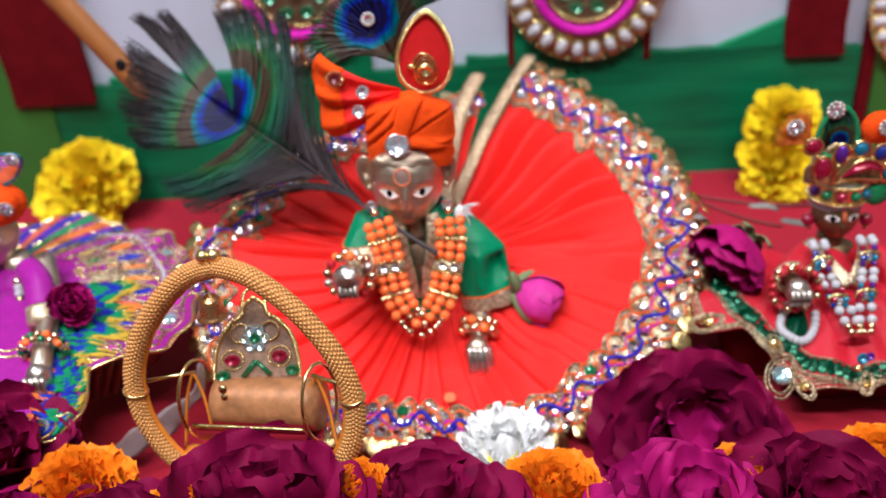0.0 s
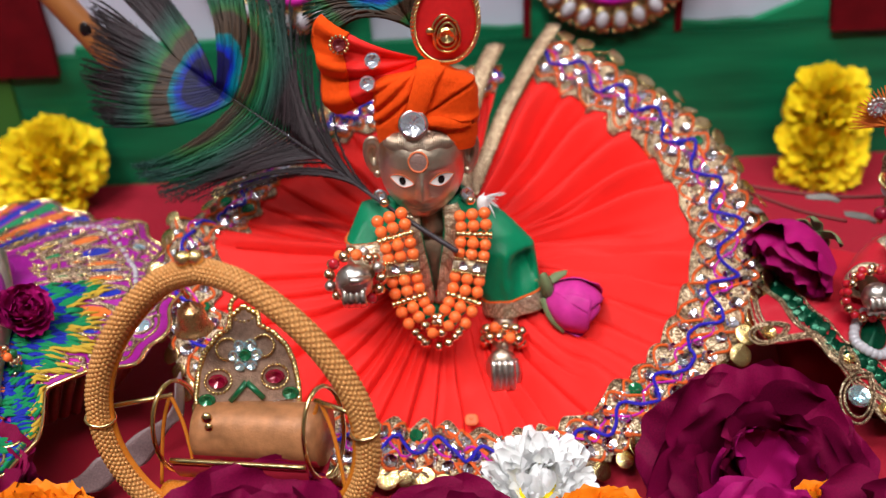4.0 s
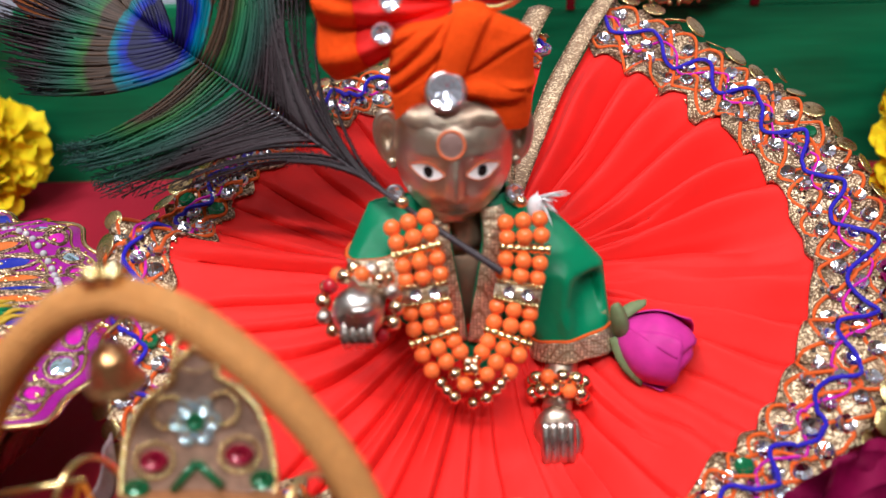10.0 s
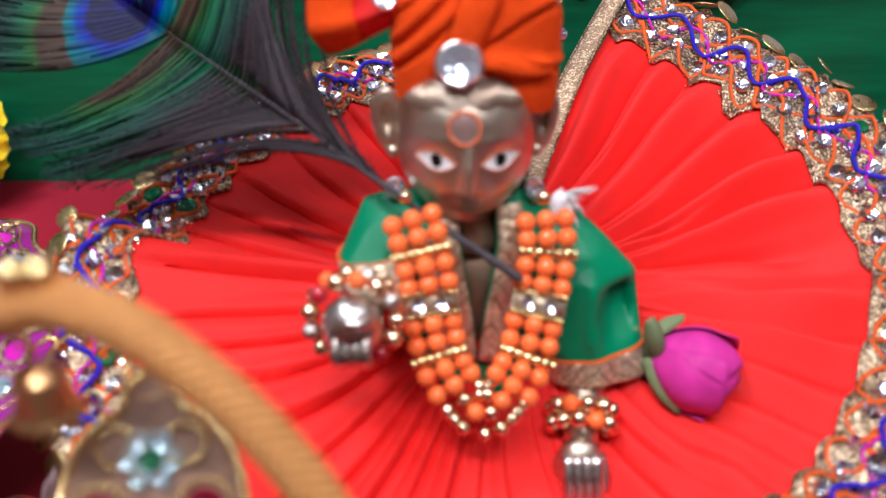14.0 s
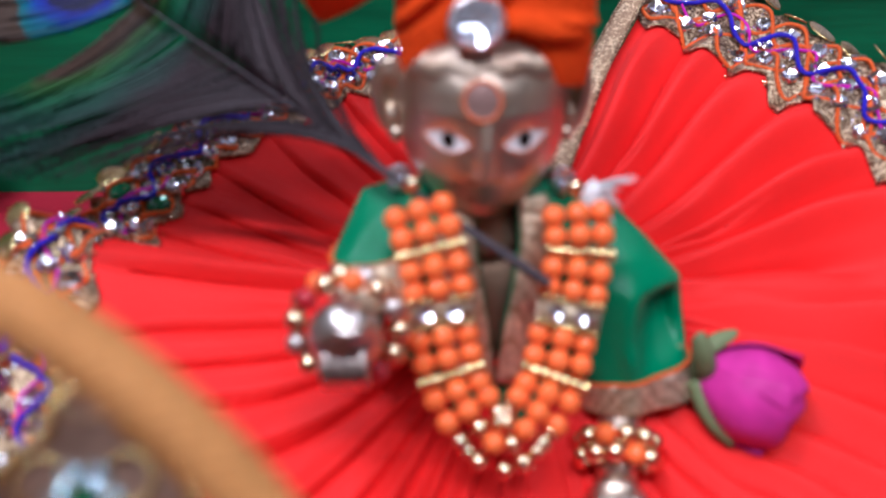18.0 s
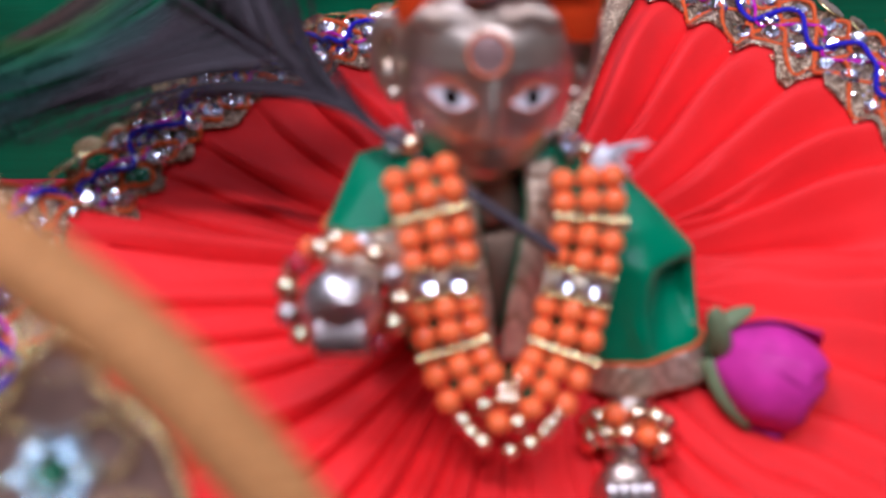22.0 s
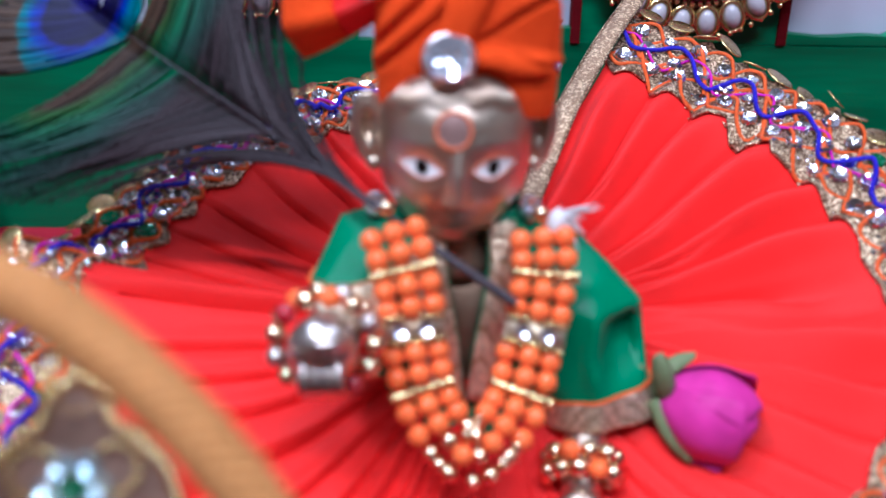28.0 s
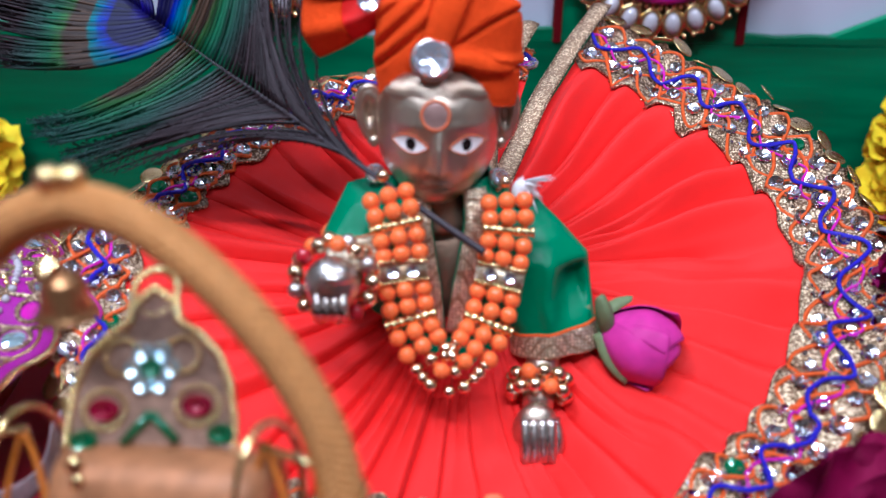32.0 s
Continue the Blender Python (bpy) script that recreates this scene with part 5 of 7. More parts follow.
# loose strands over the quill
vane("upper_vane", "loose dark purplish barbs", 105, [-0.093, -0.080, -0.070, -0.058, -0.045, -0.030, -0.0145], [-0.050, -0.0280, -0.0180, -0.0080, -0.0015, 0.0064, 0.0150],
     [-0.0250, -0.0380, -0.0425, -0.0500, -0.0550, -0.0520, -0.0500], [0.64, 0.62, 0.58, 0.48, 0.32, 0.14, 0.05], [0.10, 0.14, 0.18, 0.26, 0.40, 0.52, 0.58], 0.00064, 44, 0.005, 0.06)
# the eye, split once on its upper side
vane("eye_vane", "blue, teal and bronze eye of the feather", 150, [-0.0145, -0.009, -0.003, 0.003, 0.012], [0.026, 0.038, 0.047, 0.055, 0.062], [0.0385, 0.0350, 0.0250, 0.0100, -0.0040],
     [0.25, 0.28, 0.34, 0.42, 0.5], [0.62, 0.64, 0.68, 0.8, 0.9], 0.00086, 8, 0.006)
vane("eye_vane", "blue, teal and bronze eye of the feather", 95, [-0.0145, -0.010, -0.0056], [0.0165, 0.024, 0.031], [-0.0480, -0.0430, -0.0370], [0.22, 0.26, 0.30], [0.60, 0.62, 0.64], 0.00078, 5, 0.002)
vane("eye_vane", "blue, teal and bronze eye of the feather", 120, [-0.0036, 0.0, 0.005, 0.012], [0.0440, 0.052, 0.060, 0.069], [-0.0250, -0.0260, -0.0200, -0.0120], [0.30, 0.34, 0.4, 0.5], [0.62, 0.66, 0.7, 0.8], 0.00078, 5, 0.005)

SE = Vector((-0.0351, 0.4290, 0.1714))
SA, SN = Vector((-0.50, 0.10, 0.86)).normalized(), Vector((0, -0.97, 0.25)).normalized()
SB = SN.cross(SA).normalized()
SN = SA.cross(SB).normalized()
PEA2 = peacock("small_peacock_vane", SA * (0.39 / 0.0125), SB * (0.39 / 0.0150), 1.0)
small = thing("peacock_plume", SE, "trimmed peacock eye plume with a stone", "feather")
bm = bmesh.new()
sroot = SE - SA * 0.024
for i in range(260):
    t = (i + rng.random()) / 260
    a = radians(-72 + 144 * t)
    L = (0.043 + 0.004 * math.sin(t * 9)) * (1 - 0.25 * abs(t - 0.5)) * rng.uniform(0.95, 1.03)
    p0 = sroot + SA * 0.010 * rng.random()
    p2 = sroot + SA * L * math.cos(a) * 1.05 + SB * L * math.sin(a) * 0.92
    p1 = sroot + SA * L * 0.55 + SB * L * math.sin(a) * 0.30
    barb_tube(bm, p0, p1, p2, 0.0008, 8, 0.001, i * 0.3)
part("eye_vane", bm, PEA2, small, kind="stuff")
bm = bmesh.new()
for k in range(12):
    a = 2 * math.pi * k / 12
    ball(bm, SE - SN * -0.0022 + SA * 0.0026 * math.cos(a) + SB * 0.0026 * math.sin(a), 0.0008, 6, 4)
part("stone_rim", bm, STEEL, small, kind="stuff")
stone(small, CLEAR, SE + SN * 0.0018, SN, 0.0021)

# bamboo flute behind the feather
flute = thing("flute", (-0.140, 0.495, 0.085), "varnished bamboo flute with dark bands", "flute")
F0, F1 = Vector((-0.1600, 0.4965, 0.1147)), Vector((-0.235, 0.512, 0.215))
bm = bmesh.new()
tube(bm, [F0.lerp(F1, i / 30) for i in range(31)], lambda t: 0.0062 + 0.0004 * math.exp(-((t - 0.55) / 0.02) ** 2), 18)
part("bamboo_tube", bm, BAMBOO, flute)
# solid black balls stand in for the shade inside the finger holes
for t in (0.18, 0.56, 0.91):
    bm = bmesh.new()
    ball(bm, F0.lerp(F1, t) + Vector((0.0015, -0.0052, 0.001)), 0.0030, 10, 6, (1.0, 0.5, 1.4))
    part("finger_hole", bm, EYEBLACK, flute)

# rosebud beside the sleeve, white tuft by the ear, petal on the skirt


def petal_sheet(bm, c, rot, w, h, cup, curl, nu=8, nv=8):
    """A cupped petal rising from c; rot turns it, curl rolls its lip outwards."""
    def f(u, v):
        x = (u - 0.5) * 2
        ww = w * math.sin(math.pi * min(1.0, 0.12 + 0.72 * v) ** 0.9) ** 0.7
        y = -cup * (1 - x * x) * math.sin(math.pi * min(1, v * 0.8 + 0.1)) + curl * max(0.0, v - 0.6) ** 2 * 6
        return Vector(c) + rot @ Vector((ww * x, y * -1, h * v * (1 - 0.12 * x * x)))
    surf(bm, f, nu, nv)


bud = thing("rosebud", (0.026, 0.400, 0.046), "pink rosebud with grey-green sepals lying on the skirt", "rosebud")
BD = Vector((0.88, -0.38, -0.30)).normalized()
BQ = BD.to_track_quat("Z", "Y").to_matrix()
BC = Vector((0.0262, 0.3970, 0.0470))


def bud_shell(az, spread, layer, tip, flare):
    """One petal wrapped round the bud: a part of an egg-shaped shell with a free lip."""
    def f(u, v):
        x = (u - 0.5) * 2
        top = tip * (1 - 0.16 * abs(x) ** 2.2 + 0.03 * noise.noise(Vector((x * 3, layer * 900, az))))
        t = 0.02 + v * (top - 0.02)
        r = 0.0106 * math.sin(math.pi * min(0.93, 0.07 + 0.74 * t)) ** 0.75 + layer + flare * max(0.0, v - 0.72) ** 1.6 + 0.0005 * noise.noise(Vector((x * 2.2, v * 3, az + 5)))
        r += 0.0008 * max(0.0, abs(x) - 0.75) * 4 * v
        b = az + spread * x * (1 - 0.25 * (1 - v) ** 2)
        return BC + BQ @ Vector((r * math.cos(b), r * math.sin(b), 0.0215 * t))
    return f


for az, spread, layer, tip, flare in ((0.3, 1.3, -0.0012, 1.00, 0.000), (2.3, 1.3, -0.0010, 1.02, 0.000), (4.4, 1.3, -0.0008, 1.00, 0.000), (1.2, 1.35, 0.0000, 1.00, 0.004), (3.4, 1.35, 0.0003, 0.97, 0.006), (5.3, 1.30, 0.0006, 1.03, 0.010), (0.2, 1.20, 0.0010, 0.93, 0.012)):
    bm = bmesh.new()
    surf(bm, bud_shell(az, spread, layer, tip, flare), 20, 16)
    ob = part("petal", bm, BUDPINK, bud)
    ob.modifiers.new("thickness", "SOLIDIFY").thickness = 0.0003
bm = bmesh.new()
ball(bm, BC + BD * 0.0105, 0.0062, 16, 12, (1, 1, 1.5), rot=BQ)
part("heart", bm, ROSE, bud, "dark purple inner petals")
for lean, out, size in (((0.45, -0.42, -0.62), (-0.4, -0.6, -0.5), 0.0165), ((-0.30, 0.10, 0.95), (0.2, -0.9, 0.3), 0.0120), ((0.75, 0.30, 0.35), (-0.2, 0.5, 0.8), 0.0120), ((0.65, 0.60, -0.30), (0.0, 0.8, -0.4), 0.0120)):
    L = Vector(lean).normalized()
    o_ = Vector(out)
    o_ = (o_ - L * o_.dot(L)).normalized()
    bm = bmesh.new()
    petal_sheet(bm, BC + o_ * 0.0026 + Vector((0, -0.0012, 0)), Matrix((o_.cross(L), o_, L)).transposed(), 0.0024, size, 0.0030, 0.0, 6, 10)
    ob = part("sepal", bm, SEPAL, bud)
    ob.modifiers.new("thickness", "SOLIDIFY").thickness = 0.0004
bm = bmesh.new()
ball(bm, BC, 0.0024, 10, 8)
tube(bm, curve([BC, BC - BD * 0.004 + Vector((0, 0, 0.001)), BC - BD * 0.006 + Vector((0, 0, 0.004))], 6), 0.0013, 7)
part("stem", bm, SEPAL, bud)

tuft = thing("thread_tuft", (0.000, 0.408, 0.083), "white cotton thread tuft tucked behind the ear", "thread tuft")
bm = bmesh.new()
for i in range(46):
    p0 = Vector((0.0005 + rng.uniform(-0.001, 0.001), 0.407, 0.0865))
    d = Vector((rng.uniform(-0.2, 1.0), rng.uniform(-0.5, 0.3), rng.uniform(-1.0, 0.35)))
    if i < 8:
        d = Vector((1.2, -0.2, 0.35 + rng.uniform(-0.1, 0.1)))
    barb_tube(bm, p0, p0 + d * 0.003 + Vector((0.001, 0, 0.001)), p0 + d * rng.uniform(0.005, 0.0085), 0.00045, 5)
part("threads", bm, WHITEPETAL, tuft, kind="stuff")
bm = bmesh.new()
ball(bm, (0.0007, 0.4062, 0.0845), 0.0024, 10, 8, (1, 0.8, 1.7))
part("knot", bm, WHITEPETAL, tuft)
bm = bmesh.new()
cz = 0.5 * (0.354 - 0.345) + 0.0145
surf(bm, lambda u, v: Vector((-0.0075 + 0.0028 * (1 - v) * math.cos(2 * math.pi * u), 0.3535 + 0.0028 * (1 - v) * math.sin(2 * math.pi * u) * (1 + 0.25 * math.cos(4 * math.pi * u)), cz + 0.0007 * math.sin(math.pi * v) + 0.0012 * (1 - v) * math.sin(2 * math.pi * u))), 24, 5, True)
ob = solid("fallen_petal", bm, M("coral_petal", (0.92, 0.16, 0.06), 0.5, vary=0.1), (-0.0075, 0.3535, cz), "small coral petal fallen on the skirt", "petal")
ob.modifiers.new("thickness", "SOLIDIFY").thickness = 0.0005

# ---- the toy swing ----
swing = thing("toy_swing", (-0.083, 0.30, 0.0), "golden toy swing with rope-patterned arch and bell", "toy swing")
SWT = Matrix.Translation((-0.0835, 0.2965, 0.0245)) @ Matrix.Rotation(radians(-13), 4, "Z") @ Matrix.Rotation(radians(-5), 4, "Y") @ Matrix.Rotation(radians(-8), 4, "X")


def sw(x, y, z):
    return SWT @ Vector((x, y, z))


half = [(0.0, 0.0955), (0.0130, 0.0915), (0.0290, 0.0780), (0.0410, 0.0605), (0.0460, 0.0430), (0.0435, 0.0250), (0.0330, 0.0090), (0.0150, 0.0010)]
ring = curve([sw(x, 0, z) for x, z in half] + [sw(0, 0, -0.001)] + [sw(-x, 0, z) for x, z in half[::-1]], 120)
bm = bmesh.new()
tube(bm, ring, 0.0036, 12, flat=1.0, up=(0, 1, 0))
part("arch", bm, ROPE, swing, "arch wrapped in golden scale-patterned rope")
bm = bmesh.new()
fine_ring = curve(ring[::4], 165)
for i, p in enumerate(fine_ring[:-1]):
    d = (fine_ring[i + 1] - p).normalized()
    inw = d.cross(Vector((0, 1, 0))).normalized()
    for half_step in (0, 1):
        c = p.lerp(fine_ring[i + 1], 0.5 * half_step)
        for k in range(9):
            a = 2 * math.pi * (k + 0.5 * half_step) / 9
            n_ = inw * math.cos(a) + Vector((0, 1, 0)) * math.sin(a)
            ball(bm, c + n_ * 0.0033, 0.00088, 6, 4)
part("rope_scale", bm, ROPE, swing, kind="stuff")
bm = bmesh.new()
cen = sw(0, 0, 0.045)
tube(bm, [p + (cen - p).normalized() * 0.0030 + Vector((0, 0.0008, 0)) for p in ring], 0.0022, 8, flat=0.5, up=(0, 1, 0))
part("inner_rim", bm, AMBER, swing, "smooth amber inner rim")
for s in (-1, 1):
    bm = bmesh.new()
    c = sw(s * 0.0458, 0, 0.0420)
    tube(bm, [c + Vector((0.0045 * math.cos(t), 0.0045 * math.sin(t), 0.0008 * s * math.cos(t))) for t in (2 * math.pi * k / 18 for k in range(18))], 0.0007, 6, True)
    part("binding_wire", bm, GOLD, swing)
bm = bmesh.new()
tube(bm, [sw(0, 0, -0.001), sw(0, 0, -0.016), Vector((-0.083, 0.298, 0.006))], 0.0040, 12)
surf(bm, lambda u, v: Vector((-0.083 + (0.026 - 0.02 * max(0, v - 0.5) * 2) * math.cos(2 * math.pi * u), 0.300 + (0.022 - 0.016 * max(0, v - 0.5) * 2) * math.sin(2 * math.pi * u), 0.001 + 0.006 * min(1, v * 2))), 30, 4, True)
part("foot", bm, AMBER, swing)
bm = bmesh.new()
tube(bm, curve([sw(-0.030, 0.004, 0.010), sw(-0.012, 0.000, 0.013), sw(0.012, 0.000, 0.013), sw(0.032, 0.004, 0.010)], 20), 0.0048, 12)
part("cross_bar", bm, AMBER, swing)
# flattened black ball on the bar, painted dark like the inside of a hole
bm = bmesh.new()
ball(bm, sw(-0.010, -0.0048, 0.0135), 0.0022, 10, 6, (1.5, 0.5, 0.9))
part("bar_hole", bm, EYEBLACK, swing)
for s, y in ((-0.0025, -0.002), (0.0012, -0.001)):
    bead(swing, GOLD, sw(s, y, 0.1000), 0.0026, "finial_bead")
# bell
bell = bmesh.new()
BC0 = Vector((-0.0950, 0.3180, 0.0985))
prof = [(0.78 * r, 0.72 * h) for r, h in ((0.0008, 0.0065), (0.0018, 0.0055), (0.0030, 0.0045), (0.0052, 0.0025), (0.0060, -0.002), (0.0064, -0.0055), (0.0080, -0.0080), (0.0074, -0.0082), (0.0055, -0.004), (0.0, -0.002))]
surf(bell, lambda u, v: BC0 + Vector((np.interp(v, [i / 9 for i in range(10)], [p[0] for p in prof]) * math.cos(2 * math.pi * u), np.interp(v, [i / 9 for i in range(10)], [p[0] for p in prof]) * math.sin(2 * math.pi * u), np.interp(v, [i / 9 for i in range(10)], [p[1] for p in prof]))), 24, 27, True)
bp = part("bell", bell, M("bronze_bell", (0.55, 0.30, 0.13), 0.28, metal=0.9, vary=0.2), swing, "small bronze bell")
bm = bmesh.new()
tube(bm, [BC0 + Vector((0, 0, 0.006)), BC0 + Vector((0, -0.005, 0.013))], 0.0006, 6)
part("bell_hook", bm, GOLD, bp)
# back plate with stones
PB, PUP = Vector((-0.0822, 0.3170, 0.0605)), Vector((0.02, 0.42, 0.90)).normalized()
PR = Vector((1, 0, 0.06)).normalized()
PN = PR.cross(PUP)


def pl(x, z, out=0.0):
    return PB + PR * x + PUP * z + PN * out


bm = bmesh.new()


def plate_edge(z):
    return np.interp(z, [0, 0.006, 0.014, 0.020, 0.025, 0.0275, 0.031, 0.0340], [0.0172, 0.0172, 0.0160, 0.0136, 0.0092, 0.0050, 0.0046, 0.0004])


surf(bm, lambda u, v: pl((u - 0.5) * 2 * plate_edge(0.0340 * v), 0.0340 * v, 0.0008), 12, 40)
surf(bm, lambda u, v: pl((0.5 - u) * 2 * plate_edge(0.0340 * v), 0.0340 * v, -0.0008), 12, 40)
back = part("back_plate", bm, M("dull_gilt_plate", (0.44, 0.27, 0.19), 0.4, metal=0.2, vary=0.6, scale=400, bump=0.6, fine=1500), swing, "gold back plate set with coloured stones")
bm = bmesh.new()
for s in (-1, 1):
    for i in range(34):
        z = 0.0340 * i / 33
        ball(bm, pl(s * plate_edge(z), z, 0.0008), 0.0011, 6, 5)
part("beaded_edge", bm, GOLD, back, kind="stuff")
for k in range(6):
    a = 2 * math.pi * k / 6
    stone(back, BLUEWHITE, pl(0.0038 * math.cos(a), 0.0180 + 0.0038 * math.sin(a), 0.0012), PN, 0.0021)
stone(back, EMERALD, pl(0, 0.0180, 0.0014), PN, 0.0021)
for x, z, m, r in ((-0.0095, 0.0100, RUBY, 0.0034), (0.0095, 0.0100, RUBY, 0.0034), (-0.0135, 0.0040, EMERALD, 0.0030), (0.0145, 0.0040, EMERALD, 0.0030)):
    stone(back, m, pl(x, z, 0.0012), PN, r, squash=0.75)
for s in (-1, 1):
    bm = bmesh.new()
    tube(bm, [pl(0, 0.0090, 0.0014), pl(s * 0.0055, 0.0030, 0.0014)], 0.0011, 6)
    part("green_bar", bm, EMERALD, back)
rw = random.Random(3)
for i in range(26):
    x = -0.0165 + 0.033 * i / 25
    stone(back, SILVER, pl(x, 0.0012, 0.0012), PN, 0.0009)
for s in (-1, 1):
    for k in range(2):
        bm = bmesh.new()
        for i in range(22):
            a = 2 * math.pi * i / 22
            ball(bm, pl(s * (0.0095 - 0.0035 * k) + (0.0044 - 0.0008 * k) * math.cos(a), 0.0100 + 0.0105 * k + (0.0040 - 0.0004 * k) * math.sin(a), 0.0012), 0.0006, 5, 4)
        part("dotted_scroll", bm, GOLD, back, kind="stuff")
bm = bmesh.new()
for i in range(20):
    a = 2 * math.pi * i / 20
    ball(bm, pl(0.0046 * math.cos(a), 0.0335 + 0.0046 * math.sin(a), 0.0), 0.0010, 6, 5)
part("dotted_finial", bm, GOLD, back, kind="stuff")
# curved seat
bm = bmesh.new()


def seat_at(u, v, d=0.0):
    a = math.pi * (0.05 + 0.95 * v)
    return sw(-0.022 + 0.047 * u, 0.010 + (0.0125 - d) * math.cos(a), 0.0285 - (0.0125 - d) * math.sin(a) + 0.0)


surf(bm, lambda u, v: seat_at(u, v), 16, 20)
surf(bm, lambda u, v: seat_at(1 - u, v, 0.0012), 16, 20)
part("seat", bm, M("red_painted_seat", (0.58, 0.03, 0.06), 0.35, metal=0.0, vary=0.4, scale=120), swing, "red painted curved seat")
bm = bmesh.new()
tube(bm, [seat_at(i / 12, 1.0) + Vector((0, -0.0004, 0.0004)) for i in range(13)], 0.0009, 8)
part("seat_rim", bm, GOLD, swing, "gold front rim of the seat")
bm = bmesh.new()
drum = [sw(-0.0165 + 0.043 * i / 12, 0.012, 0.0315) for i in range(13)]
tube(bm, drum, 0.0102, 36)
part("drum", bm, M("amber_gilt_drum", (0.42, 0.18, 0.075), 0.38, metal=0.15, vary=0.6, scale=220, bump=0.3), swing, "amber gilded seat drum")
bm = bmesh.new()
surf(bm, lambda u, v: sw(-0.0168 + 0.0436 * u, 0.012 - 0.0106 * math.cos(radians(-58 + 38 * v)), 0.0315 + 0.0106 * math.sin(radians(-58 + 38 * v))), 20, 4)
part("painted_band", bm, M("red_painted_band", (0.60, 0.03, 0.07), 0.35, vary=0.5, scale=120), swing, "red painted band")
for x in (-0.0250, 0.0275):
    bm = bmesh.new()
    tube(bm, [sw(x + 0.0030 * math.cos(t), 0.010 + 0.0100 * math.cos(t), 0.0335 + 0.0165 * math.sin(t)) for t in (2 * math.pi * k / 30 for k in range(30))], 0.0008, 8, True)
    part("side_ring", bm, GOLD, swing, "gold wire side ring")
    for e in (-1, 1):
        bm = bmesh.new()
        tube(bm, curve([sw(x, 0.010, 0.046), sw(x + e * 0.004, 0.008, 0.034), sw(x + e * 0.007, 0.004, 0.014)], 10), 0.0007, 6)
        part("wire_strut", bm, AMBER, swing)
bm = bmesh.new()
tube(bm, [sw(-0.044, 0.004, 0.0440), sw(-0.024, 0.010, 0.0455)], 0.0009, 6)
part("axle", bm, GOLD, swing)
bm = bmesh.new()
tube(bm, [sw(0.044, 0.004, 0.0440), sw(0.026, 0.010, 0.0455)], 0.0009, 6)
part("axle", bm, GOLD, swing)
bm = bmesh.new()
for z, r in ((0.0450, 0.0020), (0.0415, 0.0016), (0.0270, 0.0026), (0.0215, 0.0032)):
    ball(bm, sw(-0.006, -0.002, z), r, 12, 8, (0.9, 0.6, 1.0))
part("gilt_figure", bm, GOLD, swing)

# ---- flowers ----


def rose_petal(seed):
    """Unit petal: height 1 along z, cupped, with a rolled and crinkled lip."""
    def make(bm):
        def f(u, v):
            x = (u - 0.5) * 2
            w = 0.66 * math.sin(math.pi * (0.10 + 0.62 * v)) ** 0.8
            y = -0.30 * (1 - x * x * 0.9) * math.sin(math.pi * min(1.0, v * 0.85)) + 0.14 * x * x
            y += -0.50 * max(0.0, v - 0.62) ** 1.5 * (1 + 0.8 * x * x)
            y += 0.17 * noise.noise(Vector((x * 1.4, v * 2.0, seed * 7.1))) * v + 0.07 * math.sin(6.5 * x + seed * 2 + 2 * v) * v * v + 0.055 * noise.noise(Vector((x * 5.5, v * 4.0, seed * 2.7))) * v + 0.05 * math.sin(13 * x + seed * 5) * v ** 4
            z = v * (1 - 0.13 * x * x) + 0.07 * noise.noise(Vector((x * 4, seed * 3.3, 1))) * v
            return Vector((w * x * (1 + 0.10 * noise.noise(Vector((v * 3, seed, 5)))), y + 0.08, z))
        surf(bm, f, 22, 14)
        surf(bm, lambda u, v: f(1 - u, v) + Vector((0, 0.012, 0)), 22, 14)
    return make


PETALS = {m.name: [unit_mesh("petal", rose_petal(k), m) for k in range(4)] for m in (ROSE, ROSE_PINK)}


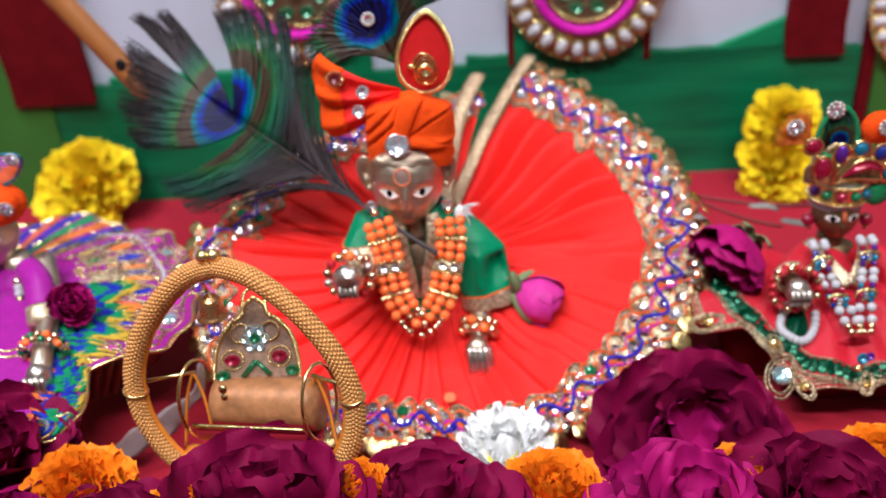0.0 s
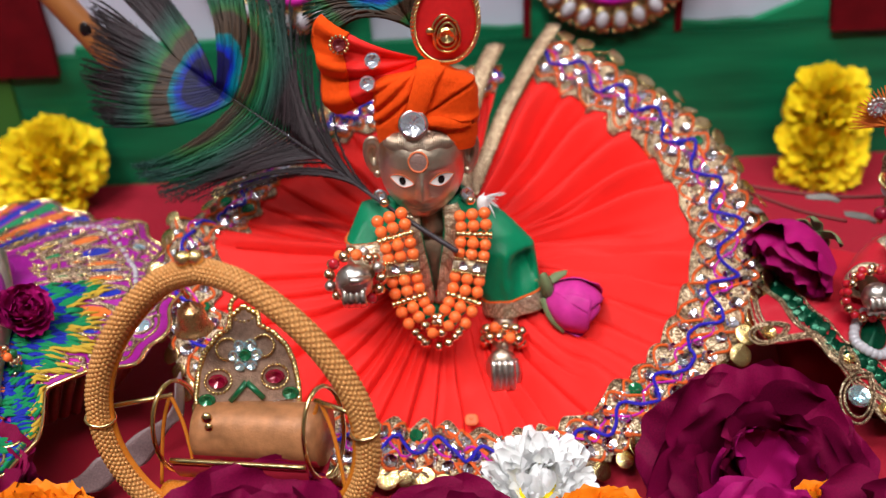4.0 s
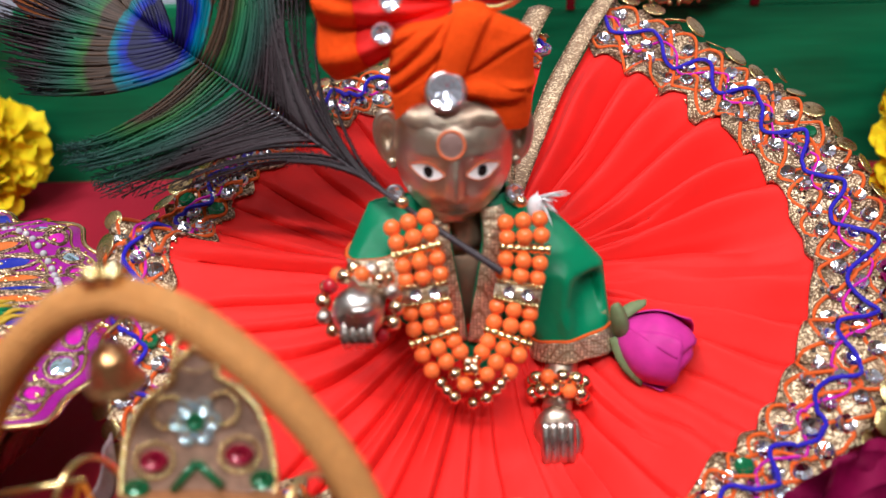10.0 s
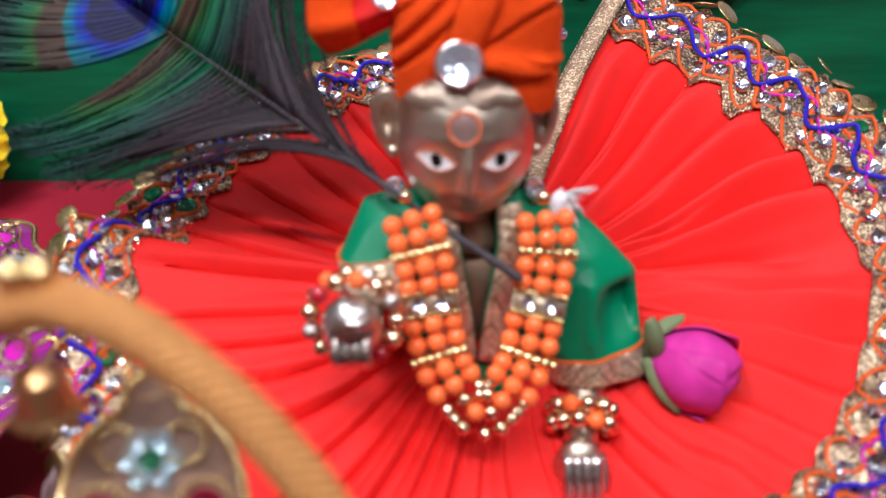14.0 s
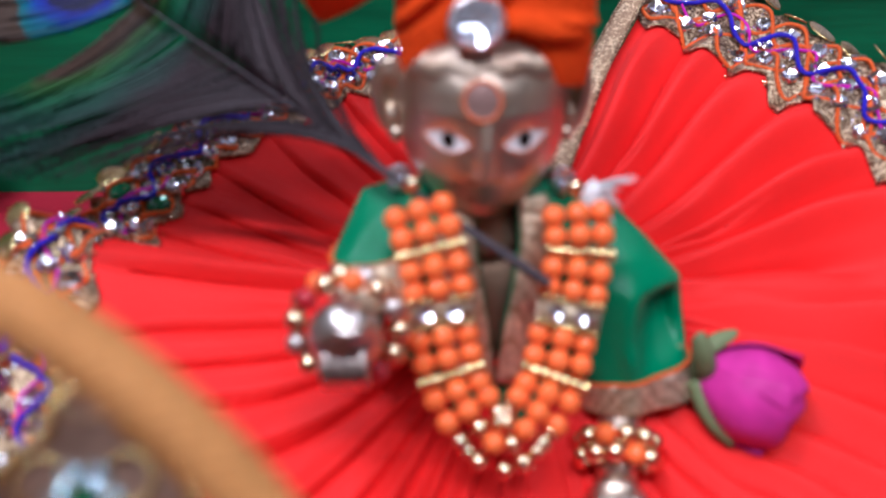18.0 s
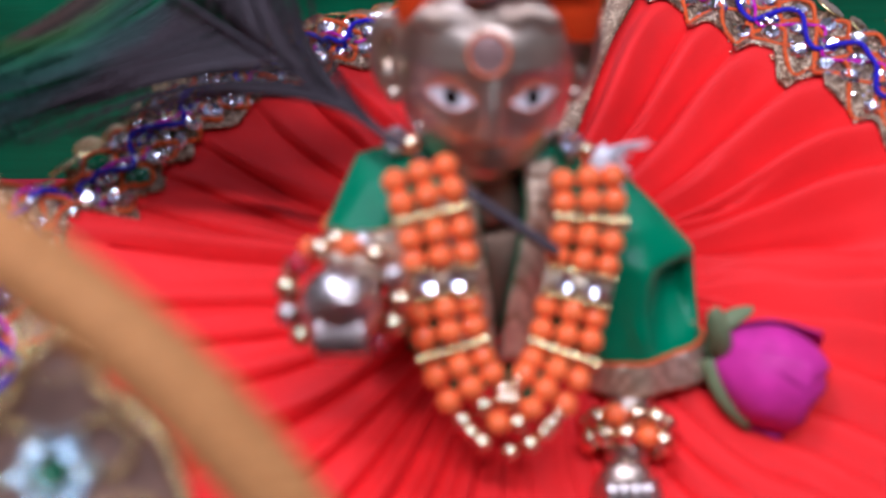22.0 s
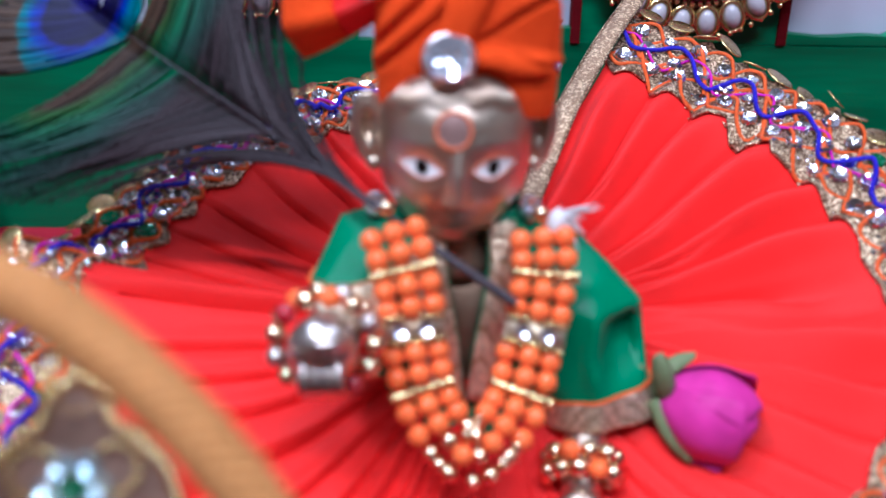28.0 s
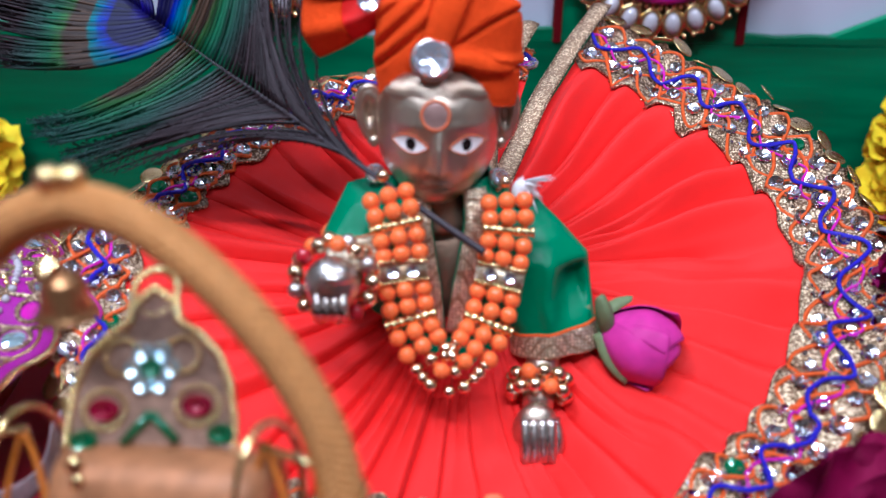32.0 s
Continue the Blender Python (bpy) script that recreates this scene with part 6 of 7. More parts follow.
def rose(base, size, lean, label, m=ROSE, heart=None, seed=0, leaf=False, half_open=False):
    th = thing("rose", base, label, "rose", "roses")
    r = random.Random(seed)
    up = Vector(lean).normalized().to_track_quat("Z", "Y").to_matrix().to_4x4()
    full = ((5, 82, 0.98, 0.0), (5, 62, 0.94, 0.05), (4, 44, 0.84, 0.10), (4, 28, 0.70, 0.16), (3, 12, 0.56, 0.22))
    for ringno, (n, tilt, s, lift) in enumerate(((4, 46, 1.0, 0.0), (4, 30, 0.95, 0.03), (4, 16, 0.85, 0.06), (3, 4, 0.7, 0.08)) if half_open else full):
        for i in range(n):
            a = 2 * math.pi * (i + 0.4 * ringno + r.uniform(-0.15, 0.15)) / n
            mm = (heart if heart and ringno >= 4 else m)
            k = s * size * r.uniform(0.9, 1.08)
            pm = Matrix.Translation(base) @ up @ Matrix.Translation((0, 0, lift * size)) @ Matrix.Rotation(a, 4, "Z") @ Matrix.Rotation(radians(tilt + r.uniform(-14, 12)), 4, "X") @ Matrix.Diagonal((k * r.uniform(0.92, 1.15), k, k, 1))
            piece("petal", PETALS[mm.name][r.randrange(4)], th, pm)
    bm = bmesh.new()
    o = Vector(base)
    ball(bm, o + (up @ Vector((0, 0, 0.12 * size))), 0.15 * size, 10, 8)
    part("calyx", bm, SEPAL, th)
    if o.z < 0.04 and not leaf:
        bm = bmesh.new()
        tube(bm, [o, Vector((o.x, o.y, 0.5 * o.z)), Vector((o.x, o.y + 0.002, 0.0))], 0.0030, 8)
        part("stem", bm, SEPAL, th)
    if leaf:
        for i in range(4):
            bm = bmesh.new()
            petal_sheet(bm, o - (up @ Vector((0, 0, 0.0))), up.to_3x3() @ Matrix.Rotation(1.57 * i, 3, "Z") @ Matrix.Rotation(radians(-110), 3, "X"), 0.11 * size, 0.42 * size, 0.01 * size, 0.004, 6, 6)
            ob = part("sepal", bm, SEPAL, th)
            ob.modifiers.new("thickness", "SOLIDIFY").thickness = 0.0005
    return th


rose((0.0925, 0.3240, 0.0090), 0.0420, (-0.05, -0.62, 0.80), "large dark maroon rose lying beside the skirt", ROSE, ROSE_PINK, 1)
rose((-0.0770, 0.2640, 0.0230), 0.0480, (0.05, 0.1, 1), "dark maroon rose in front of the swing", ROSE, ROSE, 2)
rose((-0.0155, 0.2640, 0.0220), 0.0400, (0.0, 0.1, 1), "dark maroon rose in the front row", ROSE, ROSE, 3)
rose((0.0800, 0.2640, 0.0180), 0.0400, (0.1, 0.0, 1), "magenta rose in the front row", ROSE_PINK, ROSE_PINK, 4)
rose((0.0480, 0.2540, 0.0080), 0.0400, (-0.2, 0.0, 1), "magenta rose in the front row", ROSE_PINK, ROSE, 8)
rose((0.1240, 0.2620, 0.0200), 0.0390, (0.1, 0.0, 1), "dark maroon rose beside an orange marigold", ROSE, ROSE, 5)
rose((-0.1300, 0.2540, 0.0170), 0.0420, (0.0, 0.0, 1), "dark maroon rose at the corner of the front row", ROSE, ROSE_PINK, 6)
rose((-0.1900, 0.3010, 0.0310), 0.0398, (0.3, -0.2, 1), "dark maroon rose leaning on the embroidered dress", ROSE, ROSE, 7)
rose((-0.1680, 0.2570, 0.0170), 0.0400, (0.0, 0.0, 1), "magenta rose behind an orange marigold", ROSE_PINK, ROSE, 9)
rose((0.1740, 0.2560, 0.0060), 0.0445, (0.0, 0.1, 1), "dark maroon rose at the end of the front row", ROSE, ROSE, 12)
rose((0.1365, 0.4060, 0.0640), 0.0270, (-0.62, -0.40, -0.52), "magenta rose lying upside down on red silk", ROSE_PINK, ROSE_PINK, 10, True, True)
rose((-0.1765, 0.3720, 0.0640), 0.0125, (0.45, -0.35, 0.75), "small magenta rosebud tucked beside the sleeve", ROSE_PINK, ROSE_PINK, 11, True, True)


def ruffle(bm):
    """Unit frilled petal for marigolds."""
    def f(u, v):
        x = (u - 0.5) * 2
        w = 0.18 + 0.32 * v
        return Vector((w * x, 0.10 * math.sin(6 * x + 2) * v + 0.15 * v * v, v * (1 - 0.22 * x * x - 0.06 * abs(math.sin(5.0 * x)))))
    surf(bm, f, 6, 4)
    surf(bm, lambda u, v: f(1 - u, v) + Vector((0, 0.03, 0)), 6, 4)


def slim(bm):
    """Unit spoon-shaped petal."""
    def f(u, v):
        x = (u - 0.5) * 2
        w = 0.20 * math.sin(math.pi * (0.12 + 0.80 * v)) ** 0.6
        return Vector((w * x, -0.12 * (1 - x * x) + 0.22 * v * v, v * (1 - 0.06 * x * x)))
    surf(bm, f, 5, 6)
    surf(bm, lambda u, v: f(1 - u, v) + Vector((0, 0.03, 0)), 5, 6)


FRILL = {m.name: unit_mesh("frilled_petal", ruffle, m) for m in (MARIGOLD, YELLOW)}
SLIM = unit_mesh("slim_petal", slim, WHITEPETAL)


def pompon(name, c, size, lean, mesh, count, label, category, calyx, seed, flat=0.8, wide=1.0, small=1.0, ragged=0.0):
    """A full flower head: petals in a golden spiral over a dome."""
    c = Vector(c)
    th = thing(name, c, label, category, category + "s")
    r = random.Random(seed)
    up = Vector(lean).normalized().to_track_quat("Z", "Y").to_matrix().to_4x4()
    for i in range(count):
        t = (i + 0.5) / count
        a = i * 2.39996
        tilt = radians(6 + 98 * t ** 0.62 + r.uniform(-16, 16))
        k = small * size * (0.74 + 0.14 * t) * r.uniform(0.8, 1.15) * (1 + ragged * r.choice((-1, -0.5, 0, 0.6, 1)))
        m = Matrix.Translation(c) @ up @ Matrix.Diagonal((1, 1, flat, 1)) @ Matrix.Rotation(a, 4, "Z") @ Matrix.Rotation(tilt, 4, "X") @ Matrix.Translation((0, 0, (0.30 + 0.50 * (1 - small)) * size)) @ Matrix.Rotation(r.uniform(-0.6, 0.6), 4, "Z") @ Matrix.Diagonal((k * wide, k * 0.9, k * 0.72, 1))
        piece("petal", mesh, th, m)
    bm = bmesh.new()
    ball(bm, c, (0.36 + 0.45 * (1 - small)) * size, 16, 10, (1, 1, 0.8))
    part("calyx", bm, calyx, th)
    if c.y < 0.3:
        bm = bmesh.new()
        tube(bm, [c, Vector((c.x, c.y, 0.5 * c.z)), Vector((c.x, c.y, 0.0))], 0.0045, 8)
        part("stem", bm, SEPAL, th)
    return th


for i, (p, s, d) in enumerate((((-0.1500, 0.2850, 0.032), 0.0260, (0.1, -0.3, 1)), ((-0.1040, 0.2710, 0.033), 0.0210, (0, -0.1, 1)), ((-0.0410, 0.2760, 0.033), 0.0210, (0, -0.1, 1)),
                               ((0.0320, 0.2830, 0.023), 0.0250, (0, -0.2, 1)), ((0.1060, 0.2830, 0.024), 0.0220, (0, -0.2, 1)), ((0.1590, 0.2930, 0.022), 0.0230, (-0.2, -0.2, 1)))):
    pompon("marigold", p, s, d, FRILL[MARIGOLD.name], 230, "fresh orange marigold head on the crimson cloth", "marigold", MARIGOLD, 20 + i, small=0.74, wide=0.7)
pompon("marigold", (-0.2420, 0.5780, 0.0250), 0.0340, (0, -0.8, 0.7), FRILL[YELLOW.name], 190, "yellow marigold head standing against the green board", "marigold", YELLOW, 31, small=0.80, wide=0.60, ragged=0.30)
pompon("marigold", (0.2030, 0.5720, 0.0165), 0.0255, (-0.1, -0.9, 0.5), FRILL[YELLOW.name], 190, "yellow marigold head at the foot of the board", "marigold", YELLOW, 32, small=0.82, wide=0.60, ragged=0.34)
pompon("marigold", (0.2070, 0.5830, 0.0400), 0.0255, (0.0, -0.9, 0.5), FRILL[YELLOW.name], 190, "yellow marigold head resting on another marigold", "marigold", YELLOW, 33, small=0.82, wide=0.60, ragged=0.34)
pompon("chrysanthemum", (0.0150, 0.3250, 0.0090), 0.0255, (0.0, -0.35, 1), SLIM, 150, "white chrysanthemum head before the skirt", "chrysanthemum", YELLOW, 40, 0.65, 0.85)

# ---- the crowned figure beside the skirt ----


def small_head(bm, c, rx, rz, mats=True):
    """A small round-faced head: brow, nose, mouth and painted eyes."""
    c = Vector(c)

    def fy(x, z):
        q = 1 - (x / (rx * (1 - 0.28 * max(0, -z / rz) ** 1.7))) ** 2 - (z / rz) ** 2
        y = -rx * math.sqrt(max(q, 0))
        y -= 0.16 * rx * math.exp(-(x / (0.11 * rx)) ** 2) * np.interp(z / rz, [-0.36, -0.28, 0.1], [0, 1, 0])
        y -= 0.09 * rx * math.exp(-(x / (0.25 * rx)) ** 2) * (math.exp(-((z / rz + 0.50) / 0.06) ** 2) + math.exp(-((z / rz + 0.64) / 0.07) ** 2))
        return y

    def at(u, v):
        a, b = 2 * math.pi * u, math.pi * (0.002 + 0.996 * v)
        z = -rz * math.cos(b)
        x = rx * (1 - 0.28 * max(0, -z / rz) ** 1.7) * math.sin(b) * math.cos(a)
        return c + Vector((x, fy(x * 0.999, z) if math.sin(a) < 0 else rx * math.sin(b) * math.sin(a), z))
    surf(bm, at, 64, 44, True)
    for s in (-1, 1):
        for mi, w, h, e in ((2, 0.27, 0.15, 0.00035), (3, 0.12, 0.13, 0.0006)):
            surf(bm, lambda u, v: c + Vector((s * 0.44 * rx + w * rx * (1 - v) * math.cos(2 * math.pi * u), fy(s * 0.44 * rx + w * rx * (1 - v) * math.cos(2 * math.pi * u), 0.10 * rz + h * rx * (1 - v) * math.sin(2 * math.pi * u)) - e, 0.10 * rz + h * rx * (1 - v) * math.sin(2 * math.pi * u))), 18, 3, True, mi)
    tube(bm, [c + Vector((0, fy(0, z * rz) - 0.0003, z * rz)) for z in (0.02, 0.2, 0.4)], 0.0011, 6, mi=4)


OR = Vector((0.1785, 0.4080, 0.0685))


def fr(u, w, out=0.0):
    """Place on the upright front of the crowned figure, in millimetres right and up of its face."""
    return OR + Vector((u * 0.001, -0.001 * out, w * 0.001 - u * 0.00006))


bm = bmesh.new()
small_head(bm, OR + Vector((0, 0.008, 0.0020)), 0.0110, 0.0138)
tube(bm, [OR + Vector((0, 0.010, -0.010)), OR + Vector((0, 0.010, -0.022))], 0.0060, 14)
ball(bm, OR + Vector((0.002, 0.010, -0.034)), 0.0150, 22, 16, (1.15, 0.85, 1.35))
tube(bm, curve([OR + Vector((-0.012, 0.002, -0.014)), OR + Vector((-0.024, -0.014, -0.016)), OR + Vector((-0.0296, -0.033, -0.0145))], 12), lambda t: 0.0048 - 0.001 * t, 12)
ball(bm, OR + Vector((-0.0296, -0.0360, -0.0130)), 0.0056, 16, 12, (1, 0.9, 1.05), 1)
for i in range(4):
    x = -0.0333 + 0.0024 * i
    tube(bm, curve([OR + Vector((x, -0.0400, -0.0105)), OR + Vector((x, -0.0425, -0.0135)), OR + Vector((x, -0.0410, -0.0170))], 6), 0.0013, 7, mi=1)
tube(bm, curve([OR + Vector((0.018, 0.008, -0.022)), OR + Vector((0.026, -0.004, -0.036)), OR + Vector((0.0245, -0.022, -0.050))], 12), lambda t: 0.0050 - 0.001 * t, 12)
ball(bm, OR + Vector((0.0245, -0.0245, -0.0520)), 0.0050, 14, 10, (1, 1, 1), 1)
solid("statue", bm, [OLIVE_BRASS, STEEL, EYEWHITE, EYEBLACK, TILAK], OR + Vector((0, 0.01, -0.055)), "small brass statue with white eyes and crown", "statue")

def fc(u, w, out=0.0):
    """The same for the crown, which sits a little to one side."""
    return fr(u - 8.5, w, out)


crown = thing("crown", fc(0, 12), "gilt crown set with coloured cabochon stones", "crown")
bm = bmesh.new()
surf(bm, lambda u, v: OR + Vector((0.0132 * math.cos(2 * math.pi * u), 0.009 + 0.0132 * math.sin(2 * math.pi * u), 0.0110 + 0.0085 * v)), 40, 5, True)
ob = part("band", bm, GOLD, crown)
ob.modifiers.new("thickness", "SOLIDIFY").thickness = 0.0010
for z in (0.0110, 0.0195):
    bm = bmesh.new()
    for k in range(56):
        a = 2 * math.pi * k / 56
        ball(bm, OR + Vector((0.0138 * math.cos(a), 0.009 + 0.0138 * math.sin(a), z)), 0.0009, 6, 4)
    part("beaded_rim", bm, GOLD, crown, kind="stuff")
for k, m in enumerate((AMETHYST, EMERALD, GARNET, EMERALD, TURQUOISE, SAPPHIRE)):
    a = radians(200 + 28 * k)
    p = OR + Vector((0.0134 * math.cos(a), 0.009 + 0.0134 * math.sin(a), 0.0152))
    piece("cabochon", BALLS[{AMETHYST: AMETHYST, EMERALD: EMERALD, GARNET: RUBY, TURQUOISE: TURQUOISE, SAPPHIRE: SAPPHIRE}[m].name], crown, Matrix.Translation(p) @ Matrix.Scale(0.0026, 4))
bm = bmesh.new()
surf(bm, lambda u, v: OR + Vector(((0.0122 + 0.001 * v) * math.cos(2 * math.pi * u), 0.010 + 0.0122 * math.sin(2 * math.pi * u), 0.0060 + 0.0215 * v)), 36, 6, True)
part("lining", bm, M("grey_cap_cloth", (0.42, 0.40, 0.46), 0.8, vary=0.1), crown, "grey cloth lining")
for u, w, m, ru, rw, nm in ((-11, 40.5, RUBY, 3.2, 3.2, "cabochon"), (2, 37.0, AMETHYST, 2.7, 4.2, "drop_stone"), (10.5, 39.5, TURQUOISE, 3.2, 3.2, "cabochon"), (20, 37.8, SAPPHIRE, 3.3, 3.3, "cabochon"), (-5.5, 29.5, RUBY, 3.6, 5.2, "drop_stone"), (25, 28.0, TURQUOISE, 3.3, 3.3, "cabochon")):
    p = fc(u, w, 4.6)
    cb = piece(nm, BALLS[m.name], crown, Matrix.Translation(p) @ Matrix.Diagonal((ru * 0.001, 0.0020, rw * 0.001, 1)))
    bm = bmesh.new()
    tube(bm, [p + Vector(((ru + 0.7) * 0.001 * math.cos(t), 0.0006, (rw + 0.7) * 0.001 * math.sin(t))) for t in (2 * math.pi * k / 24 for k in range(24))], 0.0009, 6, True, up=(0, 1, 0))
    part("gold_setting", bm, GOLD, crown)
bm = bmesh.new()
tube(bm, curve([fc(4, 26.5, 4.6), fc(10, 30.5, 4.8), fc(16, 31.5, 4.8), fc(21.5, 28.5, 4.6)], 20), lambda t: 0.0030 * (0.35 + 0.65 * math.sin(math.pi * min(1, t + 0.08))), 12, flat=0.6)
part("crescent_stone", bm, RUBY, crown, "red crescent stone")
bm = bmesh.new()
tube(bm, curve([fc(1.5, 24.5, 4.6), fc(9, 33.2, 4.8), fc(16.5, 34.5, 4.8), fc(23.0, 30.0, 4.6)], 24), 0.0009, 6)
tube(bm, curve([fc(-1, 22, 4), fc(-9.5, 28.5, 4.4), fc(-8.5, 36.5, 4.6)], 16), 0.0009, 6)
tube(bm, curve([fc(0, 22, 4), fc(0.5, 30, 4.4), fc(2, 32, 4.4)], 10), 0.0009, 6)
tube(bm, curve([fc(1, 22, 4), fc(8, 25, 4.2), fc(22, 24.5, 4.2)], 16), 0.0009, 6)
part("gold_scroll", bm, GOLD, crown)
bm = bmesh.new()
surf(bm, lambda u, v: fc(-13 + 40 * u, 22 + (18 + 3 * math.sin(u * 7)) * v * min(1, 0.4 + 2.0 * u * 1), 3.4), 16, 8)
ob = part("gold_backing", bm, LACE, crown)
ob.modifiers.new("thickness", "SOLIDIFY").thickness = 0.0008


def flower_stone(parent, p, r):
    bm = bmesh.new()
    for k in range(11):
        a = 2 * math.pi * k / 11
        ball(bm, p + Vector((r * math.cos(a), 0, r * math.sin(a))), 0.30 * r, 6, 5)
    part("stone_rim", bm, STEEL, parent, kind="stuff")
    stone(parent, CLEAR, p, (0, -1, 0.15), 0.75 * r)


bm = bmesh.new()
tube(bm, [fc(-0.5 + 8.6 * math.sin(t) * (1 - 0.25 * math.cos(t)), 47 + 12 * math.cos(t), 3.0) for t in (2 * math.pi * k / 40 for k in range(40))], 0.0012, 7, True, up=(0, 1, 0))
part("green_drop_rim", bm, THREAD_GREEN, crown, "green thread-wrapped drop rim")
bm = bmesh.new()
for i in range(90):
    a = radians(-180 + 360 * i / 90)
    barb_tube(bm, fc(-0.5, 38, 2.6), fc(-0.5 + 3.5 * math.sin(a), 44 + 4 * math.cos(a), 2.6), fc(-0.5 + 7.8 * math.sin(a) * (1 - 0.25 * math.cos(a)), 47 + 11 * math.cos(a), 2.6), 0.0008, 5)
DROP = peacock("crown_peacock_vane", Vector((0.39 / 0.0042, 0, 0)), Vector((0, 0, 0.39 / 0.0048)), 1.0)
dv = thing("peacock_tuft", fc(0.5, 43, 2.6), "small peacock eye set in the crown", "feather")
part("eye_vane", bm, DROP, dv, kind="stuff")
flower_stone(crown, fc(-3.5, 58, 4.4), 0.0034)
bm = bmesh.new()
for i in range(110):
    a = radians(-96 + 92 * (i / 110))
    L = 15 + 3 * math.sin(i)
    barb_tube(bm, fc(-12, 41, 2.0), fc(-12 + 0.5 * L * math.sin(a), 41 + 0.55 * L * math.cos(a) + 1, 2), fc(-12 + L * math.sin(a) * 0.95, 41 + L * math.cos(a), 2.0 + 0.5 * math.sin(i * 5)), 0.00045, 5)
part("orange_fan", bm, THREAD_ORANGE, crown, "orange thread fan", kind="stuff")
flower_stone(crown, fc(-20, 49.5, 4.0), 0.0033)
bm = bmesh.new()
ball(bm, fc(17.5, 49, 2.0), 0.0080, 20, 14, (1.0, 0.65, 0.95))
part("velvet_ball", bm, VELVET, crown, "orange velvet ball")
flower_stone(crown, fc(18.5, 52, 8.4), 0.0034)
bm = bmesh.new()
ball(bm, fc(23, 17, -2), 0.0072, 18, 12, (0.9, 0.8, 1.15))
part("green_ball", bm, THREAD_GREEN, crown)
for u in (-13.2, 14.2):
    er = thing("earring", fr(u, -1.5, -6), "red glass bead earring on the crowned statue", "earring", "earrings")
    bead(er, RUBY, fr(u, -1.5, -6), 0.0031)
    bead(er, GOLDBEAD, fr(u, -5.5, -6), 0.0013)

# red dress with sequins, piping and pearls
RC = Vector((0.176, 0.412, 0))
RA = [120, 150, 180, 195, 205, 212, 220, 230, 238, 244, 254, 263, 280, 320, 360]
RR = [0.066, 0.062, 0.063, 0.073, 0.075, 0.073, 0.065, 0.067, 0.075, 0.073, 0.0725, 0.073, 0.074, 0.079, 0.079]


def rs(a, k, lift=0.0):
    t = radians(a)
    r = (np.interp(a, RA, RR) + 0.003 * math.sin(radians(a) * 9)) * k
    x, y = RC.x + r * math.cos(t), RC.y + r * math.sin(t) * 0.98
    z = 0.0160 + 0.42 * (y - 0.325) + 0.006 * (1 - k) + 0.0016 * math.sin(a * 0.35) * k + lift
    return Vector((x, y, min(z, 0.044 + lift)))


def at_radius(a, r, lift=0.0):
    """Place on the red dress at an angle and a distance from its middle."""
    return rs(a, r / (np.interp(a, RA, RR) + 0.003 * math.sin(radians(a) * 9)), lift)


def sequin_line(a):
    return np.interp(a, [170, 190, 213, 232, 244, 255, 265, 346], [0.0585, 0.0592, 0.0582, 0.0602, 0.0640, 0.0665, 0.0668, 0.0680])


dress = thing("red_dress", (RC.x, RC.y, 0.0), "crimson silk dress with green sequins and pearls", "doll dress")
bm = bmesh.new()
surf(bm, lambda u, v: rs(150 + 220 * u, 0.12 + 0.88 * v), 110, 14)
ob = part("silk_skirt", bm, CRIMSON_SILK, dress)
ob.modifiers.new("thickness", "SOLIDIFY").thickness = 0.0009
bm = bmesh.new()
surf(bm, lambda u, v: rs(150 + 220 * u, 0.93 - 0.15 * v).lerp(Vector((rs(150 + 220 * u, 0.80 - 0.1 * v).x, rs(150 + 220 * u, 0.80 - 0.1 * v).y, 0.001)), v), 110, 6)
part("lining", bm, FELT_RED, dress, "dark lining under the skirt")
bm = bmesh.new()
tube(bm, curve([OR + Vector((-0.0020, 0.012, -0.0300)), OR + Vector((-0.0030, -0.004, -0.0310)), OR + Vector((-0.0055, -0.032, -0.0350)), OR + Vector((-0.0060, -0.046, -0.0400))], 20), lambda t: 0.0095 + 0.0055 * math.sin(math.pi * min(1.0, 0.15 + t)), 26)
tube(bm, curve([OR + Vector((-0.010, 0.000, -0.014)), OR + Vector((-0.0220, -0.012, -0.0150)), OR + Vector((-0.0285, -0.0230, -0.0140))], 10), lambda t: 0.0068 + 0.001 * t, 14)
tube(bm, curve([OR + Vector((0.008, 0.000, -0.014)), OR + Vector((0.0205, -0.010, -0.0190)), OR + Vector((0.0250, -0.0190, -0.0290))], 10), lambda t: 0.0068 + 0.001 * t, 14)
part("bodice", bm, CRIMSON_SILK, dress)
for c in ((-0.0287, -0.0235, -0.0140), (0.0250, -0.0195, -0.0294)):
    bm = bmesh.new()
    tube(bm, [OR + Vector(c) + Vector((0.0068 * math.cos(t), 0.0, 0.0068 * math.sin(t))) for t in (2 * math.pi * k / 24 for k in range(24))], 0.0018, 8, True, up=(0, 1, 0))
    part("gold_cuff", bm, LAME, dress)
for s in (-1, 1):
    bm = bmesh.new()
    pts = curve([OR + Vector((-0.003 + s * 0.0125, -0.004, -0.0065)), OR + Vector((-0.003 + s * 0.0080, -0.0175, -0.0095)), OR + Vector((-0.003 + s * 0.0005, -0.0285, -0.0160))], 14)
    tube(bm, pts, 0.0030, 10, flat=0.3, up=(0, -1, 0.4))
    part("gold_collar", bm, LAME, dress, "gold brocade collar band")
for k in (0.955, 0.975, 1.0):
    bm = bmesh.new()
    tube(bm, [rs(160 + 200 * i / 120, k + 0.006 * math.sin(i * 0.35), 0.0014) for i in range(121)], 0.00055, 5)
    part("gold_piping", bm, LACE, dress)
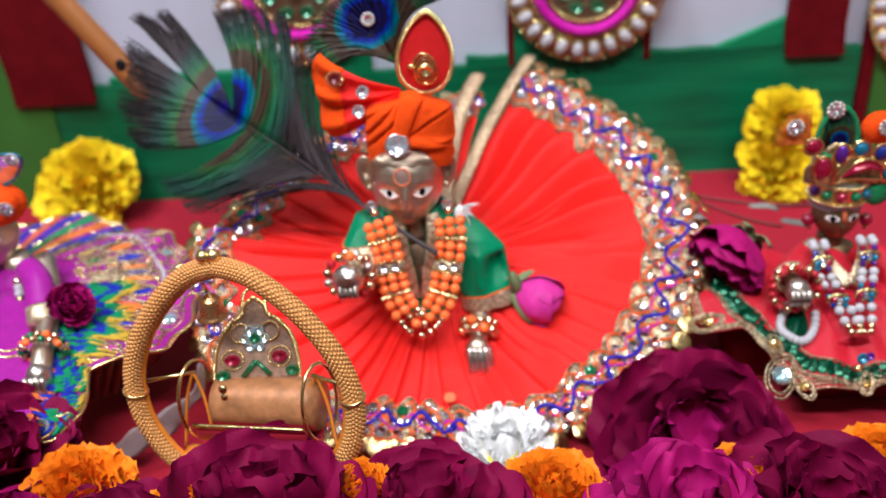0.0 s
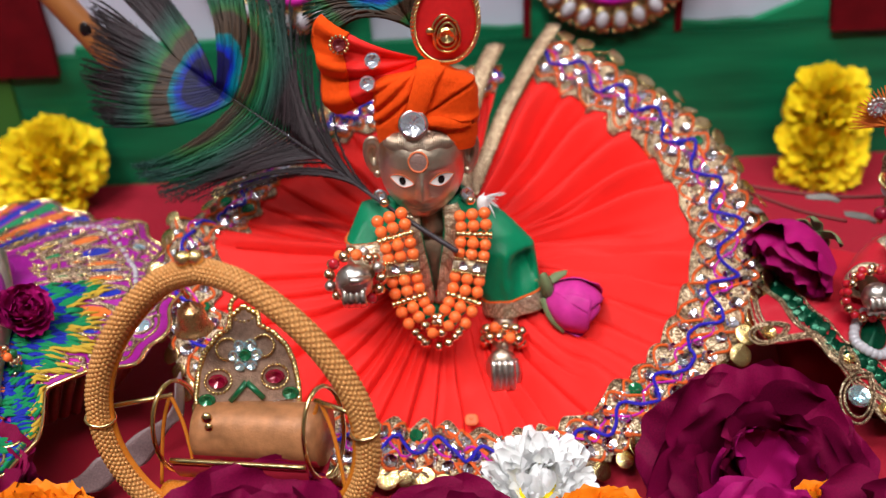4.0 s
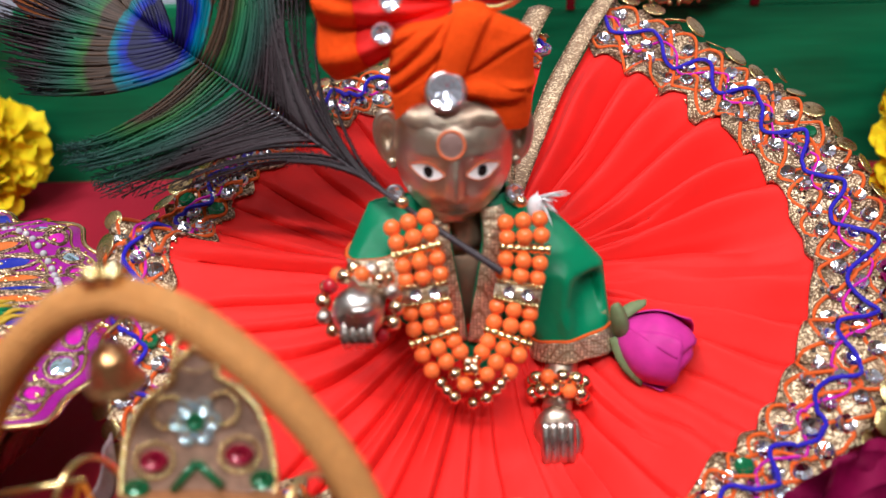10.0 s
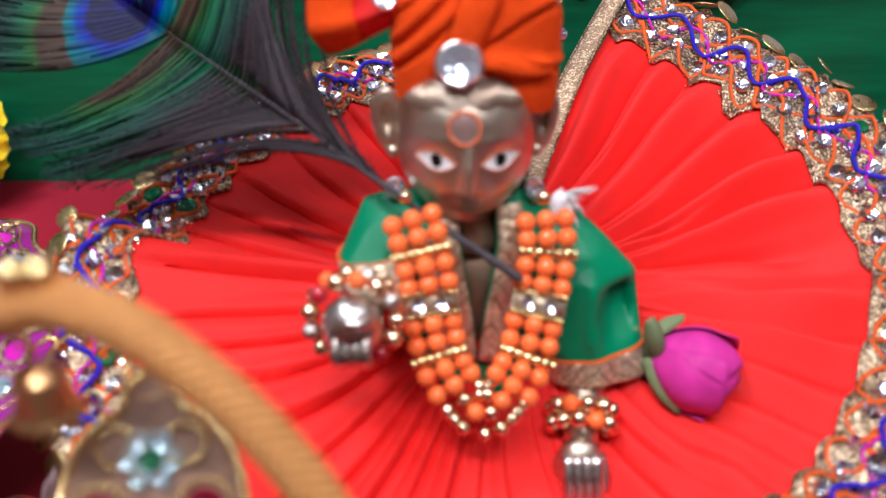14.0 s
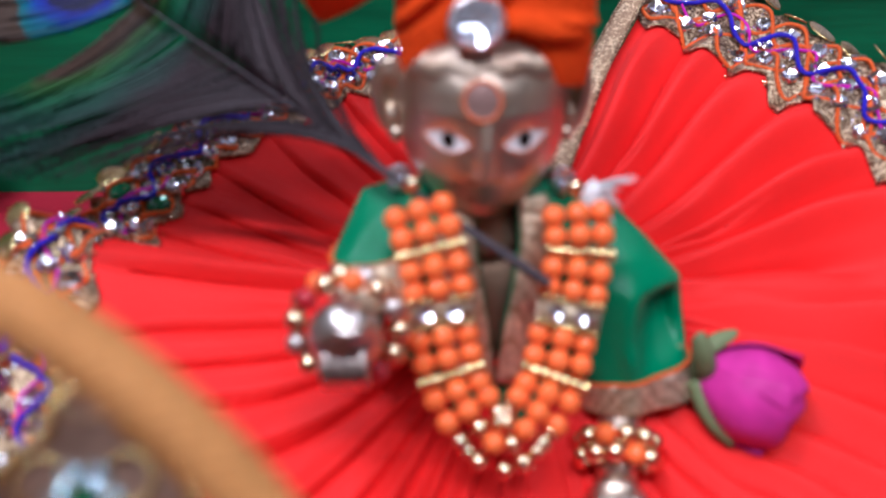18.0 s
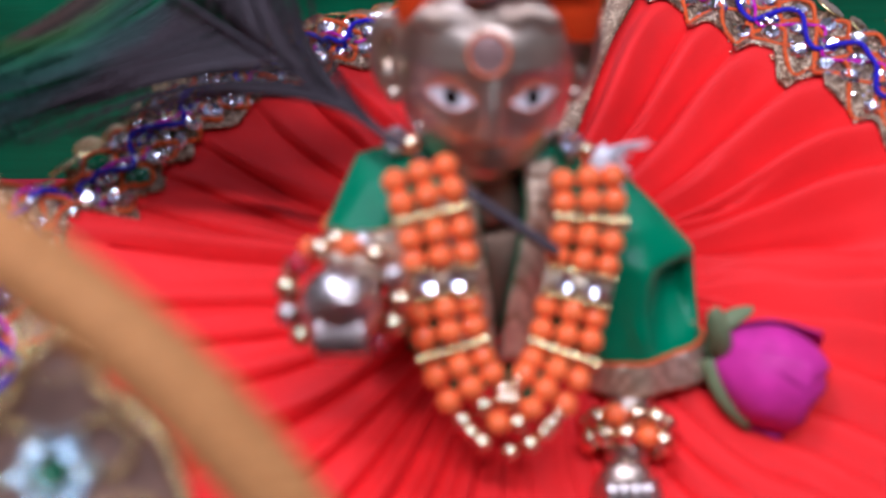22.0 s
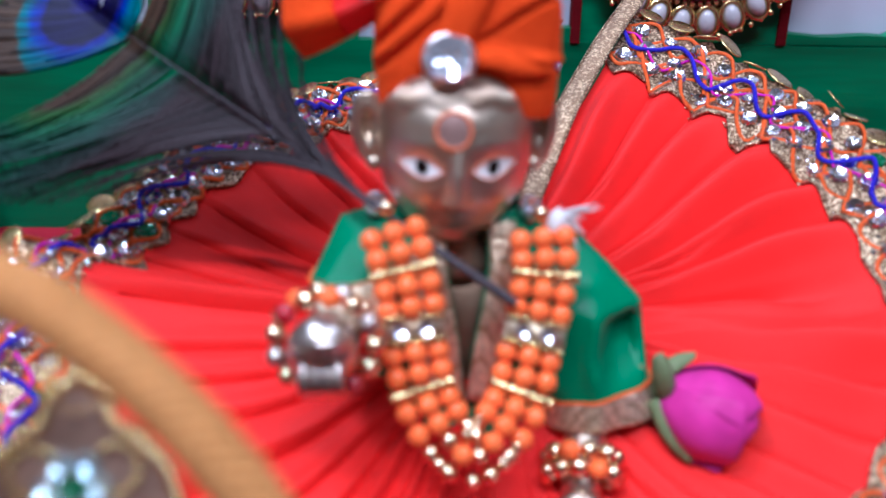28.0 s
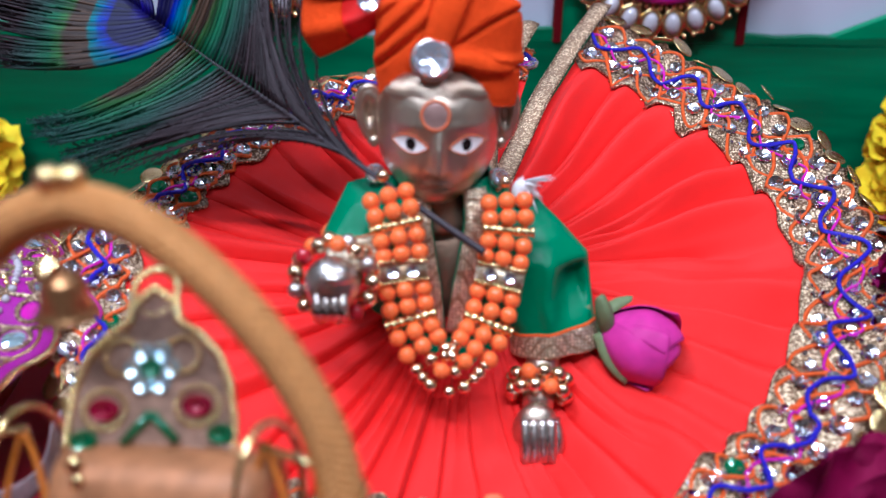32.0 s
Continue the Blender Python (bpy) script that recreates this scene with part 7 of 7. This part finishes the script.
for off in (-0.0042, 0.0040, 0.0052):
    bm = bmesh.new()
    tube(bm, [at_radius(176 + 170 * i / 120, sequin_line(176 + 170 * i / 120) + off + 0.0003 * math.sin(i * 0.5), 0.0015) for i in range(121)], 0.00055, 5)
    part("gold_piping", bm, LACE, dress)
SEQ = unit_mesh("sequin", coin_shape, SEQUIN_GREEN)
rng = random.Random(5)
for i in range(120):
    a = 176 + 170 * (i // 2) / 60
    p = at_radius(a, sequin_line(a) - 0.0014 + 0.0028 * (i % 2), 0.0017)
    piece("sequin", SEQ, dress, facing(p, (rng.uniform(-0.4, 0.4), -0.6 + rng.uniform(-0.3, 0.3), 0.8), 0, 0.0022))


def teardrop(a, k, size, m, turn):
    c = rs(a, k, 0.0022)
    e1 = (rs(a + 3, k) - rs(a - 3, k)).normalized()
    e2 = (rs(a, k + 0.05) - rs(a, k - 0.05)).normalized()
    e1, e2 = e1 * math.cos(turn) + e2 * math.sin(turn), e2 * math.cos(turn) - e1 * math.sin(turn)
    for q in (1.0, 1.28):
        bm = bmesh.new()
        tube(bm, [c + e1 * size * q * math.sin(t) * abs(math.sin(t / 2)) ** 0.5 - e2 * size * 1.5 * q * math.cos(t) for t in (2 * math.pi * i / 30 for i in range(30))], 0.0006, 5, True)
        part("wire_teardrop", bm, LACE, dress)
    nrm = e1.cross(e2)
    if nrm.z < 0:
        nrm = -nrm
    stone(dress, m, c + e2 * 0.1 * size, nrm, size * 0.72, "drop_stone")


teardrop(240, 1.03, 0.0062, BLUEWHITE, 0.2)
teardrop(234, 0.93, 0.0034, GOLD, 1.2)
teardrop(247, 1.0, 0.0034, GOLD, -0.9)
teardrop(210, 0.97, 0.0042, GOLD, 0.3)
teardrop(268, 1.0, 0.0028, GOLD, 0.2)
teardrop(290, 1.0, 0.0028, GOLD, 0.2)
for i in range(19):
    t = math.pi * 1.25 * (i / 18) - math.pi * 0.12
    p = at_radius(239 - 8.5 * math.cos(t), 0.0475 + 0.0118 * math.sin(t), 0.0032)
    bead(dress, PEARL, p, 0.0021, "pearl")
bm = bmesh.new()
surf(bm, lambda u, v: at_radius(239 - 5.5 * (1 - v) * math.cos(2 * math.pi * u), 0.0500 + 0.0062 * (1 - v) * math.sin(2 * math.pi * u), 0.0020 + 0.001 * v), 24, 4, True)
part("sequin_patch", bm, SEQUIN_GREEN, dress, "dark green sequin patch")

pearls = thing("pearl_necklace", (0.168, 0.345, 0.040), "double pearl necklace with coloured stone clasps", "necklace")
NECK_A = [(0.1640, 0.3960, 0.0660), (0.1635, 0.3910, 0.0650), (0.1644, 0.3815, 0.0560), (0.1673, 0.3710, 0.0500), (0.1705, 0.3600, 0.0445), (0.1715, 0.3520, 0.0412)]
NECK_B = [(0.1845, 0.3960, 0.0670), (0.1848, 0.3910, 0.0665), (0.1830, 0.3815, 0.0580), (0.1788, 0.3710, 0.0520), (0.1762, 0.3600, 0.0445), (0.1728, 0.3520, 0.0412)]
for s in (-1, 1):
    path = curve(NECK_A if s < 0 else NECK_B, 120)
    for row in range(13):
        i = int(6 + row * 8.6)
        for col in (-1, 1):
            p = path[i] + Vector((col * 0.0026, 0, 0.0004 * row % 0.001))
            if row in (3, 4, 7, 8):
                for q in range(2):
                    m = rng.choice((RUBY, SAPPHIRE, TURQUOISE, AMETHYST, RUBY, TURQUOISE))
                    bead(pearls, m, p + Vector((0, -0.0004, 0.0013 - 0.0026 * q)), 0.0015)
            elif row in (0, 11, 12):
                bead(pearls, GOLDBEAD, p, 0.0016)
            else:
                bead(pearls, PEARL, p, 0.0022, "pearl")
        if row in (3, 7):
            p = path[i + 4] + Vector((0, -0.0014, 0))
            bm = bmesh.new()
            tube(bm, [p + Vector((0.0046 * math.cos(a), 0, 0.0028 * math.sin(a))) for a in (2 * math.pi * k / 40 for k in range(40))], lambda t: 0.0006 + 0.0004 * abs(math.sin(t * math.pi * 10)), 6, True, up=(0, 1, 0))
            cl = part("clasp", bm, GOLD, pearls, "gold clasp with a clear stone")
            stone(cl, CLEAR, p, (0, -1, 0.2), 0.0020)
pd = Vector((0.1708, 0.3455, 0.0365))
stone(pearls, TURQUOISE, pd, (0, -1, 0.4), 0.0026)
stone(pearls, AMETHYST, pd + Vector((0.003, 0, 0.001)), (0, -1, 0.4), 0.0020)
bead(pearls, GOLD, pd + Vector((-0.001, 0, -0.005)), 0.0018)
bracelet("bracelet", OR + Vector((-0.0296, -0.0325, -0.0138)), (0, -1, 0.1), 0.0105, 2, "red and gold bead bracelet on the crowned statue", [REDBEAD, GOLDBEAD], n=17)
bracelet("bracelet", OR + Vector((0.0245, -0.0200, -0.0480)), (0, -0.8, -0.6), 0.0078, 2, "red and gold bead bracelet on the lowered wrist", [REDBEAD, GOLDBEAD], n=14)

stems = thing("dry_stem", (0.150, 0.445, 0.05), "thin dry grey stem with leaves behind the dress", "stem")
for pts in (((0.118, 0.478, 0.052), (0.140, 0.462, 0.054), (0.165, 0.450, 0.056), (0.185, 0.442, 0.060)), ((0.128, 0.470, 0.050), (0.145, 0.446, 0.052), (0.160, 0.432, 0.054))):
    bm = bmesh.new()
    tube(bm, curve(pts, 16), 0.0009, 6)
    part("stalk", bm, M("red_brown_stalk", (0.20, 0.03, 0.03), 0.6), stems)
for p, d in (((0.1215, 0.430, 0.060), (-0.4, -0.5, 0.5)), ((0.1500, 0.455, 0.054), (0.8, -0.3, 0.1)), ((0.1620, 0.440, 0.053), (0.9, -0.2, -0.1))):
    bm = bmesh.new()
    petal_sheet(bm, p, Vector(d).normalized().to_track_quat("Z", "Y").to_matrix(), 0.0030, 0.0150, 0.001, 0.002, 6, 8)
    ob = part("leaf", bm, GREY_STEM, stems)
    ob.modifiers.new("thickness", "SOLIDIFY").thickness = 0.0004

# ---- the embroidered figure on the other side ----
OL = Vector((-0.2130, 0.4000, 0.0840))
bm = bmesh.new()
small_head(bm, OL + Vector((-0.008, 0.010, 0)), 0.0125, 0.0165)
tube(bm, [OL + Vector((0, 0.010, -0.012)), OL + Vector((0, 0.010, -0.026))], 0.0062, 14)
ball(bm, OL + Vector((0, 0.010, -0.034)), 0.0140, 20, 14, (1.2, 0.9, 1.2))
tube(bm, curve([OL + Vector((0.016, 0.004, -0.012)), OL + Vector((0.0260, -0.020, -0.020)), OL + Vector((0.0320, -0.052, -0.026)), OL + Vector((0.0335, -0.062, -0.030))], 16), lambda t: 0.0052 - 0.0008 * t, 12)
ball(bm, OL + Vector((0.0337, -0.0645, -0.0310)), 0.0066, 18, 14, (0.85, 0.85, 1.15), 1)
for i in range(4):
    x = 0.0300 + 0.0025 * i
    tube(bm, curve([OL + Vector((x, -0.0690, -0.0270)), OL + Vector((x, -0.0712, -0.0330)), OL + Vector((x, -0.0695, -0.0390))], 6), 0.0014, 7, mi=1)
solid("statue", bm, [BRASS, STEEL, EYEWHITE, EYEBLACK, TILAK], OL + Vector((0, 0, -0.06)), "small brass statue in an embroidered dress", "statue")

LCN = Vector((-0.222, 0.398, 0))
LA = [-150, -90, -70, -58, -50, -42, -36, -24, 0, 23, 40, 56, 90, 150]
LR = [0.085, 0.090, 0.100, 0.108, 0.098, 0.082, 0.083, 0.095, 0.098, 0.092, 0.090, 0.086, 0.088, 0.09]


def ls(a, k, lift=0.0):
    t = radians(a)
    r = np.interp(a, LA, LR) * k * (1 + 0.012 * math.sin(a * 0.5) * (k > 0.9))
    x, y = LCN.x + r * math.cos(t), LCN.y + r * math.sin(t)
    z = 0.060 - 0.010 * k * k + 0.0028 * math.sin(a * 0.16 + 1) * k - 0.05 * r * max(0, -math.sin(t)) + lift
    return Vector((x, y, z))


emb = thing("embroidered_dress", (LCN.x, LCN.y, 0.0), "purple silk dress embroidered in gold and bright thread", "doll dress")
bm = bmesh.new()
surf(bm, lambda u, v: ls(-150 + 300 * u, 0.10 + 0.90 * v), 140, 14)
ob = part("silk_skirt", bm, PURPLE_SILK, emb)
ob.modifiers.new("thickness", "SOLIDIFY").thickness = 0.0012
bm = bmesh.new()
for i in range(60):
    a0 = -110 + 200 * i / 60
    p, q = ls(a0, 0.92), ls(a0 + 1, 0.74)
    tube(bm, [p - Vector((0, 0, 0.002)), Vector((p.x * 0.5 + q.x * 0.5, p.y * 0.5 + q.y * 0.5, 0.036)), Vector((q.x, q.y, 0.022))], 0.0022, 6)
part("pleated_lining", bm, M("bronze_lining", (0.30, 0.18, 0.10), 0.4, metal=0.5, vary=0.4), emb, "bronze pleated lining", kind="stuff")
for k, rr in ((1.0, 0.0010), (0.955, 0.0006), (0.80, 0.0007), (0.52, 0.0007), (0.48, 0.0007)):
    bm = bmesh.new()
    tube(bm, [ls(-120 + 250 * i / 200, k + 0.008 * math.sin(i * 0.6), 0.0012) for i in range(201)], rr, 5)
    part("gold_piping", bm, GOLD, emb)


def oval(a, k, la, lk, m, name, parent=emb, twist=0.0):
    """A raised embroidered oval with a gold outline, lying on the skirt."""
    def at(t, s, lift):
        return ls(a + la * s * math.cos(t) + twist * s * math.sin(t), k + lk * s * math.sin(t), lift)
    bm = bmesh.new()
    surf(bm, lambda u, v: at(2 * math.pi * u, 1 - v, 0.0010 + 0.0010 * math.sqrt(v)), 16, 3, True)
    ob = part(name, bm, m, parent)
    bm = bmesh.new()
    tube(bm, [at(2 * math.pi * i / 18, 1.22, 0.0013) for i in range(18)], 0.0008, 5, True)
    part("gold_outline", bm, LACE, ob)


for i in range(13):
    a = -34 + 8.1 * i
    oval(a, 0.70, 2.5, 0.085, THREAD_ORANGE if i % 2 else THREAD_BLUE, "embroidered_oval", twist=0.6)
    if i % 3 != 1:
        oval(a + 2.0, 0.52, 1.6, 0.045, (THREAD_YELLOW, THREAD_BLUE, THREAD_GREEN)[i % 3], "embroidered_oval", twist=0.5)
for i in range(15):
    bm = bmesh.new()
    tube(bm, [ls(-38 + 8.0 * i + 3 * math.sin(6 * j / 12), 0.42 + 0.54 * j / 12, 0.0013) for j in range(13)], 0.0008, 5)
    part("gold_rib", bm, LACE, emb)
for i in range(20):
    a = -36 + 5.6 * i
    oval(a, 0.60, 1.2, 0.030, (THREAD_GREEN, THREAD_BLUE, BLUEWHITE, THREAD_ORANGE)[i % 4], "embroidered_oval")
for i in range(15):
    a = -32 + 7.0 * i
    oval(a, 0.905, 2.3, 0.030, BLUEWHITE if i % 2 else PINKCORD, "foil_oval")
for i in range(22):
    bead(emb, PEARL, ls(-6 + 3.2 * i, 0.825, 0.0018), 0.0012, "pearl")
rng = random.Random(9)
ZS, ZA, ZK = [0, 0.2, 0.5, 0.7, 0.85, 1.0], [-2, -20, -40, -50, -56, -58], [0.50, 0.54, 0.75, 0.82, 0.90, 1.0]
for m, off, n in ((THREAD_BLUE, -0.10, 210), (THREAD_GREEN, -0.03, 210), (THREAD_BLUE, 0.03, 150), (THREAD_GREEN, 0.08, 120), (THREAD_YELLOW, 0.12, 60), (THREAD_ORANGE, -0.15, 90)):
    bm = bmesh.new()
    for i in range(n):
        t = i / n
        a = np.interp(t, ZS, ZA) + rng.uniform(-1, 1) + 22 * off
        k = np.interp(t, ZS, ZK) + off + 0.05 * math.sin(t * 40) + rng.uniform(-0.02, 0.02)
        k = min(k, 0.97)
        tube(bm, [ls(a, k, 0.0014), ls(a + 1.5, min(0.98, k + 0.03), 0.0026), ls(a + 3.5, min(0.99, k + 0.07), 0.0016)], lambda t: 0.0012 * (1 - 0.7 * t), 5)
    part("thread_zigzag", bm, m, emb, kind="stuff")
for a0, m in ((64, THREAD_BLUE), (70, THREAD_ORANGE), (76, THREAD_GREEN), (82, THREAD_BLUE), (90, THREAD_ORANGE), (98, THREAD_BLUE), (46, PURPLE_SILK), (52, PINKCORD), (58, LACE)):
    bm = bmesh.new()
    surf(bm, lambda u, v: ls(a0 - 2.4 + 4.8 * v + 6 * (1 - u), 0.25 + 0.72 * u, 0.0011 + 0.0012 * math.sin(math.pi * v)), 16, 5)
    part("thread_stripe", bm, m, emb)
bm = bmesh.new()
for i in range(650):
    a, k = rng.uniform(-48, 78), rng.uniform(0.40, 0.99)
    if noise.noise(Vector((a * 0.11, k * 9, 2))) < -0.08:
        continue
    ball(bm, ls(a, k, 0.0012), rng.uniform(0.0006, 0.0012), 5, 4)
part("gold_knot", bm, GOLD, emb, kind="stuff")
for a, k, r in ((-60, 0.93, 0.0042), (-54, 0.90, 0.0036)):
    bm = bmesh.new()
    tube(bm, [ls(a, k, 0.0014) + Vector((1.4 * r * math.cos(t), 1.6 * r * math.sin(t), 0)) for t in (2 * math.pi * i / 20 for i in range(20))], 0.0008, 5, True)
    part("wire_loop", bm, GOLD, emb)
    stone(emb, BLUEWHITE, ls(a, k, 0.0016), (0, -0.5, 0.85), r)
bm = bmesh.new()
ball(bm, OL + Vector((0.001, 0.011, -0.032)), 0.0170, 22, 16, (1.15, 0.9, 1.0))
tube(bm, curve([OL + Vector((0.0130, -0.006, -0.0110)), OL + Vector((0.0205, -0.016, -0.0130)), OL + Vector((0.0250, -0.028, -0.0200))], 12), lambda t: 0.0062 + 0.0008 * t, 16)
part("bodice", bm, PURPLE_SILK, emb)
bm = bmesh.new()
tube(bm, curve([OL + Vector((0.0247, -0.0270, -0.0195)), OL + Vector((0.0265, -0.0330, -0.0245))], 4), 0.0074, 18)
part("gold_cuff", bm, LAME, emb)
lp = thing("pearl_necklace", OL + Vector((0.012, -0.016, -0.055)), "pearl necklace with red and gold clasps", "necklace")
path = curve([OL + Vector((0.009, -0.006, -0.016)), OL + Vector((0.0105, -0.014, -0.026)), OL + Vector((0.011, -0.024, -0.036)), OL + Vector((0.009, -0.034, -0.046))], 120)
for row in range(12):
    for col in (-1, 1):
        p = path[4 + row * 9] + Vector((col * 0.0026, 0, 0))
        if row in (3, 4, 8):
            bead(lp, rng.choice((RUBY, TURQUOISE, GOLD)), p, 0.0018)
        else:
            bead(lp, PEARL if row else GOLDBEAD, p, 0.0024, "pearl")
bracelet("bangle", OL + Vector((0.0318, -0.0500, -0.0260)), (0.1, -0.9, -0.25), 0.0090, 2, "green, red and silver bead bangle on the brass wrist", [GOLDBEAD, EMERALD, GOLDBEAD, BEAD], n=16)
cp = thing("turban", OL + Vector((0, 0.008, 0.012)), "orange turban with a foil leaf and stones", "turban")
bm = bmesh.new()
ball(bm, OL + Vector((0.0, 0.010, 0.0150)), 0.0125, 20, 14, (1, 1, 0.75))
ball(bm, OL + Vector((0.0065, 0.004, 0.0185)), 0.0062, 18, 12, (1.0, 0.8, 1.0))
part("velvet_wrap", bm, VELVET, cp)
flower_stone(cp, OL + Vector((0.0085, -0.0012, 0.0180)), 0.0029)
bm = bmesh.new()
FL = OL + Vector((0.0060, 0.010, 0.0330))
fe1, fe2 = Vector((0.80, -0.1, 0.45)).normalized(), Vector((-0.45, -0.25, 0.85)).normalized()
surf(bm, lambda u, v: FL + fe1 * 0.0125 * (1 - v) * math.cos(2 * math.pi * u) + fe2 * 0.0075 * (1 - v) * math.sin(2 * math.pi * u) * (1 - 0.3 * math.cos(2 * math.pi * u)), 30, 5, True)
ob = part("foil_leaf", bm, BLUEWHITE, cp, "shiny white foil leaf")
ob.modifiers.new("thickness", "SOLIDIFY").thickness = 0.0010
bm = bmesh.new()
tube(bm, [FL + fe1 * 0.0128 * math.cos(t) + fe2 * 0.0078 * math.sin(t) * (1 - 0.3 * math.cos(t)) for t in (2 * math.pi * i / 30 for i in range(30))], 0.0007, 6, True)
part("blue_rim", bm, TURQUOISE, cp)
flower_stone(cp, FL + fe1 * 0.009 + Vector((0, -0.002, 0.001)), 0.0026)
# silver net ribbon under the dress
bm = bmesh.new()
rp_ = curve([(-0.158, 0.330, 0.010), (-0.145, 0.334, 0.016), (-0.132, 0.340, 0.020), (-0.120, 0.352, 0.028), (-0.118, 0.362, 0.034)], 40)
surf(bm, lambda u, v: rp_[int(u * 40)] + Vector((0.002 * math.sin(u * 12), 0.004, 0.010)) * (v - 0.3) + Vector((0, 0, 0.0015 * math.sin(u * 20 + 4 * v))), 40, 6)
ob = solid("net_ribbon", bm, NET, (-0.145, 0.335, 0.008), "silver-grey net ribbon trailing on the cloth", "ribbon")
ob.modifiers.new("thickness", "SOLIDIFY").thickness = 0.0005
